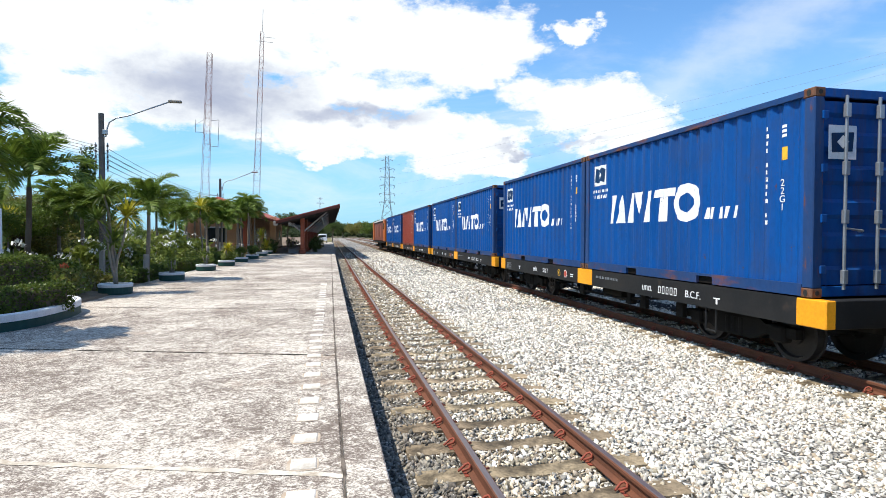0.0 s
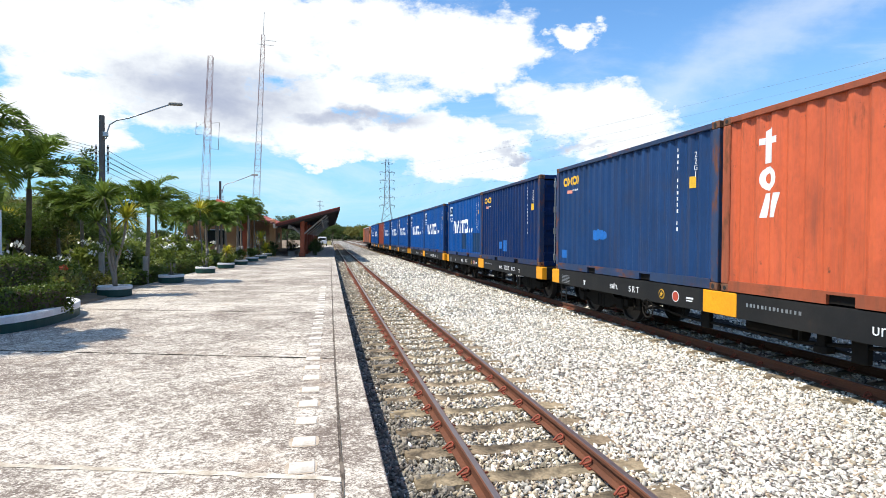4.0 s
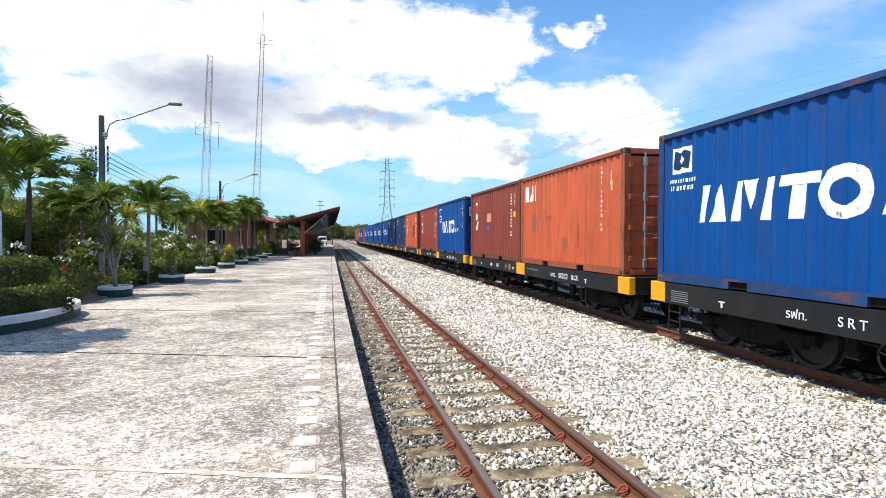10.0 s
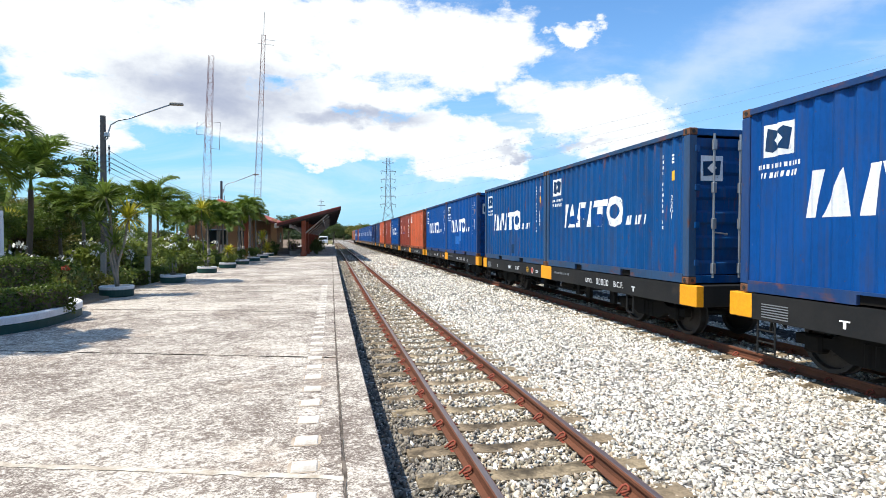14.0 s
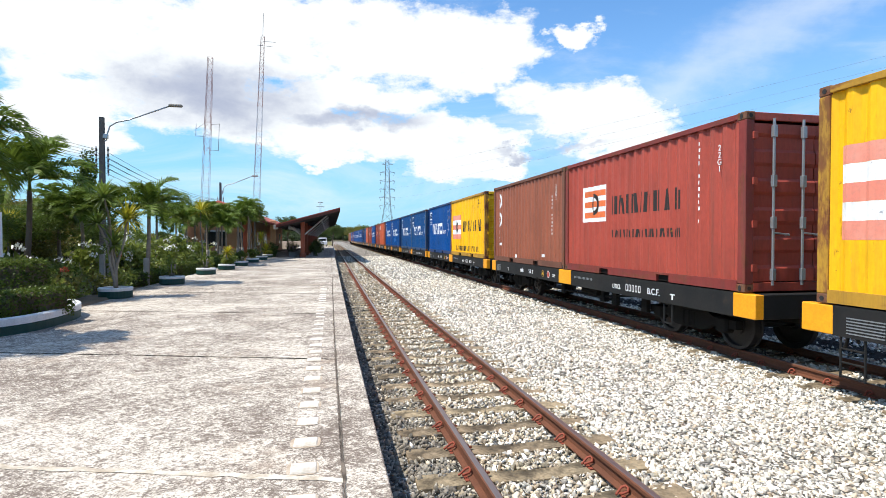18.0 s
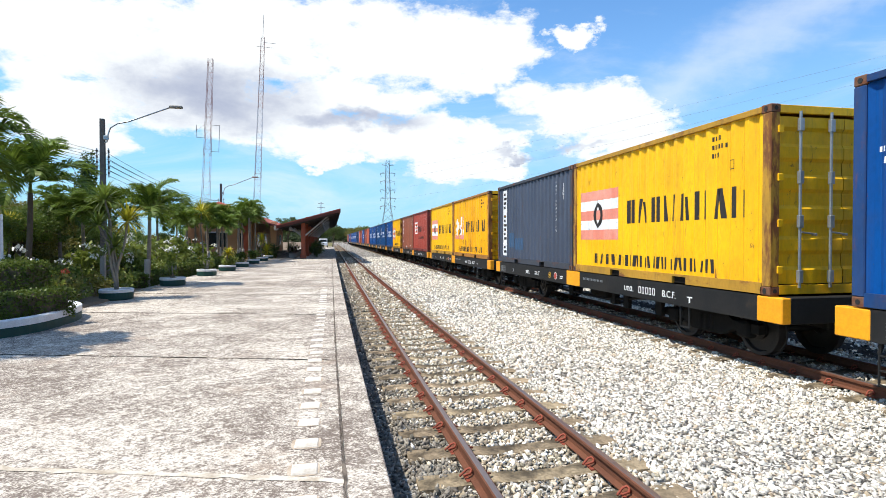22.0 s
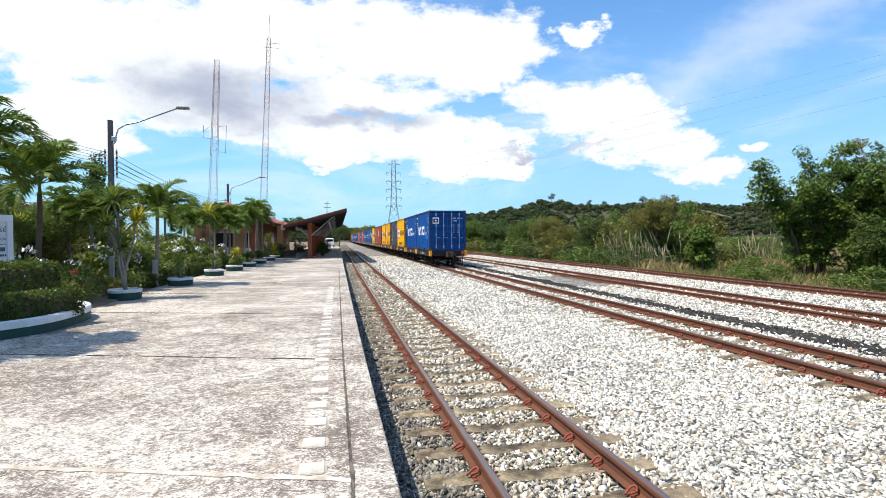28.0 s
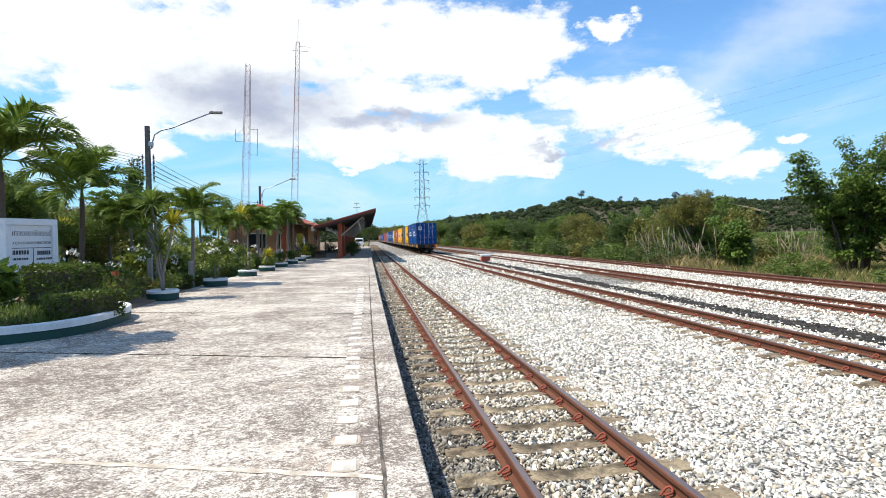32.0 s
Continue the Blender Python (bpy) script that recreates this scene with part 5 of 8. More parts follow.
    d["axle_box"] = finish(boxes((-0.09, 0.09, -0.13, 0.13, 0.28, 0.52), bevel=0.03), "axle_box")
    spring = bmesh.new()
    for y in (-0.14, 0.0, 0.14):
        rod(spring, (-0.79, y, 0.27), (-0.79, y, 0.52), 0.072, n=10)
    d["spring"] = finish(spring, "bogie_spring")
    d["wheelset"] = wheelset_mesh()
    bars = lambda y0, y1, z, h, n: [(y0 + (y1 - y0) * i / n, y0 + (y1 - y0) * (i + (0.5, 0.62, 0.4)[i % 3]) / n, z, z + h) for i in range(n)]
    rows = [r for i in range(5) for y in (-2.90 - 0.115 * i,) for r in ((y, y - 0.016, 0.74, 0.87), (y - 0.058, y - 0.074, 0.74, 0.87), (y - 0.016, y - 0.058, 0.855, 0.87), (y - 0.016, y - 0.058, 0.74, 0.755))] + [(4.44, 4.48, 0.72, 0.80), (4.39, 4.53, 0.80, 0.82), (0.78, 0.60, 0.80, 0.83), (0.78, 0.62, 0.76, 0.78), (-4.40, -4.44, 0.72, 0.80), (-4.35, -4.49, 0.80, 0.82)]
    d["white_bars"] = mesh_of("white_bars", [p for a, b, z0, z1 in rows for p in ((-w - 0.004, a, z0), (-w - 0.004, b, z0), (-w - 0.004, b, z1), (-w - 0.004, a, z1))], [tuple(range(4 * i, 4 * i + 4)) for i in range(len(rows))])
    rows = [(5.7 - 0.62 * 0, 5.25, 0.86 - 0.035 * i, 0.875 - 0.035 * i) for i in range(6)] + bars(-0.55, -1.5, 0.83, 0.05, 14)
    d["grey_bars"] = mesh_of("grey_bars", [p for a, b, z0, z1 in rows for p in ((-w - 0.004, a, z0), (-w - 0.004, b, z0), (-w - 0.004, b, z1), (-w - 0.004, a, z1))], [tuple(range(4 * i, 4 * i + 4)) for i in range(len(rows))])

    def disc(y, r, x):
        return mesh_of("disc", [(-w - x, y + r * math.cos(a), 0.81 + r * math.sin(a)) for a in np.linspace(0, 2 * math.pi, 20)[:-1]], [tuple(range(19))])
    d["badge"], d["badge_in"], d["red_rim"], d["red_disc"] = disc(1.46, 0.085, 0.004), disc(1.46, 0.070, 0.007), disc(1.06, 0.095, 0.004), disc(1.06, 0.08, 0.007)
    d["star"] = mesh_of("star", [(-w - 0.010, 1.46 + r * math.sin(math.pi * i / 5), 0.81 + r * math.cos(math.pi * i / 5)) for i in range(10) for r in ((0.052, 0.021)[i % 2],)], [tuple(range(10))])
    d["tail_lamp"] = finish(rods(((0.95, -e - 0.06, 0.86), (0.95, -e - 0.01, 0.86), 0.12), n=16), "tail_disc")
    return d


W = wagon_meshes()
AXLES = (-4.35 - 0.86, -4.35 + 0.86, 4.35 - 0.86, 4.35 + 0.86)
SPINNING = []


def build_wagon(last=False):
    """A container flat wagon; its origin lies on the rail tops under its middle."""
    wagon = thing("flat_wagon", "black bogie flat wagon with orange-yellow corner blocks", "wagon", "wagons of the train")
    steel = M["wagon_black"]
    for a in (0, 180):
        part("side_sill", W["side_sill"], steel, wagon, at=pose(0, 0, 0, 0, 0, a))
        part("end_beam", W["end_beam"], steel, wagon, at=pose(0, 0, 0, 0, 0, a))
        part("mid_block", W["mid_block"], M["block_yellow"], wagon, "orange-yellow block", at=pose(0, 0, 0, 0, 0, a))
        part("corner_block", W["corner_block"], M["block_yellow"], wagon, "orange-yellow block", at=pose(0, 0, 0, 0, 0, a))
        part("coupler", W["coupler"], M["underframe"], wagon, at=pose(0, 0, 0, 0, 0, a))
        part("hose", W["hose"], M["tyre"], wagon, "black brake hose", at=pose(0, 0, 0, 0, 0, a))
    mirror = finish(boxes((CW / 2 - 0.152, CW / 2 - 0.004, -6.306, -5.87, 0.645, DECK - 0.014), bevel=0.012), "corner_block") if "mirror" not in W else W["mirror"]
    W["mirror"] = mirror
    for a in (0, 180):
        part("corner_block", mirror, M["block_yellow"], wagon, "orange-yellow block", at=pose(0, 0, 0, 0, 0, a))
    for name in ("centre_beam", "deck_edge", "truss", "tank", "step", "ladder"):
        part({"deck_edge": "deck_plate", "truss": "truss_rod", "tank": "air_tank", "step": "foot_step"}.get(name, name), W[name], M["underframe"] if name in ("truss", "tank", "centre_beam") else steel, wagon)
    part("truss_rod", W["truss"], M["underframe"], wagon, at=pose(0, 0, 0, 0, 0, 180))
    for gy, kind in ((-2.05, "brake_hanger"), (-1.55, "brake_lever"), (-3.2, "brake_hanger"), (2.55, "brake_lever"), (0.6, "brake_hanger")):
        part(kind, W[kind], M["underframe"], wagon, at=pose(0, gy, 0))
    hw = part("hand_wheel", W["hand_wheel"], M["underframe"], wagon, "iron brake hand wheel")
    part("spokes", W["hand_spokes"], M["underframe"], hw)
    tagged(part("painted_mark", W["white_bars"], M["white_mark"], wagon, "white lettering bars"), kind="stuff")
    for words, wy in (("รฟท.", 3.12), ("S R T", 2.36), ("บทต.", -2.55), ("B.C.F.", -3.86)):
        if words not in W:
            W[words] = text_mesh(words, 0.165)
        tagged(part("lettering", W[words], M["white_mark"], wagon, "white painted letters", at=Matrix.Translation((-CW / 2 + 0.006, wy, 0.80)) @ FACING), kind="stuff")
    tagged(part("painted_mark", W["grey_bars"], M["galvanised"], wagon, "small grey lettering bars"), kind="stuff")
    part("badge", W["badge"], M["yellow_mark"], wagon, "round yellow badge")
    part("badge", W["badge_in"], M["wagon_black"], wagon)
    part("badge", W["star"], M["yellow_mark"], wagon, "small yellow star")
    part("badge", W["red_rim"], M["white_mark"], wagon)
    part("badge", W["red_disc"], M["red_box"], wagon, "red disc with a white rim")
    if last:
        part("tail_disc", W["tail_lamp"], M["red_box"], wagon, "red tail disc")
        steps = bmesh.new()
        for sx in (0.62, 0.92):
            rod(steps, (sx, -6.34, 0.66), (sx, -6.40, 0.14), 0.016, n=6)
        for sz in (0.17, 0.36, 0.54):
            rod(steps, (0.62, -6.39, sz), (0.92, -6.39, sz), 0.014, n=6)
        part("foot_step", steps, M["underframe"], wagon, "dark end steps")
        part("coupler_head", boxes((-0.20, 0.20, -6.86, -6.52, 0.58, 0.94), (0.06, 0.24, -7.0, -6.82, 0.60, 0.92), bevel=0.04), M["coupler_rust"], wagon, "rusty knuckle coupler")
        part("hose", tube([(0.45, -6.3, 0.76), (0.48, -6.42, 0.66), (0.47, -6.47, 0.40), (0.42, -6.50, 0.24)], 0.024, 6), M["tyre"], wagon, "black brake hose")
    for y in (-4.35, 4.35):
        b = part("bogie", W["bogie_frame"], M["underframe"], wagon, at=pose(0, y, 0))
        for ax in (-0.80, 0.80):
            for ay in (-0.86, 0.86):
                part("axle_box", W["axle_box"], M["underframe"], b, at=pose(ax, ay, 0))
        for sa in (0, 180):
            part("spring", W["spring"], M["underframe"], b, at=pose(0, 0, 0, 0, 0, sa))
    for y in AXLES:
        SPINNING.append((part("wheelset", W["wheelset"], M["wheel_steel"], wagon, "worn steel wheels on their axle", at=pose(0, y, WR)), y))
    return wagon


BLUE = "blue steel container with white block lettering on a wagon"
LOADS = {  # wagon: front box, rear box
    -3: (("blue", "shipping", BLUE), ("blue", "shipping", BLUE)),
    -2: (("maroon", "plain", "rust-red steel container on a wagon"), ("blue", "shipping", BLUE)),
    -1: (("blue", "shipping", BLUE), ("blue", "shipping", BLUE)),
    0: (("blue", "shipping", BLUE), ("blue", "shipping", BLUE)),
    1: (("blue", "shipping", "blue steel container with dull repair patches on a wagon"), ("navy", "shield", "navy steel container with small yellow lettering")),
    2: (("navy_faded", "shield", "navy steel container with a bright blue touch-up"), ("orange", "tall", "orange steel container with rusty patches")),
    3: (("brick", "tall", "faded brick-red container with white shapes at one end"), ("blue", "shipping", BLUE)),
    4: (("maroon", "tall", "maroon container with white shapes at one end"), ("orange", "corner", "orange container with white corner lettering and scratches")),
    5: (("blue", "shipping", BLUE), ("blue", "shipping", "blue container with bright blue touch-up squares")),
    6: (("blue_worn", "shipping", "faded blue container streaked with rust"), ("blue_worn", "shipping_worn", "faded blue container with half its lettering painted over")),
    7: (("blue", "shipping", BLUE), ("yellow", "banner", "yellow container with black lettering and a striped panel")),
    8: (("brown", "letters_down", "rusty brown container with white shapes down one end"), ("crimson", "crimson", "red container with dark lettering and a white emblem")),
    9: (("yellow", "banner", "yellow container with black lettering and a striped panel"), ("amber", "banner_worn", "amber container with a torn striped panel")),
    10: (("slate", "column", "slate grey container with a tall white code strip"), ("yellow", "banner", "yellow container with black lettering and a striped panel")),
    11: (("blue", "shipping", BLUE), ("blue", "shipping", "blue container with bright blue touch-up squares at the train's end")),
}
PATCHES = {
    (1, 0): [("dark_mark", [bar(2.74, 0.32, 0.80, 0.68)]), ("dark_mark", [bar(4.72, 0.22, 1.02, 0.78)])], (1, 1): [("sky_mark", [bar(2.20, 0.43, 0.30, 0.24), bar(2.66, 0.35, 0.45, 0.37)])],
    (2, 0): [("sky_mark", [blot(2.25, 0.86, 0.36, 0.13, 9, 40)]), ("sky_mark", [bar(0.25, 0.3, 0.35, 0.2)])],
    (4, 0): [("red_mark", [bar(2.3, 1.35, 0.42, 0.32)]), ("sky_mark", [blot(2.45, 1.12, 0.24, 0.09, 14, 30)])], (4, 1): [("brown", [blot(1.05, 1.22, 0.17, 0.30, 51, 30), blot(3.1, 0.62, 0.14, 0.20, 52), blot(3.9, 0.86, 0.07, 0.34, 53), blot(2.1, 1.32, 0.22, 0.05, 54)])], (5, 1): [("sky_mark", [bar(1.95, 0.46, 0.78, 0.36), bar(2.76, 0.60, 0.40, 0.46)])],
    (11, 1): [("sky_mark", [bar(4.30, 0.83, 0.28, 0.20), bar(4.67, 0.77, 0.22, 0.20), bar(4.94, 0.71, 0.22, 0.20), bar(5.20, 0.85, 0.24, 0.24), bar(3.50, 0.18, 0.22, 0.25)])],
    (3, 0): [("maroon", [blot(4.1, 0.62, 0.95, 0.34, 1, 40), blot(1.3, 0.32, 0.22, 0.13, 21)])], (2, 1): [("brick", [blot(2.68, 1.85, 0.22, 0.20, 2, 30), blot(4.3, 1.25, 0.85, 0.46, 3, 44)])],
    (6, 0): [("dark_mark", [bar(3.0, 0.25, 0.3, 0.3)])], (6, 1): [("blue", [blot(1.58, 1.20, 0.30, 0.12, 31, 36), blot(2.12, 1.36, 0.16, 0.14, 32, 30), blot(2.86, 1.16, 0.26, 0.15, 33, 36)])],
    (10, 0): [("sky_worn", [bar(1.05, 0.5, 0.55, 0.48), bar(1.75, 0.44, 0.7, 0.36)])], (8, 0): [("white_mark", [blot(2.3, 0.22, 0.1, 0.08, 42), blot(4.6, 0.30, 0.09, 0.05, 43)])],
    (9, 0): [("amber", [[(1.7, 2.15), (1.82, 2.3), (1.9, 2.1), (1.8, 1.98)], [(2.3, 2.15), (2.36, 2.3), (2.5, 2.1)]])], (7, 0): [("dark_mark", [bar(2.9, 0.42, 0.22, 0.22)])],
}

MOVERS = []  # thing, its place along the train behind the first wagon's rear, its height
for w in range(-3, 12):
    y0 = -PITCH * w
    MOVERS.append((build_wagon(w == 11), y0 + CL + 0.037, 0.0))
    (fc, fs, fl), (rc, rs, rl) = LOADS[w]
    MOVERS.append((build_container(rc, rs, rl, PATCHES.get((w, 1), ())), y0 + CL / 2, DECK))
    MOVERS.append((build_container(fc, fs, fl, PATCHES.get((w, 0), ())), y0 + CL * 1.5 + 0.074, DECK))


def build_loco():
    """A long-nosed diesel locomotive, rust brown with an orange cab and a grey roof."""
    loco = thing("locomotive", "rust-brown diesel locomotive with an orange cab and grey roof", "locomotive")
    k = 1.32
    body = boxes((-k + 0.12, k - 0.12, -6.2, 7.4, 1.05, 3.35), bevel=0.10)
    part("hood", body, M["rust_body"], loco)
    part("cab", boxes((-k, k, -8.0, -6.2, 1.05, 3.5), bevel=0.08), M["loco_orange"], loco, "orange cab")
    part("cab", boxes((-k, k, 7.4, 8.4, 1.05, 3.5), bevel=0.08), M["loco_orange"], loco, "orange cab")
    roof = bmesh.new()
    prof = [(-k, 3.36), (-k * 0.85, 3.56), (0, 3.68), (k * 0.85, 3.56), (k, 3.36)]
    v = [roof.verts.new((x, y, z)) for y in (-8.1, 8.5) for x, z in prof]
    for i in range(4):
        roof.faces.new((v[i], v[i + 1], v[i + 6], v[i + 5]))
    roof.faces.new(v[:5][::-1])
    roof.faces.new(v[5:])
    part("roof", roof, M["loco_grey"], loco, "grey curved roof")
    part("running_board", boxes((-k - 0.02, k + 0.02, -8.3, 8.7, 0.88, 1.05), bevel=0.01), M["underframe"], loco)
    for i in range(7):
        y = -5.4 + i * 1.85
        part("vent_panel", boxes((-k + 0.10, -k + 0.125, y - 0.65, y + 0.65, 1.5, 2.9), bevel=0.005), M["rust_body"] if i % 2 else M["brown"], loco)
    for y in (-7.1,):
        part("window", boxes((-k - 0.012, -k + 0.01, y - 0.45, y + 0.45, 2.4, 3.1)), M["dark_glass"], loco, "dark side window")
    part("window", boxes((-0.95, 0.95, -8.012, -7.99, 2.45, 3.1)), M["dark_glass"], loco, "dark end window")
    part("fuel_tank", boxes((-1.1, 1.1, -1.8, 1.8, 0.25, 0.86), bevel=0.08), M["underframe"], loco)
    for y in (-5.2, 5.2):
        b = part("bogie", boxes((-1.0, -0.84, -1.9, 1.9, 0.30, 0.62), (0.84, 1.0, -1.9, 1.9, 0.30, 0.62), (-0.9, 0.9, -0.3, 0.3, 0.4, 0.8), bevel=0.02), M["underframe"], loco, at=pose(0, y, 0))
        for dy in (-1.5, 0.0, 1.5):
            SPINNING.append((part("wheelset", W["wheelset"], M["wheel_steel"], loco, at=pose(0, y + dy, WR)), y + dy))
    return loco


MOVERS.append((build_loco(), 4 * PITCH - 1.158 + 9.0, 0.0))


def motions():
    """Keys the train along its track, and turns its wheels."""
    times = [i * 1.0 for i in range(33)]
    for ob, off, z in MOVERS:
        rows = []
        for t in times:
            y = run(t) + off
            rows.append((t, pose(TRAIN_X + bend(y), y, z, 0, 0, bend_turn(y))))
        walk(ob, rows)
    steps = [i / 15 for i in range(481)]
    turn = [(t, (run(t) - run(0)) / WR) for t in steps]
    for ob, y in SPINNING:
        place = Matrix.Translation((0, y, WR))
        walk(ob, [(t, place @ Matrix.Rotation(-a, 4, "X")) for t, a in turn])


# ---------------------------------------------------------------- leaves and stems
LEAF_V = [(0, 0, 0), (0.45, 0.30, 0.06), (1, 0, -0.04), (0.45, -0.30, 0.06)]
LEAF_F = [(0, 1, 2, 3)]


def crown_mesh(name, seed, radius, leaves, size, clumps=14, clump=0.45, hollow=0.55, flat_top=0.0):
    """A leafy crown: clumps of single leaves round an uneven ellipsoid, with gaps between the clumps."""
    rng = np.random.default_rng(seed)
    r = np.array(radius, float)
    c = rng.normal(size=(clumps, 3))
    c /= np.linalg.norm(c, axis=1)[:, None]
    c *= rng.uniform(hollow, 0.95, (clumps, 1))
    which = rng.integers(0, clumps, leaves)
    d = rng.normal(size=(leaves, 3))
    d /= np.linalg.norm(d, axis=1)[:, None]
    cs = clump * rng.uniform(0.6, 1.25, clumps)
    p = c[which] + d * (cs[which] * rng.uniform(0.25, 1.0, leaves) ** 0.5)[:, None]
    if flat_top:
        p[:, 2] = np.minimum(p[:, 2], flat_top + 0.05 * rng.normal(size=leaves))
    p *= r
    return many(name, LEAF_V, LEAF_F, p, spun(leaves, rng), size * rng.uniform(0.6, 1.4, leaves))


def box_leaves(name, seed, x, y, z, density, size, rough=0.04):
    """Leaves in a skin over a clipped block of the half sizes x, y and height z."""
    rng = np.random.default_rng(seed)
    P = []
    for axis, sign in ((0, -1), (0, 1), (1, -1), (1, 1), (2, 1)):
        half = [x, y, z / 2]
        a, b = [k for k in range(3) if k != axis]
        n = int(4 * half[a] * half[b] * density)
        p = np.zeros((n, 3))
        p[:, axis] = sign * half[axis]
        p[:, a], p[:, b] = rng.uniform(-half[a], half[a], n), rng.uniform(-half[b], half[b], n)
        P.append(p)
    p = np.concatenate(P)
    e = np.abs(p) / np.array([x, y, z / 2])
    corner = np.sort(e, axis=1)[:, 1]
    p *= (1 - 0.07 * np.clip((corner - 0.8) / 0.2, 0, 1) ** 2)[:, None]
    bumps = np.array([noise.noise(Vector(q) * 2.2) for q in p])
    p *= (1 + 0.07 * bumps)[:, None]
    p += rough * rng.normal(size=p.shape)
    p[:, 2] += z / 2
    return many(name, LEAF_V, LEAF_F, p, spun(len(p), rng), size * rng.uniform(0.6, 1.4, len(p)))


def palm_crown_mesh(seed, fronds, length, pairs=34, droop=1.0):
    """Feathered fronds that rise from the crown and arch over; each leaflet hangs from the rib."""
    rng = random.Random(seed)
    V, F = [], []
    for k in range(fronds):
        az = 2.399 * k + rng.uniform(-0.3, 0.3)
        rise = radians(84 - 84 * (k / (fronds - 1)) ** 1.1 + rng.uniform(-9, 9))
        L = length * rng.uniform(0.85, 1.1) * (0.72 if k < 2 else 1.0)
        u, pts, dirs = Vector((math.cos(az), math.sin(az), 0)), [], []
        p, a = Vector((0, 0, 0)), rise
        for i in range(13):
            d = u * math.cos(a) + Vector((0, 0, 1)) * math.sin(a)
            pts.append(p.copy())
            dirs.append(d)
            p += d * (L / 12)
            a -= radians(1.8 + 15.5 * (i / 12) ** 1.4) * droop * (1.0 if a > -1.25 else 0.1)
        side = Vector((-math.sin(az), math.cos(az), 0))
        for i in range(12):
            o, w0, w1 = len(V), 0.022 * (1 - i / 13) * L / 1.4, 0.022 * (1 - (i + 1) / 13) * L / 1.4
            up = side.cross(dirs[i])
            V += [pts[i] - side * w0, pts[i] + up * w0, pts[i] + side * w0, pts[i + 1] - side * w1, pts[i + 1] + up * w1, pts[i + 1] + side * w1]
            F += [(o, o + 1, o + 4, o + 3), (o + 1, o + 2, o + 5, o + 4)]
        for j in range(pairs):
            s = 0.14 + 0.86 * j / (pairs - 1)
            i = min(11, int(s * 12))
            q = pts[i].lerp(pts[i + 1], s * 12 - i) if i < 12 else pts[12]
            ll = L * 0.40 * (math.sin(math.pi * min(1.0, 0.16 + 0.84 * s)) ** 0.6 * 0.85 + 0.12) * rng.uniform(0.85, 1.12)
            for sg in (-1, 1):
                d = (side * sg * 0.60 + dirs[i] * 0.62 + side.cross(dirs[i]) * -rng.uniform(0.0, 0.5)).normalized()
                m = q + d * ll * 0.55
                t = m + (d * 0.75 + Vector((0, 0, -0.6)) * rng.uniform(0.4, 1.1)).normalized() * ll * 0.5
                w = dirs[i] * (0.015 * L + 0.004)
                o = len(V)
                V += [q - w * 0.5, q + w * 0.5, m + w, m - w, t]
                F += [(o, o + 1, o + 2, o + 3), (o + 3, o + 2, o + 4)]
    return mesh_of("palm_crown", V, F)


def spear_head_mesh(seed, blades, length, width=0.030):
    """A rosette of stiff blades."""
    rng = random.Random(seed)
    V, F = [], []
    for k in range(blades):
        az, el = 2.399 * k, radians(88 - 118 * (k / blades) ** 0.9 + rng.uniform(-9, 9))
        L = length * rng.uniform(0.8, 1.1)
        u = Vector((math.cos(az), math.sin(az), 0))
        side = Vector((-math.sin(az), math.cos(az), 0)) * width
        p, a, row = u * 0.03, el, []
        for i in range(4):
            row.append((p.copy(), (0.7, 1.0, 0.75, 0.05)[i]))
            p += (u * math.cos(a) + Vector((0, 0, 1)) * math.sin(a)) * L / 3
            a -= radians(13)
        o = len(V)
        for q, w in row:
            V += [q - side * w, q + side * w]
        F += [(o + 2 * i, o + 2 * i + 1, o + 2 * i + 3, o + 2 * i + 2) for i in range(3)]
    return mesh_of("spear_head", V, F)


def trunk_mesh(height, r0, r1, seed, bow=0.12, rings=True):
    rng = random.Random(seed)
    n = max(8, int(height * 5))
    bx, by = rng.uniform(-bow, bow), rng.uniform(-bow, bow)
    pts = [(bx * math.sin(1.6 * i / n), by * math.sin(1.6 * i / n), height * i / n) for i in range(n + 1)]
    rad = [(r0 + (r1 - r0) * (i / n) ** 0.6) * (1.06 if rings and i % 2 else 1.0) for i in range(n + 1)]
    return tube(pts, rad, 9), Vector(pts[-1])


# ---------------------------------------------------------------- garden beside the platform
PALMS = [palm_crown_mesh(s, 15, 1.48, 56, d) for s, d in ((1, 1.00), (2, 1.14), (3, 0.90), (4, 1.20))]


def build_palm(x, y, top, length, seed, stump=0.22, dark=False):
    """A slender palm; a smooth green shaft stands between the trunk and its fronds."""
    palm = thing("palm_tree", "slender feather palm with arching green fronds", "palm tree", "palms of the garden", at=pose(x, y, 0.19))
    h = top - 0.19 - length * 0.28
    me, tip = trunk_mesh(h, 0.085 if not dark else 0.10, 0.05 if not dark else 0.065, seed)
    part("trunk", me, M["bark_dark"] if dark else M["bark"], palm, "dark brown trunk" if dark else "ringed grey trunk")
    if stump:
        part("painted_base", trunk_mesh(min(0.95, h * 0.4), 0.098, 0.085, seed, 0.0, False)[0], M["post"], palm, "pale whitewashed foot")
    part("crown_shaft", rods((tip - Vector((0, 0, 0.12)), tip + Vector((0, 0, length * 0.30)), 0.062, 0.03), n=9), M["palm_bright"], palm, "smooth green shaft")
    part("crown", PALMS[seed % 4], M["palm"], palm, at=Matrix.Translation(tip + Vector((0, 0, length * 0.26))) @ Matrix.Rotation(seed * 1.3, 4, "Z") @ Matrix.Scale(length, 4))
    return palm


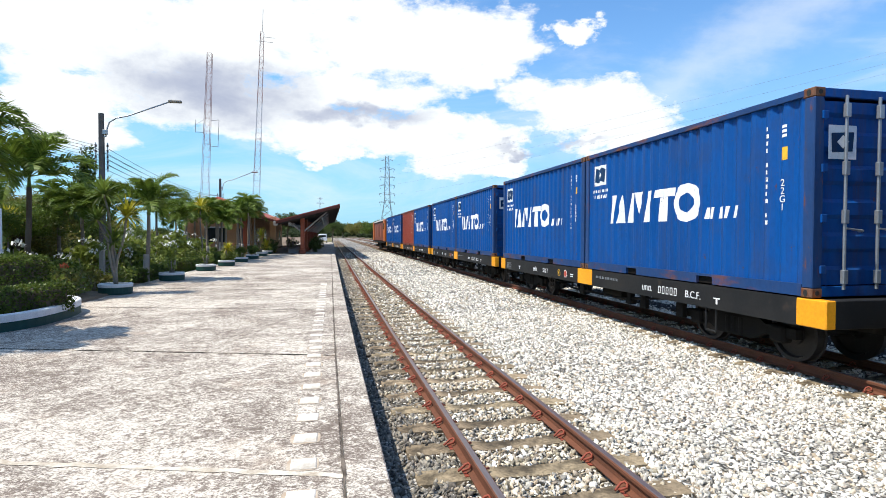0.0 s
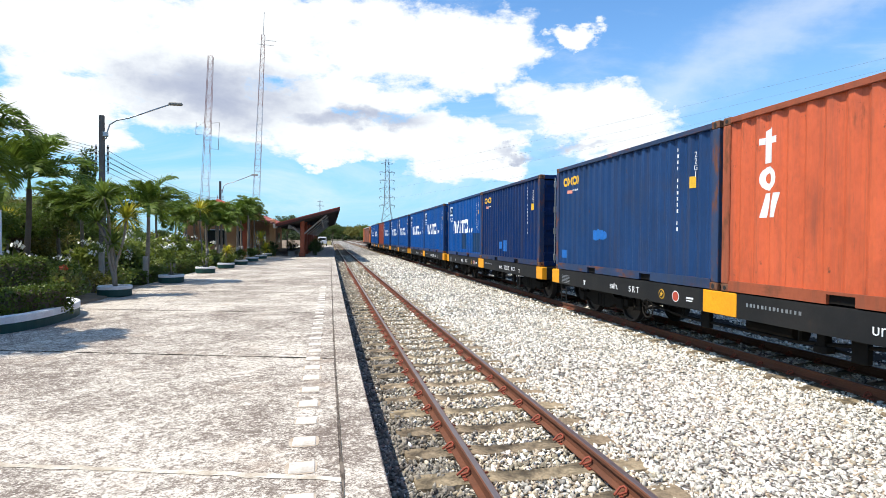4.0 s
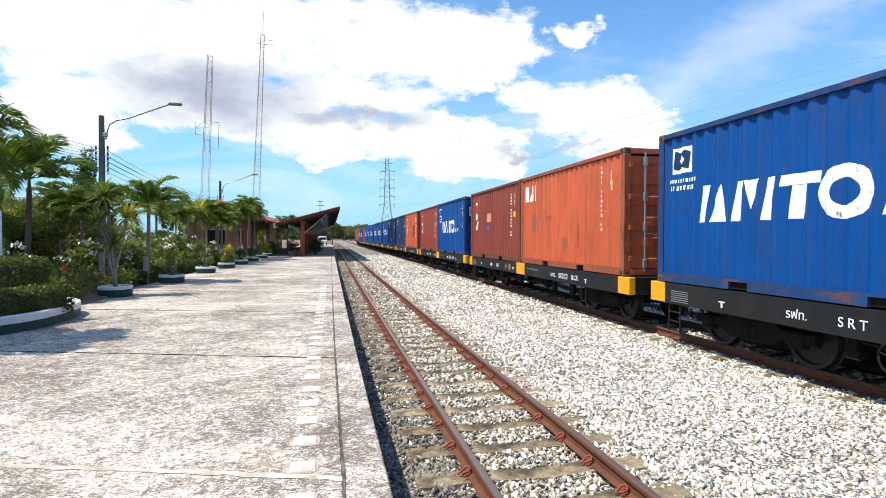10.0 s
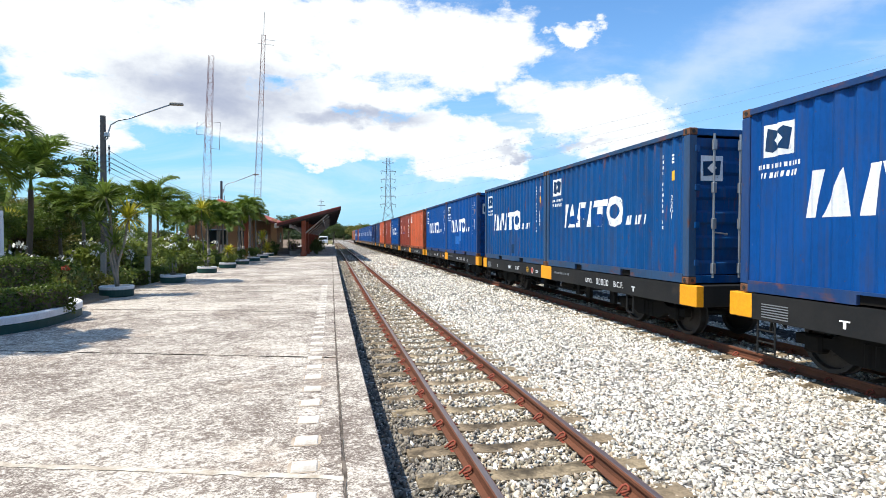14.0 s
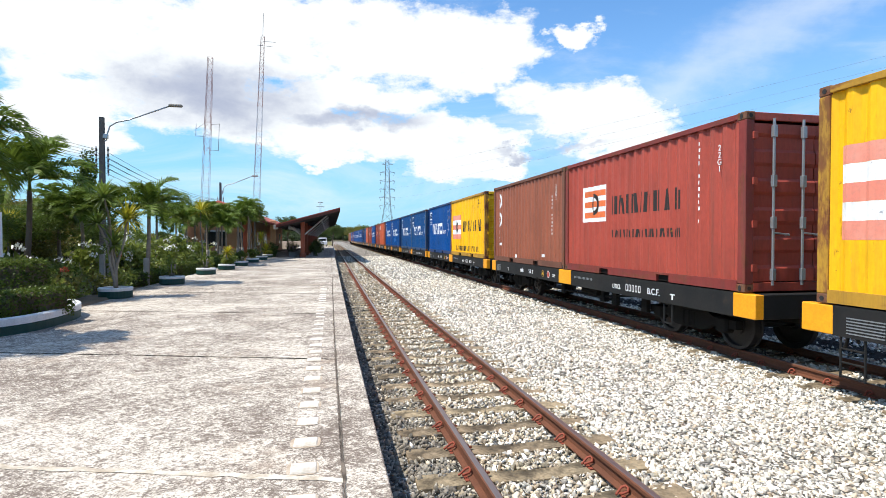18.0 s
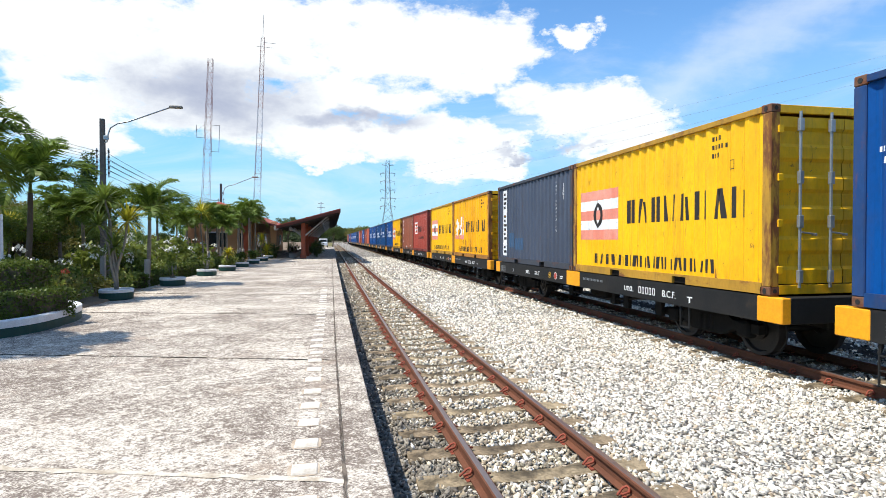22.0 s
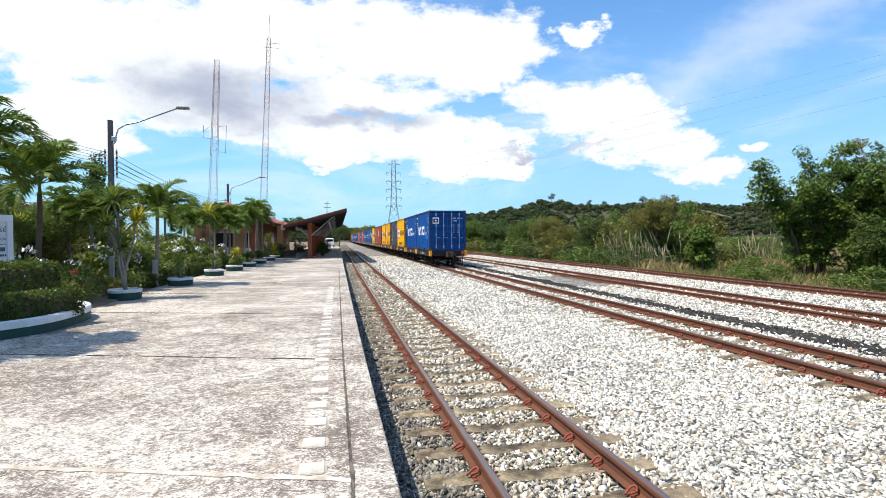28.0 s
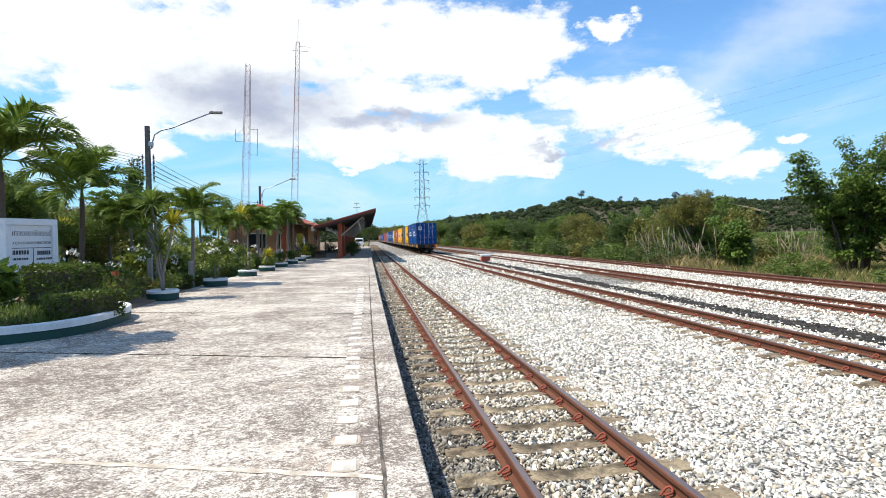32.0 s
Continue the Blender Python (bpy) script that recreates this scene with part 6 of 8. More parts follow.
for i, (x, y, top, ln) in enumerate(((-8.62, 14.6, 3.92, 1.32), (-8.62, 18.0, 3.50, 1.24), (-9.6, 22.5, 2.75, 0.9), (-8.3, 21.3, 2.75, 0.85), (-7.35, 20.6, 2.75, 0.85), (-5.85, 19.6, 2.80, 0.90),
                                     (-7.0, 30.0, 2.65, 0.8), (-6.5, 32.3, 2.95, 0.8), (-6.06, 34.0, 3.15, 0.8), (-5.66, 37.0, 3.2, 0.85), (-5.25, 39.0, 3.75, 0.85), (-5.5, 32.0, 2.5, 0.7), (-5.3, 43.0, 3.4, 0.85), (-5.9, 40.8, 3.3, 0.8), (-6.7, 36.0, 3.0, 0.8), (-7.6, 34.4, 2.9, 0.8), (-7.2, 38.4, 3.1, 0.8), 
                                     (-9.5, 38.0, 3.3, 0.9), (-8.8, 31.0, 3.0, 0.9), (-5.7, 42.2, 3.5, 0.85), (-6.4, 42.8, 3.2, 0.8), (-9.0, 43.5, 3.3, 0.9), (-10.2, 41.0, 3.4, 0.9), (-7.25, 8.5, 4.3, 1.25))):
    build_palm(x, y, top, ln, i + 1, dark=i in (0, 1))


def pot_mesh(r=0.39, h=0.27):
    return lathe([(r - 0.03, 0.0), (r, 0.02), (r, h - 0.085)], 28), lathe([(r + 0.004, h - 0.085), (r + 0.012, h - 0.02), (r - 0.01, h), (r - 0.06, h), (r - 0.07, h - 0.06)], 28)


def build_pot(x, y, r=0.39):
    pot = thing("round_planter", "low round dark green planter with white rim on the platform", "planter", "planters along the platform", at=pose(x, y, PLATFORM + 0.004))
    a, b = pot_mesh(r)
    part("wall", a, M["kerb_green"], pot)
    part("rim", b, M["kerb_white"], pot, "white painted rim")
    part("soil", lathe([(0.01, 0.20), (r - 0.05, 0.20), (r - 0.06, 0.21)], 20), M["soil"], pot, "dry soil")
    return pot


POTS = [(-5.33, 15.42), (-5.10, 19.72), (-5.06, 24.76), (-4.86, 28.43), (-4.75, 32.2), (-4.68, 36.5), (-4.62, 41.0), (-4.70, 45.6)]
for x, y in POTS:
    build_pot(x, y)


def build_spear_plant(x, y, z, stems, label, pale="bark_pale"):
    """Bare stems, each with a rosette of blades."""
    plant = thing("spear_plant", label, "plant", "potted spear plants", at=pose(x, y, z))
    for dx, dy, h, ln, mat, seed in stems:
        pts = [(dx * (i / 8) ** 1.6 + 0.03 * math.sin(i * 1.1 + seed), dy * (i / 8), h * i / 8) for i in range(9)]
        part("stem", tube(pts, [0.042 - 0.0022 * i for i in range(9)], 8), M[pale], plant, "bare grey stem")
        part("leaf_head", spear_head_mesh(seed, 64, ln), M[mat], plant, "rosette of yellow-green blades" if "yellow" in mat else "rosette of green blades", at=pose(*pts[-1]))
    return plant


build_spear_plant(-5.33, 15.42, PLATFORM + 0.2, ((-0.24, 0.0, 2.35, 0.58, "palm_bright", 1), (0.30, 0.05, 1.80, 0.58, "palm_yellow", 2), (-0.05, 0.1, 1.15, 0.5, "palm_bright", 3), (-0.34, -0.1, 1.7, 0.45, "palm_bright", 8)), "tall spear-leaved plant with bare stems in a planter")
build_spear_plant(-4.90, 28.43, PLATFORM + 0.2, ((0.1, 0.0, 0.65, 0.40, "palm_yellow", 4),), "small yellow spear-leaved plant in a planter")
build_spear_plant(-6.35, 30.2, 0.2, ((-0.1, 0.0, 3.0, 0.75, "palm_yellow", 5),), "tall yellow-green spear plant on one bare stem")
build_spear_plant(-4.70, 41.0, PLATFORM + 0.2, ((0.0, 0.0, 1.25, 0.75, "palm_yellow", 6), (0.35, 0.2, 0.5, 0.7, "palm_yellow", 7)), "yellow-green spear plant beside the building")
build_spear_plant(-10.2, 20.2, 0.2, ((0.1, 0.0, 2.0, 0.65, "palm_yellow", 9), (-0.3, 0.1, 1.5, 0.6, "palm_yellow", 10)), "yellow-leaved plant behind the hedge")


BLOSSOM = [crown_mesh("blossom", 870 + i, (0.15, 0.15, 0.11), 16, 0.10, 4, 0.8, 0.2) for i in range(2)]


def build_shrub(name, label, x, y, z, radius, leaves, size, mat, seed, group="", flowers=None, stems=0, category="shrub", clump=0.45, clumps=14):
    s = thing(name, label, category, group, at=pose(x, y, z))
    part("leaves", crown_mesh("leaves", seed, radius, leaves, size, clumps, clump, 0.35), M[mat], s, at=pose(0, 0, radius[2] * 0.95))
    rng = random.Random(seed)
    for i in range(stems):
        a = 2 * math.pi * i / stems + rng.uniform(-0.4, 0.4)
        q = Vector((math.cos(a) * radius[0] * 0.5, math.sin(a) * radius[1] * 0.5, radius[2] * 1.1))
        part("stem", tube([(0.05 * math.cos(a), 0.05 * math.sin(a), -0.05), q * 0.5 + Vector((0, 0, -0.05)), q], [0.035, 0.028, 0.015], 6), M["bark_pale"], s)
    if flowers:
        for i in range(6 if flowers[0] == "flower" else 4):
            a, e = rng.uniform(0, 6.28), math.asin(rng.uniform(0.05, 1.0))
            q = Vector((math.cos(a) * math.cos(e) * radius[0] * 1.1, math.sin(a) * math.cos(e) * radius[1] * 1.1, radius[2] * (1.0 + 1.08 * math.sin(e))))
            part("blossom", BLOSSOM[i % 2], M[flowers[0]], s, "cluster of white blossom" if flowers[0] == "flower" else "small orange-red blossom", at=Matrix.Translation(q) @ Matrix.Scale(1.0 if flowers[0] == "flower" else 0.6, 4))
    return s


for i, (x, y) in enumerate(POTS[1:], 1):
    if i in (3, 6):
        continue
    build_shrub("potted_shrub", "sparse leggy shrub in a planter" if i in (1, 2) else "clipped round green shrub in a planter", x, y, PLATFORM + 0.2, (0.30, 0.30, 0.42) if i in (1, 2) else (0.40, 0.40, 0.36), 260 if i in (1, 2) else 800, 0.09, "shrub" if i in (1, 2) else "hedge", 30 + i, "potted shrubs", stems=4 if i in (1, 2) else 0)
build_shrub("potted_shrub", "leafy young bush in a planter", -4.88, 28.5, PLATFORM + 0.2, (0.42, 0.42, 0.30), 500, 0.10, "shrub", 48, "potted shrubs")

FR = [(-7.2, 22.3, 1.15), (-7.6, 24.8, 1.25), (-6.9, 27.3, 1.2), (-7.3, 30.0, 1.2), (-7.9, 20.2, 1.0), (-7.0, 33.0, 1.1), (-8.6, 16.6, 1.0), (-8.0, 26.2, 1.35)]
for i, (x, y, r) in enumerate(FR):
    build_shrub("frangipani", "frangipani bush with white blossom and thick grey stems", x, y, 0.2, (r * 0.75, r * 0.75, r * 0.72), 560, 0.20, "shrub", 60 + i, "flowering bushes", ("flower", 84), 5, clump=0.36)
for i in range(26):
    rng = random.Random(100 + i)
    y = 14.6 + i * 1.22
    build_shrub("garden_shrub", "loose green garden shrub behind the platform", -6.45 - rng.uniform(0.0, 1.2) - (0.5 if i < 4 else 0), y, 0.19, (rng.uniform(0.5, 0.75), rng.uniform(0.5, 0.75), rng.uniform(0.30, 0.52)), 620, 0.095, ("shrub", "bush_dry", "hedge", "shrub")[i % 4], 200 + i, "garden shrubs",
                ("flower_red", 14) if i % 5 == 1 else None, 2)
for i in range(30):
    rng = random.Random(300 + i)
    build_shrub("garden_shrub", "tall leafy shrub at the back of the garden", rng.uniform(-15.0, -9.2), 14.0 + i * 1.05, 0.16, (rng.uniform(0.9, 1.5), rng.uniform(0.9, 1.5), rng.uniform(0.55, 1.0)), 1100, 0.15, ("shrub", "bush_dry", "bush", "bush_deep")[i % 4], 320 + i, "garden shrubs", None, 2)


def build_hedge(x, y, turn, half_x, half_y, height, seed, z, label):
    """A clipped hedge: a dark twiggy core with a skin of small leaves."""
    h = thing("clipped_hedge", label, "hedge", "clipped hedges", at=pose(x, y, z, 0, 0, turn))
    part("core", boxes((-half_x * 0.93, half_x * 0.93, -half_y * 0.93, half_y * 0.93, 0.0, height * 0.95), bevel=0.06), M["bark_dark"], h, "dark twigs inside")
    part("leaves", box_leaves("leaves", seed, half_x, half_y, height, 1700, 0.055, 0.020), M["hedge"], h)


build_hedge(-6.28, 12.5, -6, 0.60, 0.40, 0.92, 1, 0.40, "tall dark clipped hedge in front of the station sign")
build_hedge(-5.06, 10.74, -28, 0.26, 0.58, 0.45, 2, 0.42, "low clipped box hedge in the raised bed")
build_hedge(-6.15, 26.5, 0, 0.35, 2.3, 0.52, 3, 0.2, "long low hedge along the platform")
build_hedge(-5.95, 32.0, 0, 0.32, 2.3, 0.55, 4, 0.2, "long low hedge along the platform")
build_hedge(-6.1, 20.9, 0, 0.30, 1.6, 0.42, 5, 0.2, "loose low hedge along the platform")


def build_bed():
    """The raised bed: a kerb round a rounded plot of grass and soil."""
    bed = thing("raised_bed", "kerbed flower bed, dark green with a white top, beside the platform", "flower bed")
    cx, cy, rx, ry, n, N = -6.78, 11.0, 2.14, 1.98, 2.7, 64
    pts = []
    for i in range(N):
        a = 2 * math.pi * i / N
        c, s = math.cos(a), math.sin(a)
        pts.append((cx + rx * math.copysign(abs(c) ** (2 / n), c), cy + ry * math.copysign(abs(s) ** (2 / n), s)))

    def wall(z0, z1, out):
        v, f = [], []
        for k, (x, y) in enumerate(pts):
            d = Vector((x - cx, y - cy)).normalized()
            for off, z in ((out, z0), (out, z1 - 0.015), (out - 0.015, z1), (-0.13, z1), (-0.13, z0)):
                v.append((x + d.x * off, y + d.y * off, z))
        for k in range(N):
            for j in range(4):
                a, b = 5 * k + j, 5 * ((k + 1) % N) + j
                f.append((a, b, b + 1, a + 1))
        return mesh_of("kerb", v, f)
    part("kerb", wall(0.2, 0.40, 0.0), M["kerb_green"], bed, "dark green kerb")
    part("kerb_cap", wall(0.40, 0.52, 0.008), M["kerb_white"], bed, "chalky white kerb top")
    part("soil", mesh_of("soil", [(cx + (x - cx) * 0.97, cy + (y - cy) * 0.97, 0.43) for x, y in pts], [tuple(range(N))]), M["soil_dark"], bed)
    rng = np.random.default_rng(8)
    m = 5200
    a, q = rng.uniform(0, 2 * np.pi, m), np.sqrt(rng.uniform(0, 1, m))
    p = np.stack([cx + q * rx * 0.93 * np.cos(a), cy + q * ry * 0.93 * np.sin(a), 0.44 + 0.05 * rng.random(m)], 1)
    g = many("grass", [(0, 0, 0), (0.5, 0.10, 0.45), (0.7, 0, 1.0), (0.5, -0.10, 0.45)], LEAF_F, p, spun(m, rng, False), 0.11 * rng.uniform(0.5, 1.3, m))
    tagged(part("grass", g, M["hedge"], bed, "low dark green ground cover"), kind="stuff")
    part("bed_fill", boxes((-9.5, -5.35, 12.6, 15.8, 0.15, 0.30), bevel=0.05), M["soil"], bed)


build_bed()
for i, (x, y, r) in enumerate(((-5.75, 13.0, 0.42), (-5.95, 13.9, 0.5), (-6.2, 14.7, 0.55), (-6.15, 16.4, 0.5), (-6.0, 17.6, 0.5))):
    build_shrub("garden_shrub", "leafy shrub with loose shoots beside the raised bed", x, y, 0.19, (r, r, r * 0.85), 520, 0.10, ("shrub", "bush_dry")[i % 2], 840 + i, "garden shrubs", ("flower_red", 10) if i == 1 else None, 3)
build_shrub("garden_shrub", "glossy broad-leaved plant in the raised bed", -7.75, 12.6, 0.30, (0.45, 0.45, 0.55), 300, 0.24, "tree_leaf", 91, "garden shrubs", None, 3)
build_shrub("garden_shrub", "small yellow-flowered plant beside the sign", -7.2, 13.9, 0.28, (0.25, 0.25, 0.25), 240, 0.10, "palm_yellow", 92, "garden shrubs")


def build_sign():
    """The station's name board: a white frame on two posts, with dark letters."""
    a, b = Vector((-8.16, 13.75, 0)), Vector((-7.70, 15.00, 0))
    along = (b - a).normalized()
    turn = math.degrees(math.atan2(along.y, along.x))
    s = thing("station_sign", "white concrete station name board with dark letters, in the raised bed", "sign", at=pose((a.x + b.x) / 2, (a.y + b.y) / 2, 0.22, 0, 0, turn))
    w = (b - a).length / 2
    part("board", boxes((-w + 0.06, w - 0.06, -0.03, 0.05, 0.80, 2.10), bevel=0.004), M["sign_white"], s)
    part("frame", boxes((-w, w, -0.09, 0.10, 2.02, 2.18), bevel=0.012), M["sign_white"], s)
    part("post", boxes((-w - 0.002, -w + 0.15, -0.09, 0.10, 0.0, 2.018), bevel=0.012), M["sign_white"], s)
    part("post", boxes((w - 0.15, w + 0.002, -0.09, 0.10, 0.0, 2.018), bevel=0.012), M["sign_white"], s)
    up = Matrix.Rotation(math.pi / 2, 4, "X")
    for words, x, z, size in (("ชุมทางเขาชีจรรย์", -0.05, 1.83, 0.180), ("KAO CHI CHAN JUNCTION", -0.05, 1.60, 0.094), ("บ้านฉาง", -0.27, 1.02, 0.15)):
        part("lettering", text_mesh(words, size), M["sign_text"], s, "dark painted letters", at=Matrix.Translation((x, -0.032, z)) @ up)
    for x0, x1, z0, z1 in ((-0.56, 0.56, 1.475, 1.49), (0.03, 0.045, 1.10, 1.475), (0.0, 0.56, 1.06, 1.075)):
        part("line", boxes((x0, x1, -0.036, -0.028, z0, z1)), M["sign_text"], s, "thin dark rule")
    for x0, x1, z, h in ((-0.52, -0.06, 1.33, 0.10), (-0.50, -0.08, 1.20, 0.05), (0.14, 0.50, 1.31, 0.10), (0.12, 0.54, 1.19, 0.05), (-0.50, -0.12, 0.86, 0.06)):
        n = 7
        for i in range(n):
            part("lettering_bar", boxes((x0 + (x1 - x0) * i / n, x0 + (x1 - x0) * (i + 0.7) / n, -0.036, -0.028, z, z + h)), M["sign_text"], s, "small dark lettering bar")


build_sign()

for i, (x, y, h) in enumerate(((-9.6, 19.6, 1.15), (-9.35, 19.9, 1.05), (-8.6, 21.0, 1.15), (-7.05, 19.3, 1.1), (-8.9, 38.4, 1.1), (-7.3, 31.8, 1.1), (-7.0, 34.6, 1.1), (-6.8, 37.6, 1.1), (-9.0, 25.0, 1.15), (-9.0, 29.0, 1.15))):
    post = thing("fence_post", "short weathered grey concrete post in the garden", "post", "garden posts", at=pose(x, y, 0.17))
    part("shaft", boxes((-0.07, 0.07, -0.07, 0.07, 0, h), bevel=0.015), M["post"], post)

wall = thing("low_wall", "low grey concrete wall behind the garden", "wall", kind="structure")
part("course", boxes((-9.62, -9.5, 20.5, 46.0, 0.1, 0.62), bevel=0.02), M["post"], wall)


def build_lamp_post(x, y, top, reach, rise):
    p = thing("street_lamp", "dark concrete pole with a curved lamp arm and wire insulators", "street lamp", "lamp poles", at=pose(x, y, 0.12))
    h = top - 0.12
    bm = bmesh.new()
    bmesh.ops.create_cone(bm, cap_ends=True, segments=4, radius1=0.165, radius2=0.12, depth=h, matrix=Matrix.Translation((0, 0, h / 2)) @ Matrix.Rotation(math.pi / 4, 4, "Z"))
    part("pole", bm, M["post_dark"], p)
    b = h - 0.72
    arm = part("arm", tube([(0.10, -0.06, b - 0.35), (0.20, -0.06, b - 0.3), (0.24, -0.06, b), (0.34, -0.06, b + 0.32), (0.62, -0.06, b + 0.52), (1.1, -0.06, b + 0.64), (reach - 0.35, -0.06, b + 0.64 + rise)], 0.032, 8), M["galvanised"], p, "galvanised bent arm")
    part("lamp_head", boxes((reach - 0.42, reach + 0.15, -0.17, 0.05, b + 0.60 + rise, b + 0.72 + rise), bevel=0.035), M["post"], arm, "grey lamp head")
    part("bracket", boxes((0.08, 0.26, -0.14, 0.02, b - 0.22, b - 0.02), bevel=0.01), M["galvanised"], p)
    for sx in (-1, 1):
        for i in range(5):
            part("insulator", lathe([(0.02, 0.0), (0.055, 0.02), (0.03, 0.06), (0.055, 0.10), (0.02, 0.12)], 10), M["porcelain"], p, "brown porcelain insulator", at=pose(sx * 0.24, 0, h - 1.5 - 0.24 * i))
        part("rack", boxes((sx * 0.24 - 0.02, sx * 0.24 + 0.02, -0.02, 0.02, h - 2.6, h - 1.3)), M["galvanised"], p)


build_lamp_post(-9.82, 27.0, 7.17, 3.2, 0.72)
build_lamp_post(-9.75 + 0.2, 53.0, 6.89, 3.15, 0.72)


def wire(a, b, sag, r=0.010, name="overhead_wire", label="thin black overhead wire", group="overhead wires", mat="wire"):
    a, b = Vector(a), Vector(b)
    pts = [a.lerp(b, i / 14) - Vector((0, 0, sag * 4 * (i / 14) * (1 - i / 14))) for i in range(15)]
    tagged(part(name, tube(pts, r, 5), M[mat]), label, "wire", group)


for sx in (-0.24, 0.24):
    for i in range(4):
        z = 5.62 - 0.24 * i
        wire((-9.82 + sx, 27.0, z), (-9.6 + sx, 53.0, z - 0.28), 0.5)
        wire((-13.5 + sx, -4.0, z + 1.1), (-9.82 + sx, 27.0, z), 0.5, 0.007)
for i in range(6):
    wire((-9.6, 53.0, 5.4 - 0.24 * i), (-30.0, 62.0, 5.6 - 0.2 * i), 0.5)

# the dark narrow conifer beside the pole
conifer = thing("column_tree", "tall narrow dark green conifer behind the palms", "tree", at=pose(-13.6, 35.0, 0.15))
part("trunk", trunk_mesh(2.5, 0.13, 0.08, 3, 0.02, False)[0], M["bark_dark"], conifer)
part("crown", crown_mesh("crown", 55, (0.62, 0.62, 3.1), 3200, 0.16, 40, 0.34, 0.2), M["bush_deep"], conifer, at=pose(0, 0, 4.25))


# ---------------------------------------------------------------- the station
def build_station():
    st = thing("platform_canopy", "platform canopy with a red-edged roof that rises towards the tracks", "canopy")
    y0, y1 = 44.0, 92.0
    xa, za, xb, zb = -3.92, 2.78, 0.96, 4.13
    off = lambda y: bend(y) - bend(44.0)

    def sheet(dz0, dz1, ya, yb, xs=(xa, xb)):
        v, f = [], []
        za2, zb2 = (za + (x - xa) * (zb - za) / (xb - xa) for x in xs)
        for y in (ya, yb):
            v += [(xs[0] + off(y), y, za2 + dz0), (xs[1] + off(y), y, zb2 + dz0), (xs[1] + off(y), y, zb2 + dz1), (xs[0] + off(y), y, za2 + dz1)]
        f = [(0, 1, 2, 3), (7, 6, 5, 4), (0, 4, 5, 1), (1, 5, 6, 2), (2, 6, 7, 3), (3, 7, 4, 0)]
        return mesh_of("sheet", v, f)
    part("roof", sheet(0.0, 0.07, y0 + 0.04, y1), M["roof_tile"], st, "red roof")
    part("soffit", sheet(-0.06, -0.006, y0 + 0.05, y1), M["soffit"], st, "grey-brown underside")
    part("fascia", sheet(-0.16, 0.03, y0, y0 + 0.04), M["fascia"], st, "brown-red edge board")
    part("ridge_trim", sheet(0.032, 0.11, y0 - 0.02, y0 + 0.10), M["roof_tile"], st, "red edge tiles")
    part("eave_board", sheet(-0.18, 0.08, y0, y1, (xb - 0.02, xb + 0.03)), M["fascia"], st, "brown-red eave board")
    for i in range(13):
        y = y0 + 0.6 + i * 3.8
        part("rafter", sheet(-0.26, -0.062, y, y + 0.10, (xa + 0.05, xb - 0.1)), M["soffit"], st)
    for i in range(8):
        x = xa + 0.4 + i * 0.6
        part("purlin", sheet(-0.12, -0.064, y0 + 0.1, y1, (x, x + 0.06)), M["soffit"], st)
    for i in range(8):
        y = 45.6 + 6.0 * i
        cx = -1.98 + off(y)
        zt = za + (-1.98 - xa) * (zb - za) / (xb - xa) - 0.1
        part("column", boxes((cx - 0.16, cx + 0.16, y - 0.16, y + 0.16, PLATFORM, zt), bevel=0.02), M["column"], st, "rust-red square column")
        part("column_foot", boxes((cx - 0.24, cx + 0.24, y - 0.24, y + 0.24, PLATFORM, PLATFORM + 0.35), bevel=0.03), M["column"], st)
        part("brace", rods(((cx + 0.15, y, 2.1), (xb - 0.9 + off(y), y, zb - 0.38), 0.06), n=6), M["pale_steel"], st, "pale slanting brace")
        part("brace", rods(((cx - 0.15, y, 2.1), (xa + 0.75 + off(y), y, za + 0.12), 0.06), n=6), M["pale_steel"], st, "pale slanting brace")
    for x, z in ((-0.45, 3.2), (-3.0, 2.62)):
        part("rail_beam", boxes((x - 0.05, x + 0.05, y0 + 1.0, y1 - 0.5, z - 0.1, z + 0.1)), M["pale_steel"], st, "pale long beam")

    hs = thing("station_building", "tan plastered station building with red hipped roof", "building")
    part("wall", boxes((-11.5, -11.3, 48.0, 84.0, 0.2, 3.2)), M["wall_tan"], hs)
    part("wall", boxes((-6.75, -6.55, 52.0, 84.0, 0.2, 3.4)), M["wall_tan"], hs)
    part("wall", boxes((-11.3, -6.76, 51.8, 52.0, 0.2, 3.2)), M["wall_tan"], hs, "tan gable wall")
    part("corner_pillar", boxes((-4.75, -4.25, 47.9, 48.4, 0.2, 3.3), bevel=0.03), M["wall_tan"], hs, "tan pillar")
    part("corner_pillar", boxes((-6.9, -6.45, 47.9, 48.4, 0.2, 3.4), bevel=0.03), M["column"], hs, "rust-red pillar")
    part("door", boxes((-8.0, -7.0, 51.76, 51.80, 0.25, 2.35), bevel=0.01), M["dark_glass"], hs, "dark doorway glass")
    part("window", boxes((-10.6, -8.8, 51.76, 51.80, 1.1, 2.4), bevel=0.01), M["dark_glass"], hs, "dark window")
    part("window_frame", boxes((-10.7, -8.7, 51.74, 51.77, 2.4, 2.5)), M["kerb_white"], hs)
    for i in range(5):
        part("window", boxes((-6.56, -6.53, 54.0 + 6 * i, 56.4 + 6 * i, 1.1, 2.4)), M["dark_glass"], hs, "dark window")

    def roof(name, pts, faces, mat):
        part(name, mesh_of(name, pts, faces), M[mat], hs)
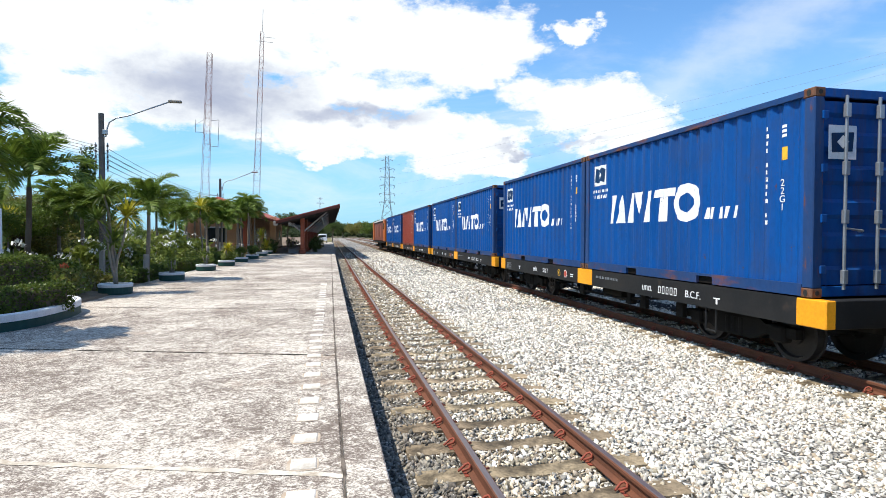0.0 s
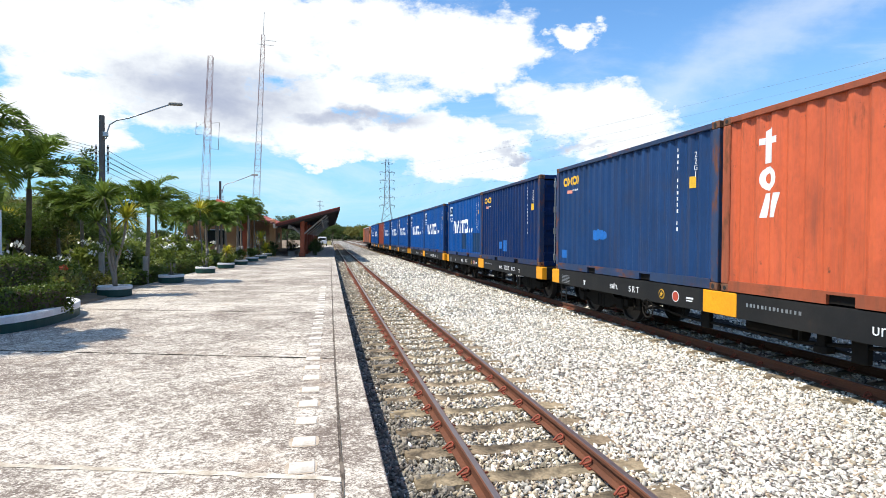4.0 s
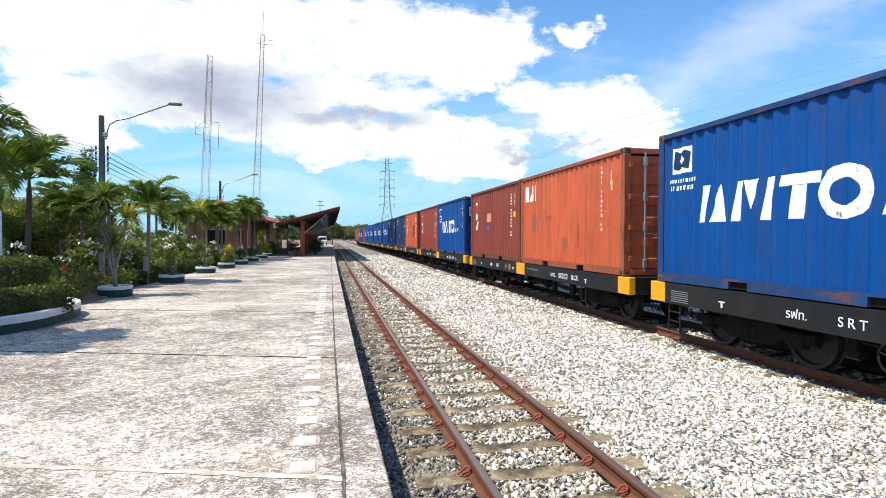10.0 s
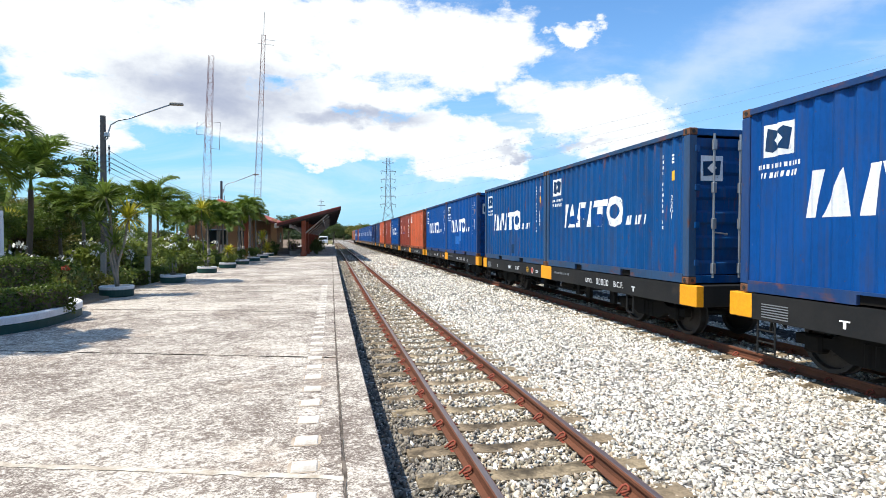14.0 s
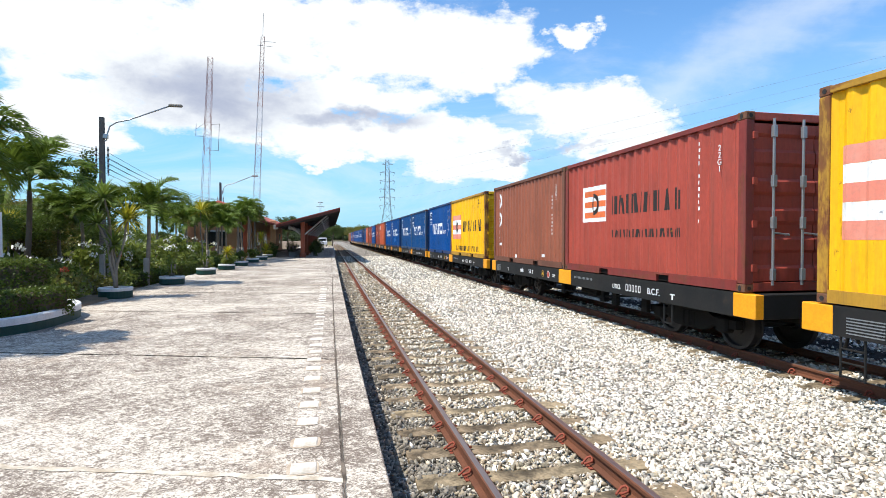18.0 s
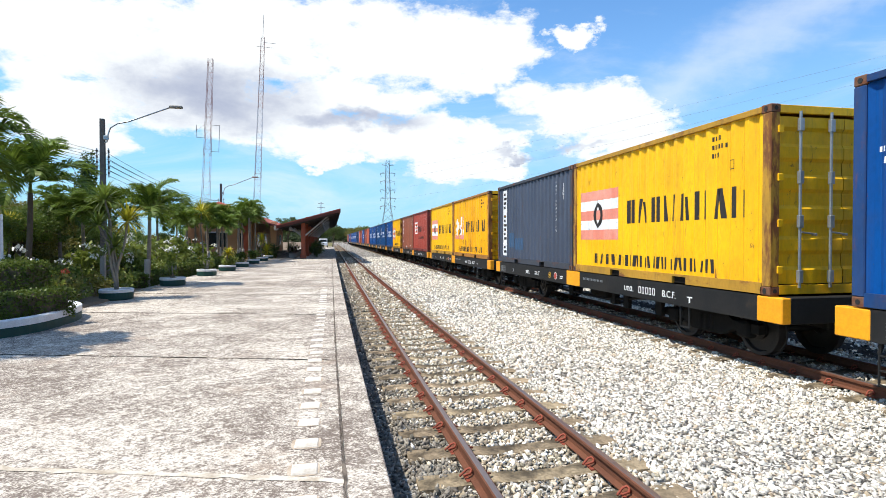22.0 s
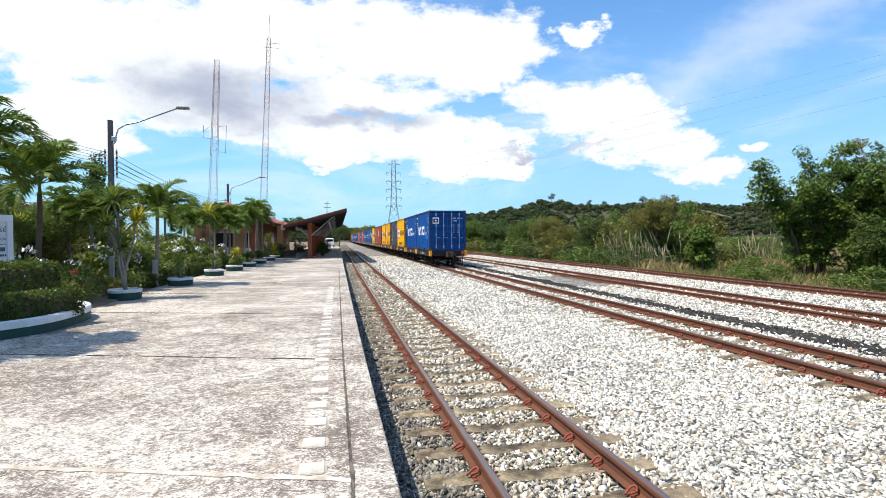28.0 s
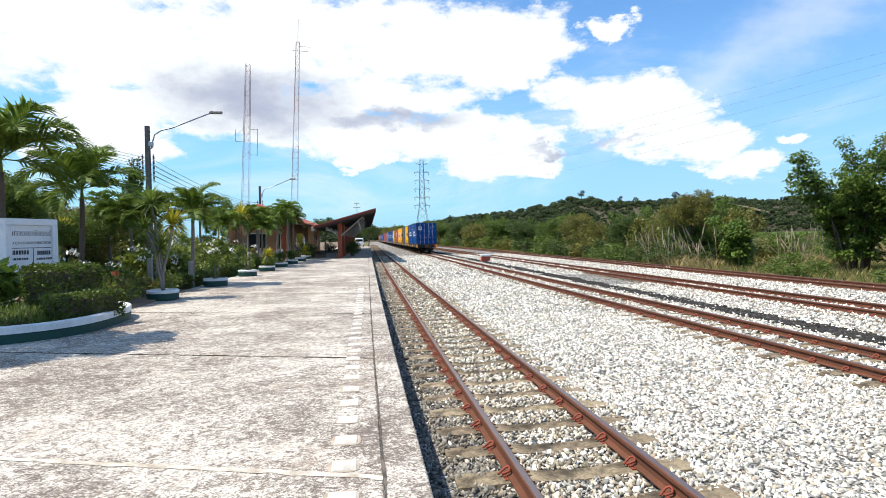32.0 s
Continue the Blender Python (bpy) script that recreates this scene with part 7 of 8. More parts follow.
    for dz, mat, nm in ((0.0, "soffit", "roof_underside"), (0.08, "roof_tile", "roof")):
        roof(nm, [(-3.95, 44.4, 2.80 + dz), (-3.95 + off(88), 88, 2.80 + dz), (-9.2, 50.0, 5.0 + dz), (-9.2, 84.0, 5.0 + dz), (-16.4, 60.0, 3.55 + dz), (-14.5, 88.0, 3.0 + dz), (-6.6, 45.2, 3.55 + dz), (-10.6, 60.0, 5.15 + dz)],
             [(0, 1, 3, 2), (0, 2, 6), (2, 3, 5, 4, 7), (6, 2, 7, 4)], mat)
    part("gable_board", tube([(-3.95, 44.36, 2.84), (-6.6, 45.16, 3.6), (-16.4, 59.96, 3.6)], 0.10, 6), M["fascia"], hs, "brown-red edge board")
    part("gutter_end", boxes((-4.1, -3.8, 44.2, 44.45, 2.5, 2.85), bevel=0.02), M["pale_steel"], hs)


build_station()
van = thing("white_van", "small white van parked beyond the canopy", "van", at=pose(-0.9, 108.0, 0.25))
part("body", boxes((-0.85, 0.85, -1.8, 1.8, 0.35, 1.0), (-0.78, 0.78, -1.7, 1.0, 0.98, 1.7), bevel=0.10), M["silver"], van)
part("rear_window", boxes((-0.62, 0.62, -1.72, -1.69, 1.1, 1.5)), M["dark_glass"], van, "dark rear window")
for sx in (-0.78, 0.78):
    for sy in (-1.1, 1.15):
        part("wheel", rods(((sx - 0.09, sy, 0.3), (sx + 0.09, sy, 0.3), 0.3), n=14), M["tyre"], van)
bx = thing("marker_box", "red and white marker box standing in the ballast", "box", at=pose(9.55, 42.5, BED - 0.01))
part("body", boxes((-0.35, 0.35, -0.25, 0.25, 0.0, 0.42), bevel=0.03), M["red_box"], bx)
part("cap", boxes((-0.37, 0.37, -0.27, 0.27, 0.42, 0.60), bevel=0.03), M["kerb_white"], bx, "pale top")


for i in range(4):
    y = 47.5 + 5.0 * i
    bench = thing("platform_bench", "dark wooden bench under the platform canopy", "bench", "benches under the canopy", at=pose(-2.9, y, PLATFORM))
    part("seat", boxes((-0.25, 0.25, -0.9, 0.9, 0.40, 0.46), bevel=0.01), M["bark_dark"], bench)
    part("backrest", boxes((-0.28, -0.22, -0.9, 0.9, 0.55, 0.85), bevel=0.01), M["bark_dark"], bench)
    for sy in (-0.75, 0.75):
        part("leg", boxes((-0.25, 0.25, sy - 0.04, sy + 0.04, 0.0, 0.40)), M["post"], bench)
for i, (x, y, r) in enumerate(((-1.2, 49.5, 0.7), (-1.1, 55.5, 0.8), (-1.0, 61.0, 0.8), (-4.4, 46.8, 0.6), (-5.2, 47.6, 0.8), (-3.6, 58.0, 0.9))):
    build_shrub("canopy_shrub", "dark potted foliage in the canopy's shade", x, y, PLATFORM - 0.02, (r * 0.7, r * 0.7, r), 700, 0.13, "bush_deep", 900 + i, "shaded shrubs", None, 3)


# ---------------------------------------------------------------- masts, pylon, high wires
def lattice(name, x, y, z0, z1, half, bays, mats, label, category, taper=1.0):
    """A three- or four-legged lattice mast, in painted bands."""
    m = thing(name, label, category, at=pose(x, y, 0))
    per = bays // len(mats)
    k = 0
    width = lambda z: half * (1 + (taper - 1) * (z - z0) / (z1 - z0))
    corner = lambda z, i: Vector((width(z) * (1, -1, -1, 1)[i], width(z) * (1, 1, -1, -1)[i], z))
    for b, mat in enumerate(mats):
        bm = bmesh.new()
        for j in range(per):
            za = z0 + (z1 - z0) * k / bays
            zb = z0 + (z1 - z0) * (k + 1) / bays
            for i in range(4):
                rod(bm, corner(za, i), corner(zb, i), 0.030, n=4)
                rod(bm, corner(za, i), corner(zb, (i + 1) % 4), 0.014, n=4)
                rod(bm, corner(zb, i), corner(zb, (i + 1) % 4), 0.014, n=4)
            k += 1
        tagged(part("mast_section", bm, M[mat], m), kind="stuff")
    return m


mast = lattice("radio_mast", -17.55, 85.0, 0.0, 28.1, 0.58, 30, ("mast_white", "mast_white", "mast_white", "mast_red", "mast_red", "mast_red"), "tall slender lattice radio mast in red and white bands", "mast", 0.55)
mast.matrix_basis = pose(-17.72, 85.0, 0.0, 0, 2.35, 0)
part("aerial", rods(((0.4, 0, 18.4), (1.55, 0, 18.6), 0.03), ((1.55, 0, 18.6), (1.55, 0, 14.6), 0.035), ((0.4, 0, 14.7), (1.55, 0, 14.7), 0.03), ((-0.4, 0, 16.6), (-1.6, 0, 16.6), 0.03), ((-1.6, 0, 16.6), (-1.6, 0, 18.4), 0.035), ((-1.6, 0, 17.6), (-0.4, 0, 18.6), 0.02), n=5), M["pylon"], mast, "dipole aerials on side arms")
mast2 = lattice("radio_mast", -12.2, 100.0, 0.0, 37.0, 0.62, 36, ("mast_white", "mast_white", "mast_red", "mast_white", "mast_red", "mast_red"), "tall slender lattice radio mast in red and white bands", "mast", 0.45)
mast2.matrix_basis = pose(-12.46, 100.0, 0.0, 0, 2.4, 0)
part("aerial", rods(((0.2, 0, 36.2), (2.2, 0, 36.2), 0.03), ((-0.9, 0, 35.4), (1.8, 0, 35.4), 0.03), ((0, 0, 37.0), (0, 0, 41.0), 0.035), n=5), M["pylon"], mast2, "cross aerials and a whip")


def build_pylon(x, y, height, base):
    p = thing("power_pylon", "grey lattice power pylon with six pairs of arms", "pylon", at=pose(x, y, -0.4))
    width = lambda z: base + (1.35 - base) * z / 17.0 if z < 17.0 else 1.35 - 0.65 * (z - 17.0) / (height - 17.0)
    corner = lambda z, i: Vector((width(z) * (1, -1, -1, 1)[i], width(z) * (1, 1, -1, -1)[i], z))
    cuts = [0, 5.5, 10, 13.8, 17, 19.5, 22, 24.5, 27, 29.5, 32, 34.2, 36.3, height]
    body = bmesh.new()
    for za, zb in zip(cuts, cuts[1:]):
        for i in range(4):
            rod(body, corner(za, i), corner(zb, i), 0.085, n=4)
            rod(body, corner(za, i), corner(zb, (i + 1) % 4), 0.04, n=4)
            rod(body, corner(za, (i + 1) % 4), corner(zb, i), 0.04, n=4)
    part("tower", body, M["pylon"], p)
    for z, w in ((17.0, 3.6), (20.8, 3.6), (24.6, 3.5), (28.4, 3.4), (32.2, 3.4), (36.0, 2.8)):
        for s in (-1, 1):
            arm = rods(((s * 0.5, 0.4, z), (s * w, 0, z + 0.25), 0.07), ((s * 0.5, -0.4, z), (s * w, 0, z + 0.25), 0.07), ((s * 0.5, 0, z + 1.0), (s * w, 0, z + 0.25), 0.06), n=4)
            a = part("arm", arm, M["pylon"], p)
            if z < 34:
                part("insulator_string", rods(((s * w, 0, z + 0.2), (s * (w - 0.5), 0, z - 1.3), 0.07), n=6), M["porcelain"], a)


build_pylon(26.9, 250.0, 38.3, 3.9)
for (x, z), (x2, z2) in zip(((29.6, 33.7), (29.6, 29.5), (29.6, 24.9), (29.6, 20.2)), ((72.3, 27.6), (72.3, 26.1), (72.4, 24.8), (72.4, 22.0))):
    a, b = Vector((x, 250.0, z)), Vector((x2, 60.0, z2))
    c = a + (b - a) * 1.35
    wire(a, c, 2.0, 0.012, "power_line", "thin high-voltage line across the sky", "power lines", "pylon")
build_far = lattice("power_pylon", -2.3, 190.0, 0.0, 14.5, 0.3, 8, ("pylon", "pylon"), "small far pylon behind the station roof", "pylon", 0.7)
part("arm", rods(((-1.3, 0, 12.6), (1.3, 0, 12.6), 0.10), ((-0.9, 0, 14.0), (0.9, 0, 14.0), 0.10), n=4), M["pylon"], build_far)


# ---------------------------------------------------------------- wild growth beyond the tracks
CROWNS = [crown_mesh("bush_crown", 500 + i, (1, 1, 0.9), 1700, 0.130, 20 + 4 * i, 0.32, 0.45) for i in range(5)]
FINE = [crown_mesh("bush_crown", 520 + i, (1, 1, 0.9), 2600, 0.095, 30, 0.29, 0.5) for i in range(3)]


STEMS = [tube([(0.03, 0, 0), (0.2 * s, 0.05, 0.5), (0.45 * s, 0, 1.15)], [0.028, 0.02, 0.010], 5) for s in (0.6, 1.0, 1.3)]


def build_bush(x, y, rx, rz, mat, seed, label, fine=False, z=-0.42):
    rng = random.Random(seed)
    b = thing("wild_bush", label, "bush", "wild bushes along the tracks", at=pose(x, y, z))
    me = (FINE[seed % 3] if fine else CROWNS[seed % 5])
    part("leaves", me, M[mat], b, at=Matrix.Translation((0, 0, rz * 0.85)) @ Matrix.Rotation(rng.uniform(0, 6.28), 4, "Z") @ Matrix.Diagonal((rx, rx * rng.uniform(0.85, 1.2), rz, 1)))
    for _ in range(3):
        part("stem", STEMS[rng.randrange(3)], M["bark_dark"], b, at=Matrix.Rotation(rng.uniform(0, 6.28), 4, "Z") @ Matrix.Diagonal((rx, rx, rz, 1)))
    return b


LOOKS = (("bush", "dense green wild bush beside the track"), ("bush_dry", "dry olive-green wild bush beside the track"), ("bush_deep", "deep green wild bush beside the track"), ("bush", "tangled green scrub beside the track"))
rng = random.Random(21)
seed = 600
y = 9.0
while y < 150:
    for row in range(3):
        seed += 1
        near = 19.15 + 2.4 * row + (3.2 if 24 < y < 30 else 0) + rng.uniform(-0.6, 0.8)
        if 14 < y < 31 and row == 0 and rng.random() < 0.75:
            continue
        if 14 < y < 31 and row > 0:
            continue
        mat, lab = LOOKS[rng.randrange(4)]
        tall = (1.35, 2.1, 2.9)[row] * rng.uniform(0.75, 1.2) * (1.0 if y < 30 else 1.12)
        build_bush(near + bend(y), y + rng.uniform(-0.8, 0.8), rng.uniform(1.1, 1.7) * (1 + y / 160), tall * 0.62 * (1 + y / 160), mat, seed, lab, y < 45)
    y += 2.0 + y * 0.035


for i in range(34):
    by = rng.uniform(31, 92)
    bx = by * rng.uniform(0.66, 0.98) + 2.5
    mat, lab = LOOKS[i % 4]
    build_bush(bx, by, rng.uniform(0.9, 2.0), rng.uniform(0.5, 1.25), mat, 900 + i, "scattered bush on the dry field", True)


def build_tree(name, x, y, height, spread, mat, seed, label, crowns, trunk="bark_dark", z=-0.42, limbs=7, low=0.4):
    """A tapered trunk with limbs, each of which carries its own leafy head."""
    rng = random.Random(seed)
    t = thing(name, label, "tree", "trees", at=pose(x, y, z))
    me, tip = trunk_mesh(height * 0.55, 0.05 * height ** 0.6, 0.03 * height ** 0.5, seed, 0.3, False)
    part("trunk", me, M[trunk], t)
    for i in range(limbs):
        a = 2.399 * i + rng.uniform(-0.3, 0.3)
        e = rng.uniform(0.35, 1.0)
        q = Vector((math.cos(a) * spread * e * 0.8, math.sin(a) * spread * e * 0.8, height * (low + (0.86 - low) * (1 - e * 0.6) + rng.uniform(-0.06, 0.06))))
        s = Vector((tip.x, tip.y, 0)) * 0.5 + Vector((0, 0, height * rng.uniform(0.22, 0.5)))
        limb = part("limb", tube([s, s.lerp(q, 0.5) + Vector((0, 0, 0.05 * height)), q], [0.022 * height ** 0.6, 0.015 * height ** 0.6, 0.008 * height ** 0.6], 6), M[trunk], t)
        r = spread * rng.uniform(0.38, 0.58)
        part("foliage", crowns[(seed + i) % 3], M[mat], limb, at=Matrix.Translation(q) @ Matrix.Rotation(a, 4, "Z") @ Matrix.Diagonal((r, r, r * rng.uniform(0.7, 0.95), 1)))
    return t


def build_stem_tree(x, y, height, spread, stems, mat, seed, label, leaf_size=0.17, z=-0.42, low=1.15):
    """Several slender dark stems from one foot, hung with loose clusters of large drooping leaves."""
    rng, g = random.Random(seed), np.random.default_rng(seed)
    t = thing("broadleaf_tree", label, "tree", "trees", at=pose(x, y, z))
    for i in range(stems):
        a = 2.399 * i + rng.uniform(-0.4, 0.4)
        e = spread * (0.15 + 0.85 * rng.random() ** 0.7)
        h = height * rng.uniform(0.72, 1.0) * (1.0 - 0.16 * e / spread)
        foot = Vector((math.cos(a) * 0.45, math.sin(a) * 0.45, 0))
        tip = Vector((math.cos(a) * e, math.sin(a) * e, h))
        pts = [foot.lerp(tip, k / 6) + Vector((math.cos(a), math.sin(a), 0)) * (-0.35 * spread * 0.4 * math.sin(math.pi * k / 6)) + Vector((rng.uniform(-0.06, 0.06), rng.uniform(-0.06, 0.06), 0)) for k in range(7)]
        stem = part("stem", tube(pts, [0.052 - 0.0065 * k for k in range(7)], 7), M["bark_dark"], t)
        P = []
        for c in range(17):
            k = low + (6.0 - low) * (c / 16) ** 0.75
            q = pts[min(5, int(k))].lerp(pts[min(6, int(k) + 1)], k - int(k)) if k < 6 else pts[6]
            q = q + Vector((rng.gauss(0, 0.30), rng.gauss(0, 0.30), rng.gauss(0, 0.15))) * (0.6 + 0.5 * c / 16)
            r = rng.uniform(0.26, 0.48)
            n = int(62 * (r / 0.36) ** 2)
            d = g.normal(size=(n, 3))
            d /= np.linalg.norm(d, axis=1)[:, None]
            d[:, 2] = np.where(d[:, 2] < 0, d[:, 2] * 0.55, d[:, 2])
            P.append(np.array(q) + d * r * g.uniform(0.45, 1.0, (n, 1)))
        P = np.concatenate(P)
        part("foliage", many("foliage", DROOP_V, DROOP_F, P, spun(len(P), g, False), leaf_size * g.uniform(0.6, 1.25, len(P))), M[mat], stem)
    return t


DROOP_V = [(0, 0, 0), (0.35, 0.34, -0.12), (0.42, 0, -0.02), (0.35, -0.34, -0.12), (0.95, 0.0, -0.62)]
DROOP_F = [(0, 1, 2), (0, 2, 3), (1, 4, 2), (2, 4, 3)]
build_stem_tree(24.3, 24.0, 7.3, 2.8, 18, "tree_leaf", 1, "broad-leaved green tree of many slender dark stems with drooping leaves")
build_stem_tree(25.6, 22.4, 6.0, 1.7, 10, "bush", 5, "leafy tree of slender dark stems at the bush edge", 0.15, low=0.9)
build_stem_tree(27.2, 22.8, 7.8, 2.2, 11, "bush_dry", 3, "tree with olive and orange-tinged leaves on slender stems", 0.15)
build_stem_tree(24.2, 20.2, 3.2, 1.3, 9, "bush_deep", 12, "low leafy thicket of dark stems at the bush edge", 0.14, low=0.6)
build_stem_tree(26.2, 19.6, 6.6, 1.9, 10, "bush", 15, "leafy tree with dark stems at the bush edge", 0.15, low=1.0)
build_stem_tree(30.5, 24.5, 7.6, 2.6, 10, "tree_leaf", 9, "tall leafy tree with dark stems at the bush edge", low=1.2)
build_tree("broadleaf_tree", 20.9, 32.6, 5.7, 1.9, "bush_dry", 4, "olive-green tree above the bushes", FINE, limbs=9, low=0.25)
build_tree("broadleaf_tree", 22.0, 34.5, 3.9, 2.0, "bush", 5, "spreading green tree among bushes", FINE, limbs=8, low=0.2)
build_stem_tree(21.0, 28.4, 3.1, 0.55, 4, "tree_leaf", 14, "young broad-leaved tree above the scrub", 0.17)
for i, (x, y, h, s) in enumerate(((21.5, 58.0, 5.3, 2.6), (20.4, 50.0, 4.6, 2.4), (19.8, 66.0, 5.0, 2.6), (19.4, 78.0, 5.2, 3.0), (19.0, 92.0, 5.6, 3.2), (19.0, 110.0, 6.2, 3.6), (18.2, 135.0, 7.0, 4.0), (17.5, 165.0, 8.0, 4.5), (22.5, 44.0, 4.4, 2.2), (15.5, 210.0, 8.5, 5.0), (13.0, 260.0, 9.0, 6.0), (6.5, 310.0, 9.0, 6.0))):
    build_tree("broadleaf_tree", x + bend(y), y, h, s, ("bush", "bush_dry", "bush_deep")[i % 3], 20 + i, "leafy tree in the thicket along the line", FINE, limbs=8, low=0.25)

for i, (x, y, h, s) in enumerate(((-12.5, 20, 4.6, 2.0), (-13.5, 26.5, 4.0, 1.8), (-12.8, 30.5, 3.1, 1.7), (-15, 37, 3.2, 1.9), (-13.5, 40, 2.5, 1.6), (-11.5, 23.5, 3.1, 1.5), (-11.0, 34.5, 2.0, 1.3), (-14, 22, 5.0, 2.2), (-17, 25, 5.8, 2.6), (-20, 29, 6.0, 3.0), (-16, 33, 3.8, 2.0), (-23, 36, 6.5, 3.2), (-19, 42, 3.2, 2.2), (-26, 30, 7.0, 3.4), (-15, 17, 5.2, 2.0), (-24, 50, 3.4, 2.4), (-30, 44, 7.5, 3.6), (-18, 52, 3.0, 2.0), (-28, 24, 6.0, 3.0), (-12.6, 44, 2.4, 1.5), (-10.7, 21.6, 3.5, 1.4), (-12.0, 25.4, 4.3, 1.7), (-10.2, 19.0, 2.9, 1.1))):
    build_tree("garden_tree", x, y, h, s, ("bush", "bush_dry", "bush", "bush_deep")[i % 4], 50 + i, "dense dark green tree behind the garden", FINE, z=0.1, limbs=9, low=0.3)
for i, (x, y, h, s) in enumerate(((0.9, 112, 6.0, 2.0), (-2.5, 125, 6.5, 3.0), (-8, 118, 7.5, 3.5), (-14, 120, 6.5, 3.5))):
    build_tree("garden_tree", x, y, h, s, "bush_deep", 70 + i, "dark green tree beyond the station", FINE, z=0.1, limbs=8, low=0.2)


def build_grass():
    blade = [(0, -0.022, 0), (0, 0.022, 0), (0.16, 0.014, 0.6), (0.40, 0.0, 1.0)]
    rng = np.random.default_rng(31)
    for mat, n, y0, y1, size in (("grass", 16000, 6, 60, 0.21), ("grass_green", 5000, 6, 60, 0.22), ("grass", 6000, 60, 160, 0.40), ("grass_green", 15000, 10, 45, 0.42), ("grass", 9000, 10, 45, 0.40), ("grass", 12000, 28, 95, 0.75)):
        wide = y1 in (45, 95)
        y = rng.uniform(y0, y1, n)
        x = 17.15 + np.abs(rng.normal(size=n)) * 0.55 if not wide else (rng.uniform(18.2, 31, n) if y1 == 45 else rng.uniform(23, 66, n))
        x = x + np.array([bend(q) for q in y])
        p = np.stack([x, y, np.where(x - 17 > 1.2, -0.46, -0.34)], 1)
        tagged(part("grass_fringe", many("grass_fringe", blade, LEAF_F, p, spun(n, rng, False), size * rng.uniform(0.5, 1.4, n)), M[mat]), "dry and green grass along the far track", "grass", kind="stuff")


build_grass()


def build_plumes(x, y, n, height, seed):
    rng = random.Random(seed)
    t = thing("plume_grass", "clump of tall grass with pale silvery plumes", "grass clump", "plume grasses", at=pose(x, y, -0.42))
    V, F = [], []
    for i in range(n):
        bx, by, h = rng.uniform(-1.6, 1.6), rng.uniform(-1.6, 1.6), height * rng.uniform(0.55, 1.1)
        lx, ly = rng.uniform(-0.9, 0.25), rng.uniform(-0.5, 0.5)
        me = tube([(bx, by, 0), (bx + lx * 0.4, by + ly * 0.4, h * 0.62), (bx + lx * 0.7, by + ly * 0.7, h * 0.80), (bx + lx, by + ly, h)], [0.008, 0.010, 0.042, 0.008], 5)
        o = len(V)
        V += [q.co[:] for q in me.vertices]
        F += [tuple(o + k for k in q.vertices) for q in me.polygons]
        bpy.data.meshes.remove(me)
    part("plumes", mesh_of("plumes", V, F), M["plume"], t, "silvery plumes")
    g = np.random.default_rng(seed)
    p = np.stack([g.uniform(-1.2, 1.2, 420), g.uniform(-1.2, 1.2, 420), np.zeros(420)], 1)
    part("blades", many("blades", [(0, -0.012, 0), (0, 0.012, 0), (0.2, 0.010, 0.7), (0.5, 0, 1.0)], LEAF_F, p, spun(420, g, False), height * 0.30 * g.uniform(0.5, 1.2, 420)), M["grass"], t, "long arching blades")


build_plumes(19.8, 32.0, 34, 2.7, 1)
build_plumes(19.6, 30.2, 12, 2.1, 2)
build_plumes(20.6, 36.0, 8, 2.2, 3)
build_plumes(26.0, 29.0, 24, 2.4, 4)


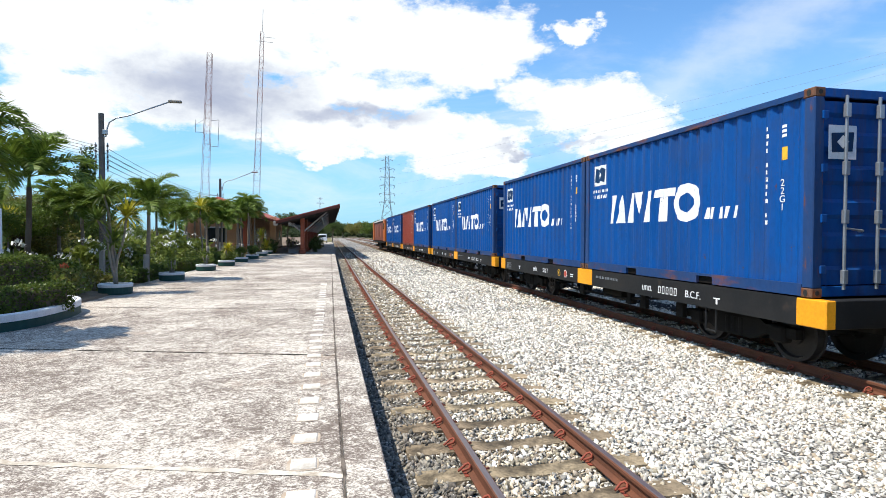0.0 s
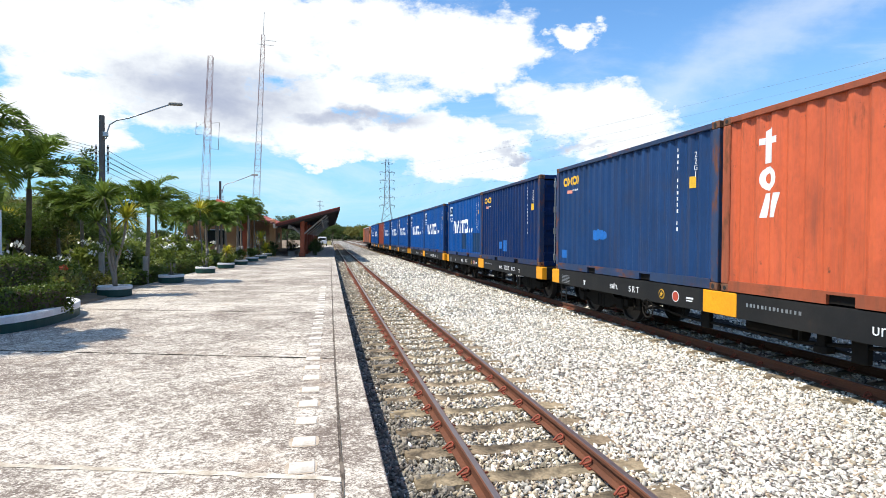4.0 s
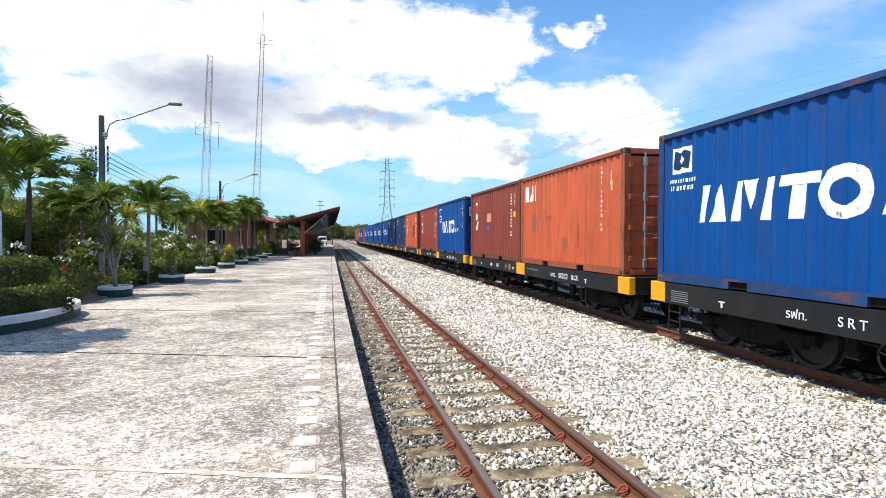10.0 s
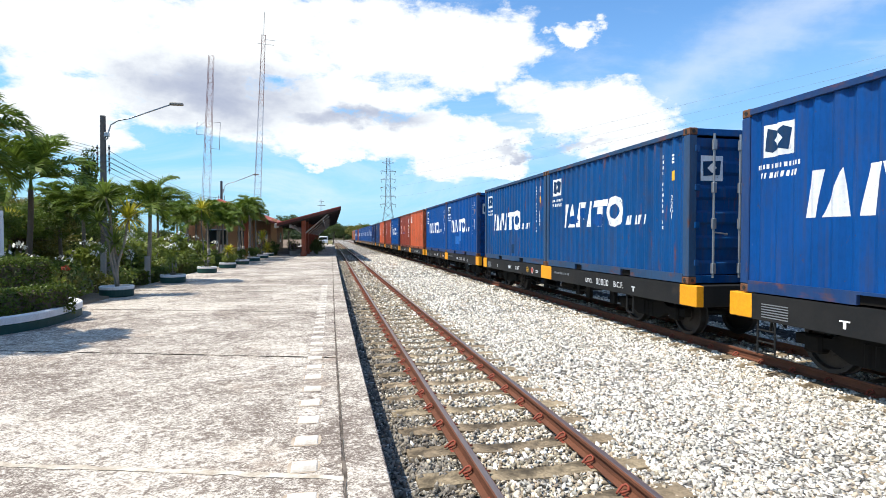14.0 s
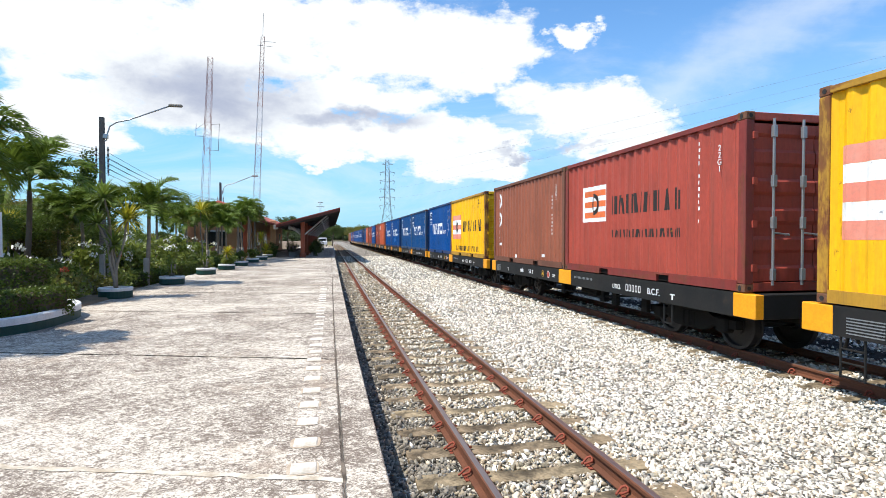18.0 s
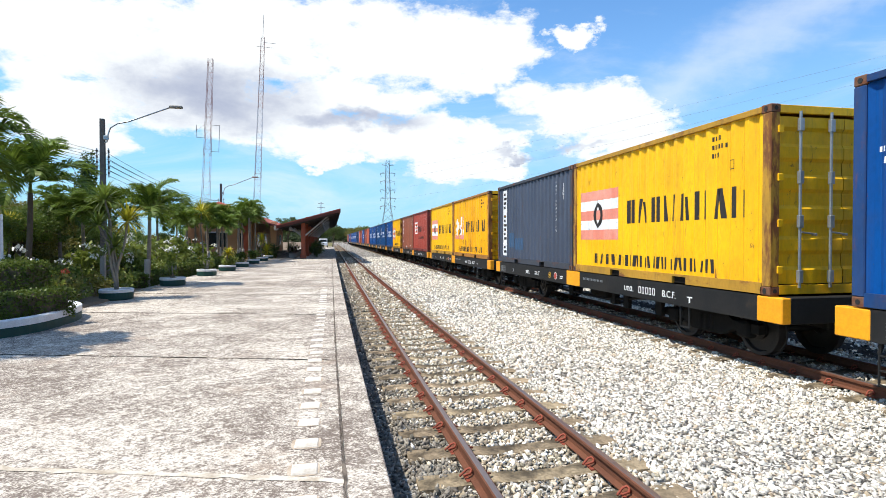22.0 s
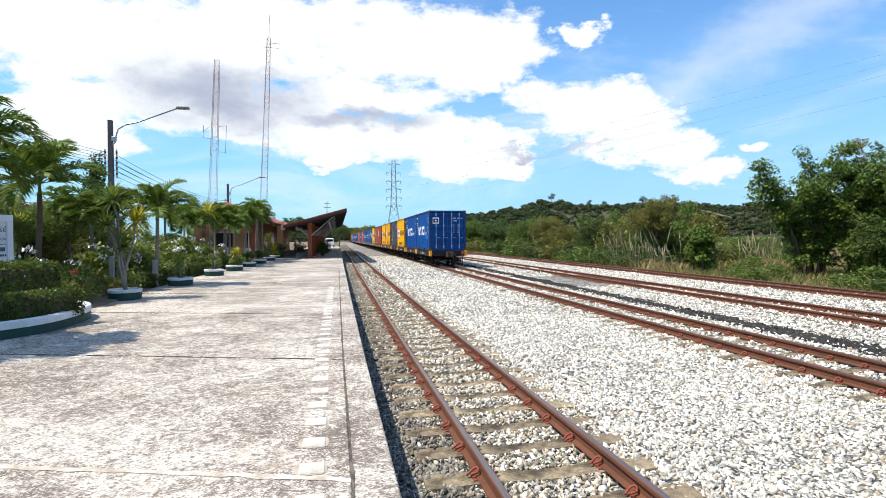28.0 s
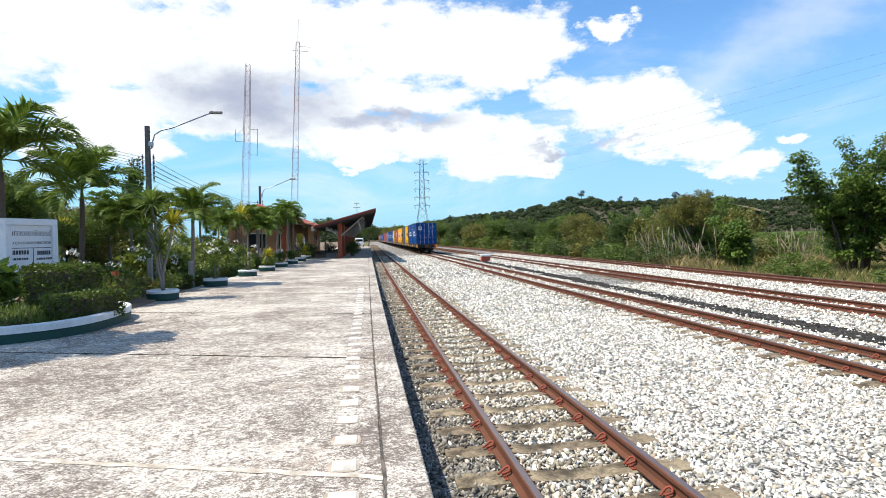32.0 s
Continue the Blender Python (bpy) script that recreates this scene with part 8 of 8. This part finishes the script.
def build_hill():
    """The wooded ridge far behind the bushes."""
    ridge = ((-60, 6), (40, 12), (76, 19), (113, 23.5), (141, 25.5), (168, 31), (197, 38), (225, 36), (254, 33), (284, 35.5), (314, 36.5), (351, 37), (402, 34), (441, 38), (554, 45), (700, 48), (900, 30), (1100, 8))
    top = lambda x: next((a[1] + (b[1] - a[1]) * (x - a[0]) / (b[0] - a[0]) for a, b in zip(ridge, ridge[1:]) if a[0] <= x <= b[0]), 4.0)
    xs = np.linspace(-60, 1100, 80)
    v, f = [], []
    for x in xs:
        h = top(x) - 1.2
        for k, (dy, s) in enumerate(((-150, -0.02), (-110, 0.16), (-70, 0.42), (-35, 0.74), (0, 1.0), (60, 0.6), (140, 0.0))):
            v.append((x, 500 + dy + 8 * noise.noise((x * 0.02, k, 0)), h * s * (1 + 0.08 * noise.noise((x * 0.03, k * 2.0, 5))) - 0.6))
    n = 7
    for i in range(len(xs) - 1):
        for k in range(n - 1):
            a = i * n + k
            f.append((a, a + n, a + n + 1, a + 1))
    tagged(part("hill", mesh_of("hill", v, f, True), M["hill_ground"]), "low wooded hill behind the scrub", "hill", kind="structure")
    rng = np.random.default_rng(77)
    base, bf = [], []
    for i in range(80):
        d = rng.normal(size=3)
        d /= np.linalg.norm(d)
        c = d * rng.uniform(0.55, 1.0) * np.array([1, 1, 0.75])
        u = rng.normal(size=3)
        u -= d * (u @ d)
        u /= np.linalg.norm(u)
        w = np.cross(d, u)
        s = rng.uniform(0.14, 0.26)
        o = len(base)
        base += [c + u * s, c + w * s * 0.8, c - u * s, c - w * s * 0.8]
        bf.append((o, o + 1, o + 2, o + 3))
    m = 8600
    x, q = rng.uniform(-40, 1000, m), rng.uniform(0.0, 1.0, m) ** 0.7
    z = np.array([(top(a) - 1.2) * b for a, b in zip(x, q)])
    size = rng.uniform(1.3, 3.4, m) * np.where(rng.random(m) < 0.04, 1.6, 1.0)
    keep = ~((q > 0.35) & (q < 0.8) & (np.sin(x * 0.035) > 0.35) & (rng.random(m) < 0.75))
    p = np.stack([x, 500 - 150 * (1 - q) * rng.uniform(0.85, 1.0, m), z + size * 0.35], 1)[keep]
    tagged(part("hill_trees", many("hill_trees", base, bf, p, spun(len(p), rng, False), size[keep]), M["hill"]), "dark green trees over the hill", "woods", kind="stuff")
    track = thing("hill_track", "pale dirt track cut across the hill", "track")
    part("roadbed", mesh_of("roadbed", [(312, 436, 26.2), (318, 434, 26.6), (330, 431, 23.4), (348, 427, 17.6), (350, 429, 19.6), (333, 434, 24.6)], [(0, 1, 2, 5), (5, 2, 3, 4)]), M["sleeper"], track)
    for tx, tz, r in ((207, 41.5, 3.6), (304, 40.0, 4.4), (246, 36.5, 2.6), (262, 36.0, 2.8), (330, 38.5, 2.6)):
        tree = thing("lone_tree", "single tall tree on the ridge of the hill", "tree", "ridge trees", at=pose(tx, 498.0, tz - 9.0))
        part("trunk", rods(((0, 0, 0), (0, 0, 8.5), 0.35, 0.2), n=6), M["bark_dark"], tree)
        part("crown", FINE[int(tx) % 3], M["hill"], tree, at=Matrix.Translation((0, 0, 9.2)) @ Matrix.Scale(r, 4))
    m = 900
    x = rng.uniform(24, 330, m)
    y = rng.uniform(105, 330, m)
    ok = x > 24 + y * 0.02
    p = np.stack([x, y, np.full(m, 0.9)], 1)[ok]
    tagged(part("far_scrub", many("far_scrub", base, bf, p, spun(len(p), rng, False), rng.uniform(0.8, 1.7, m)[ok]), M["bush"]), "scattered far scrub on dry ground", "scrub", kind="stuff")


build_hill()


motions()
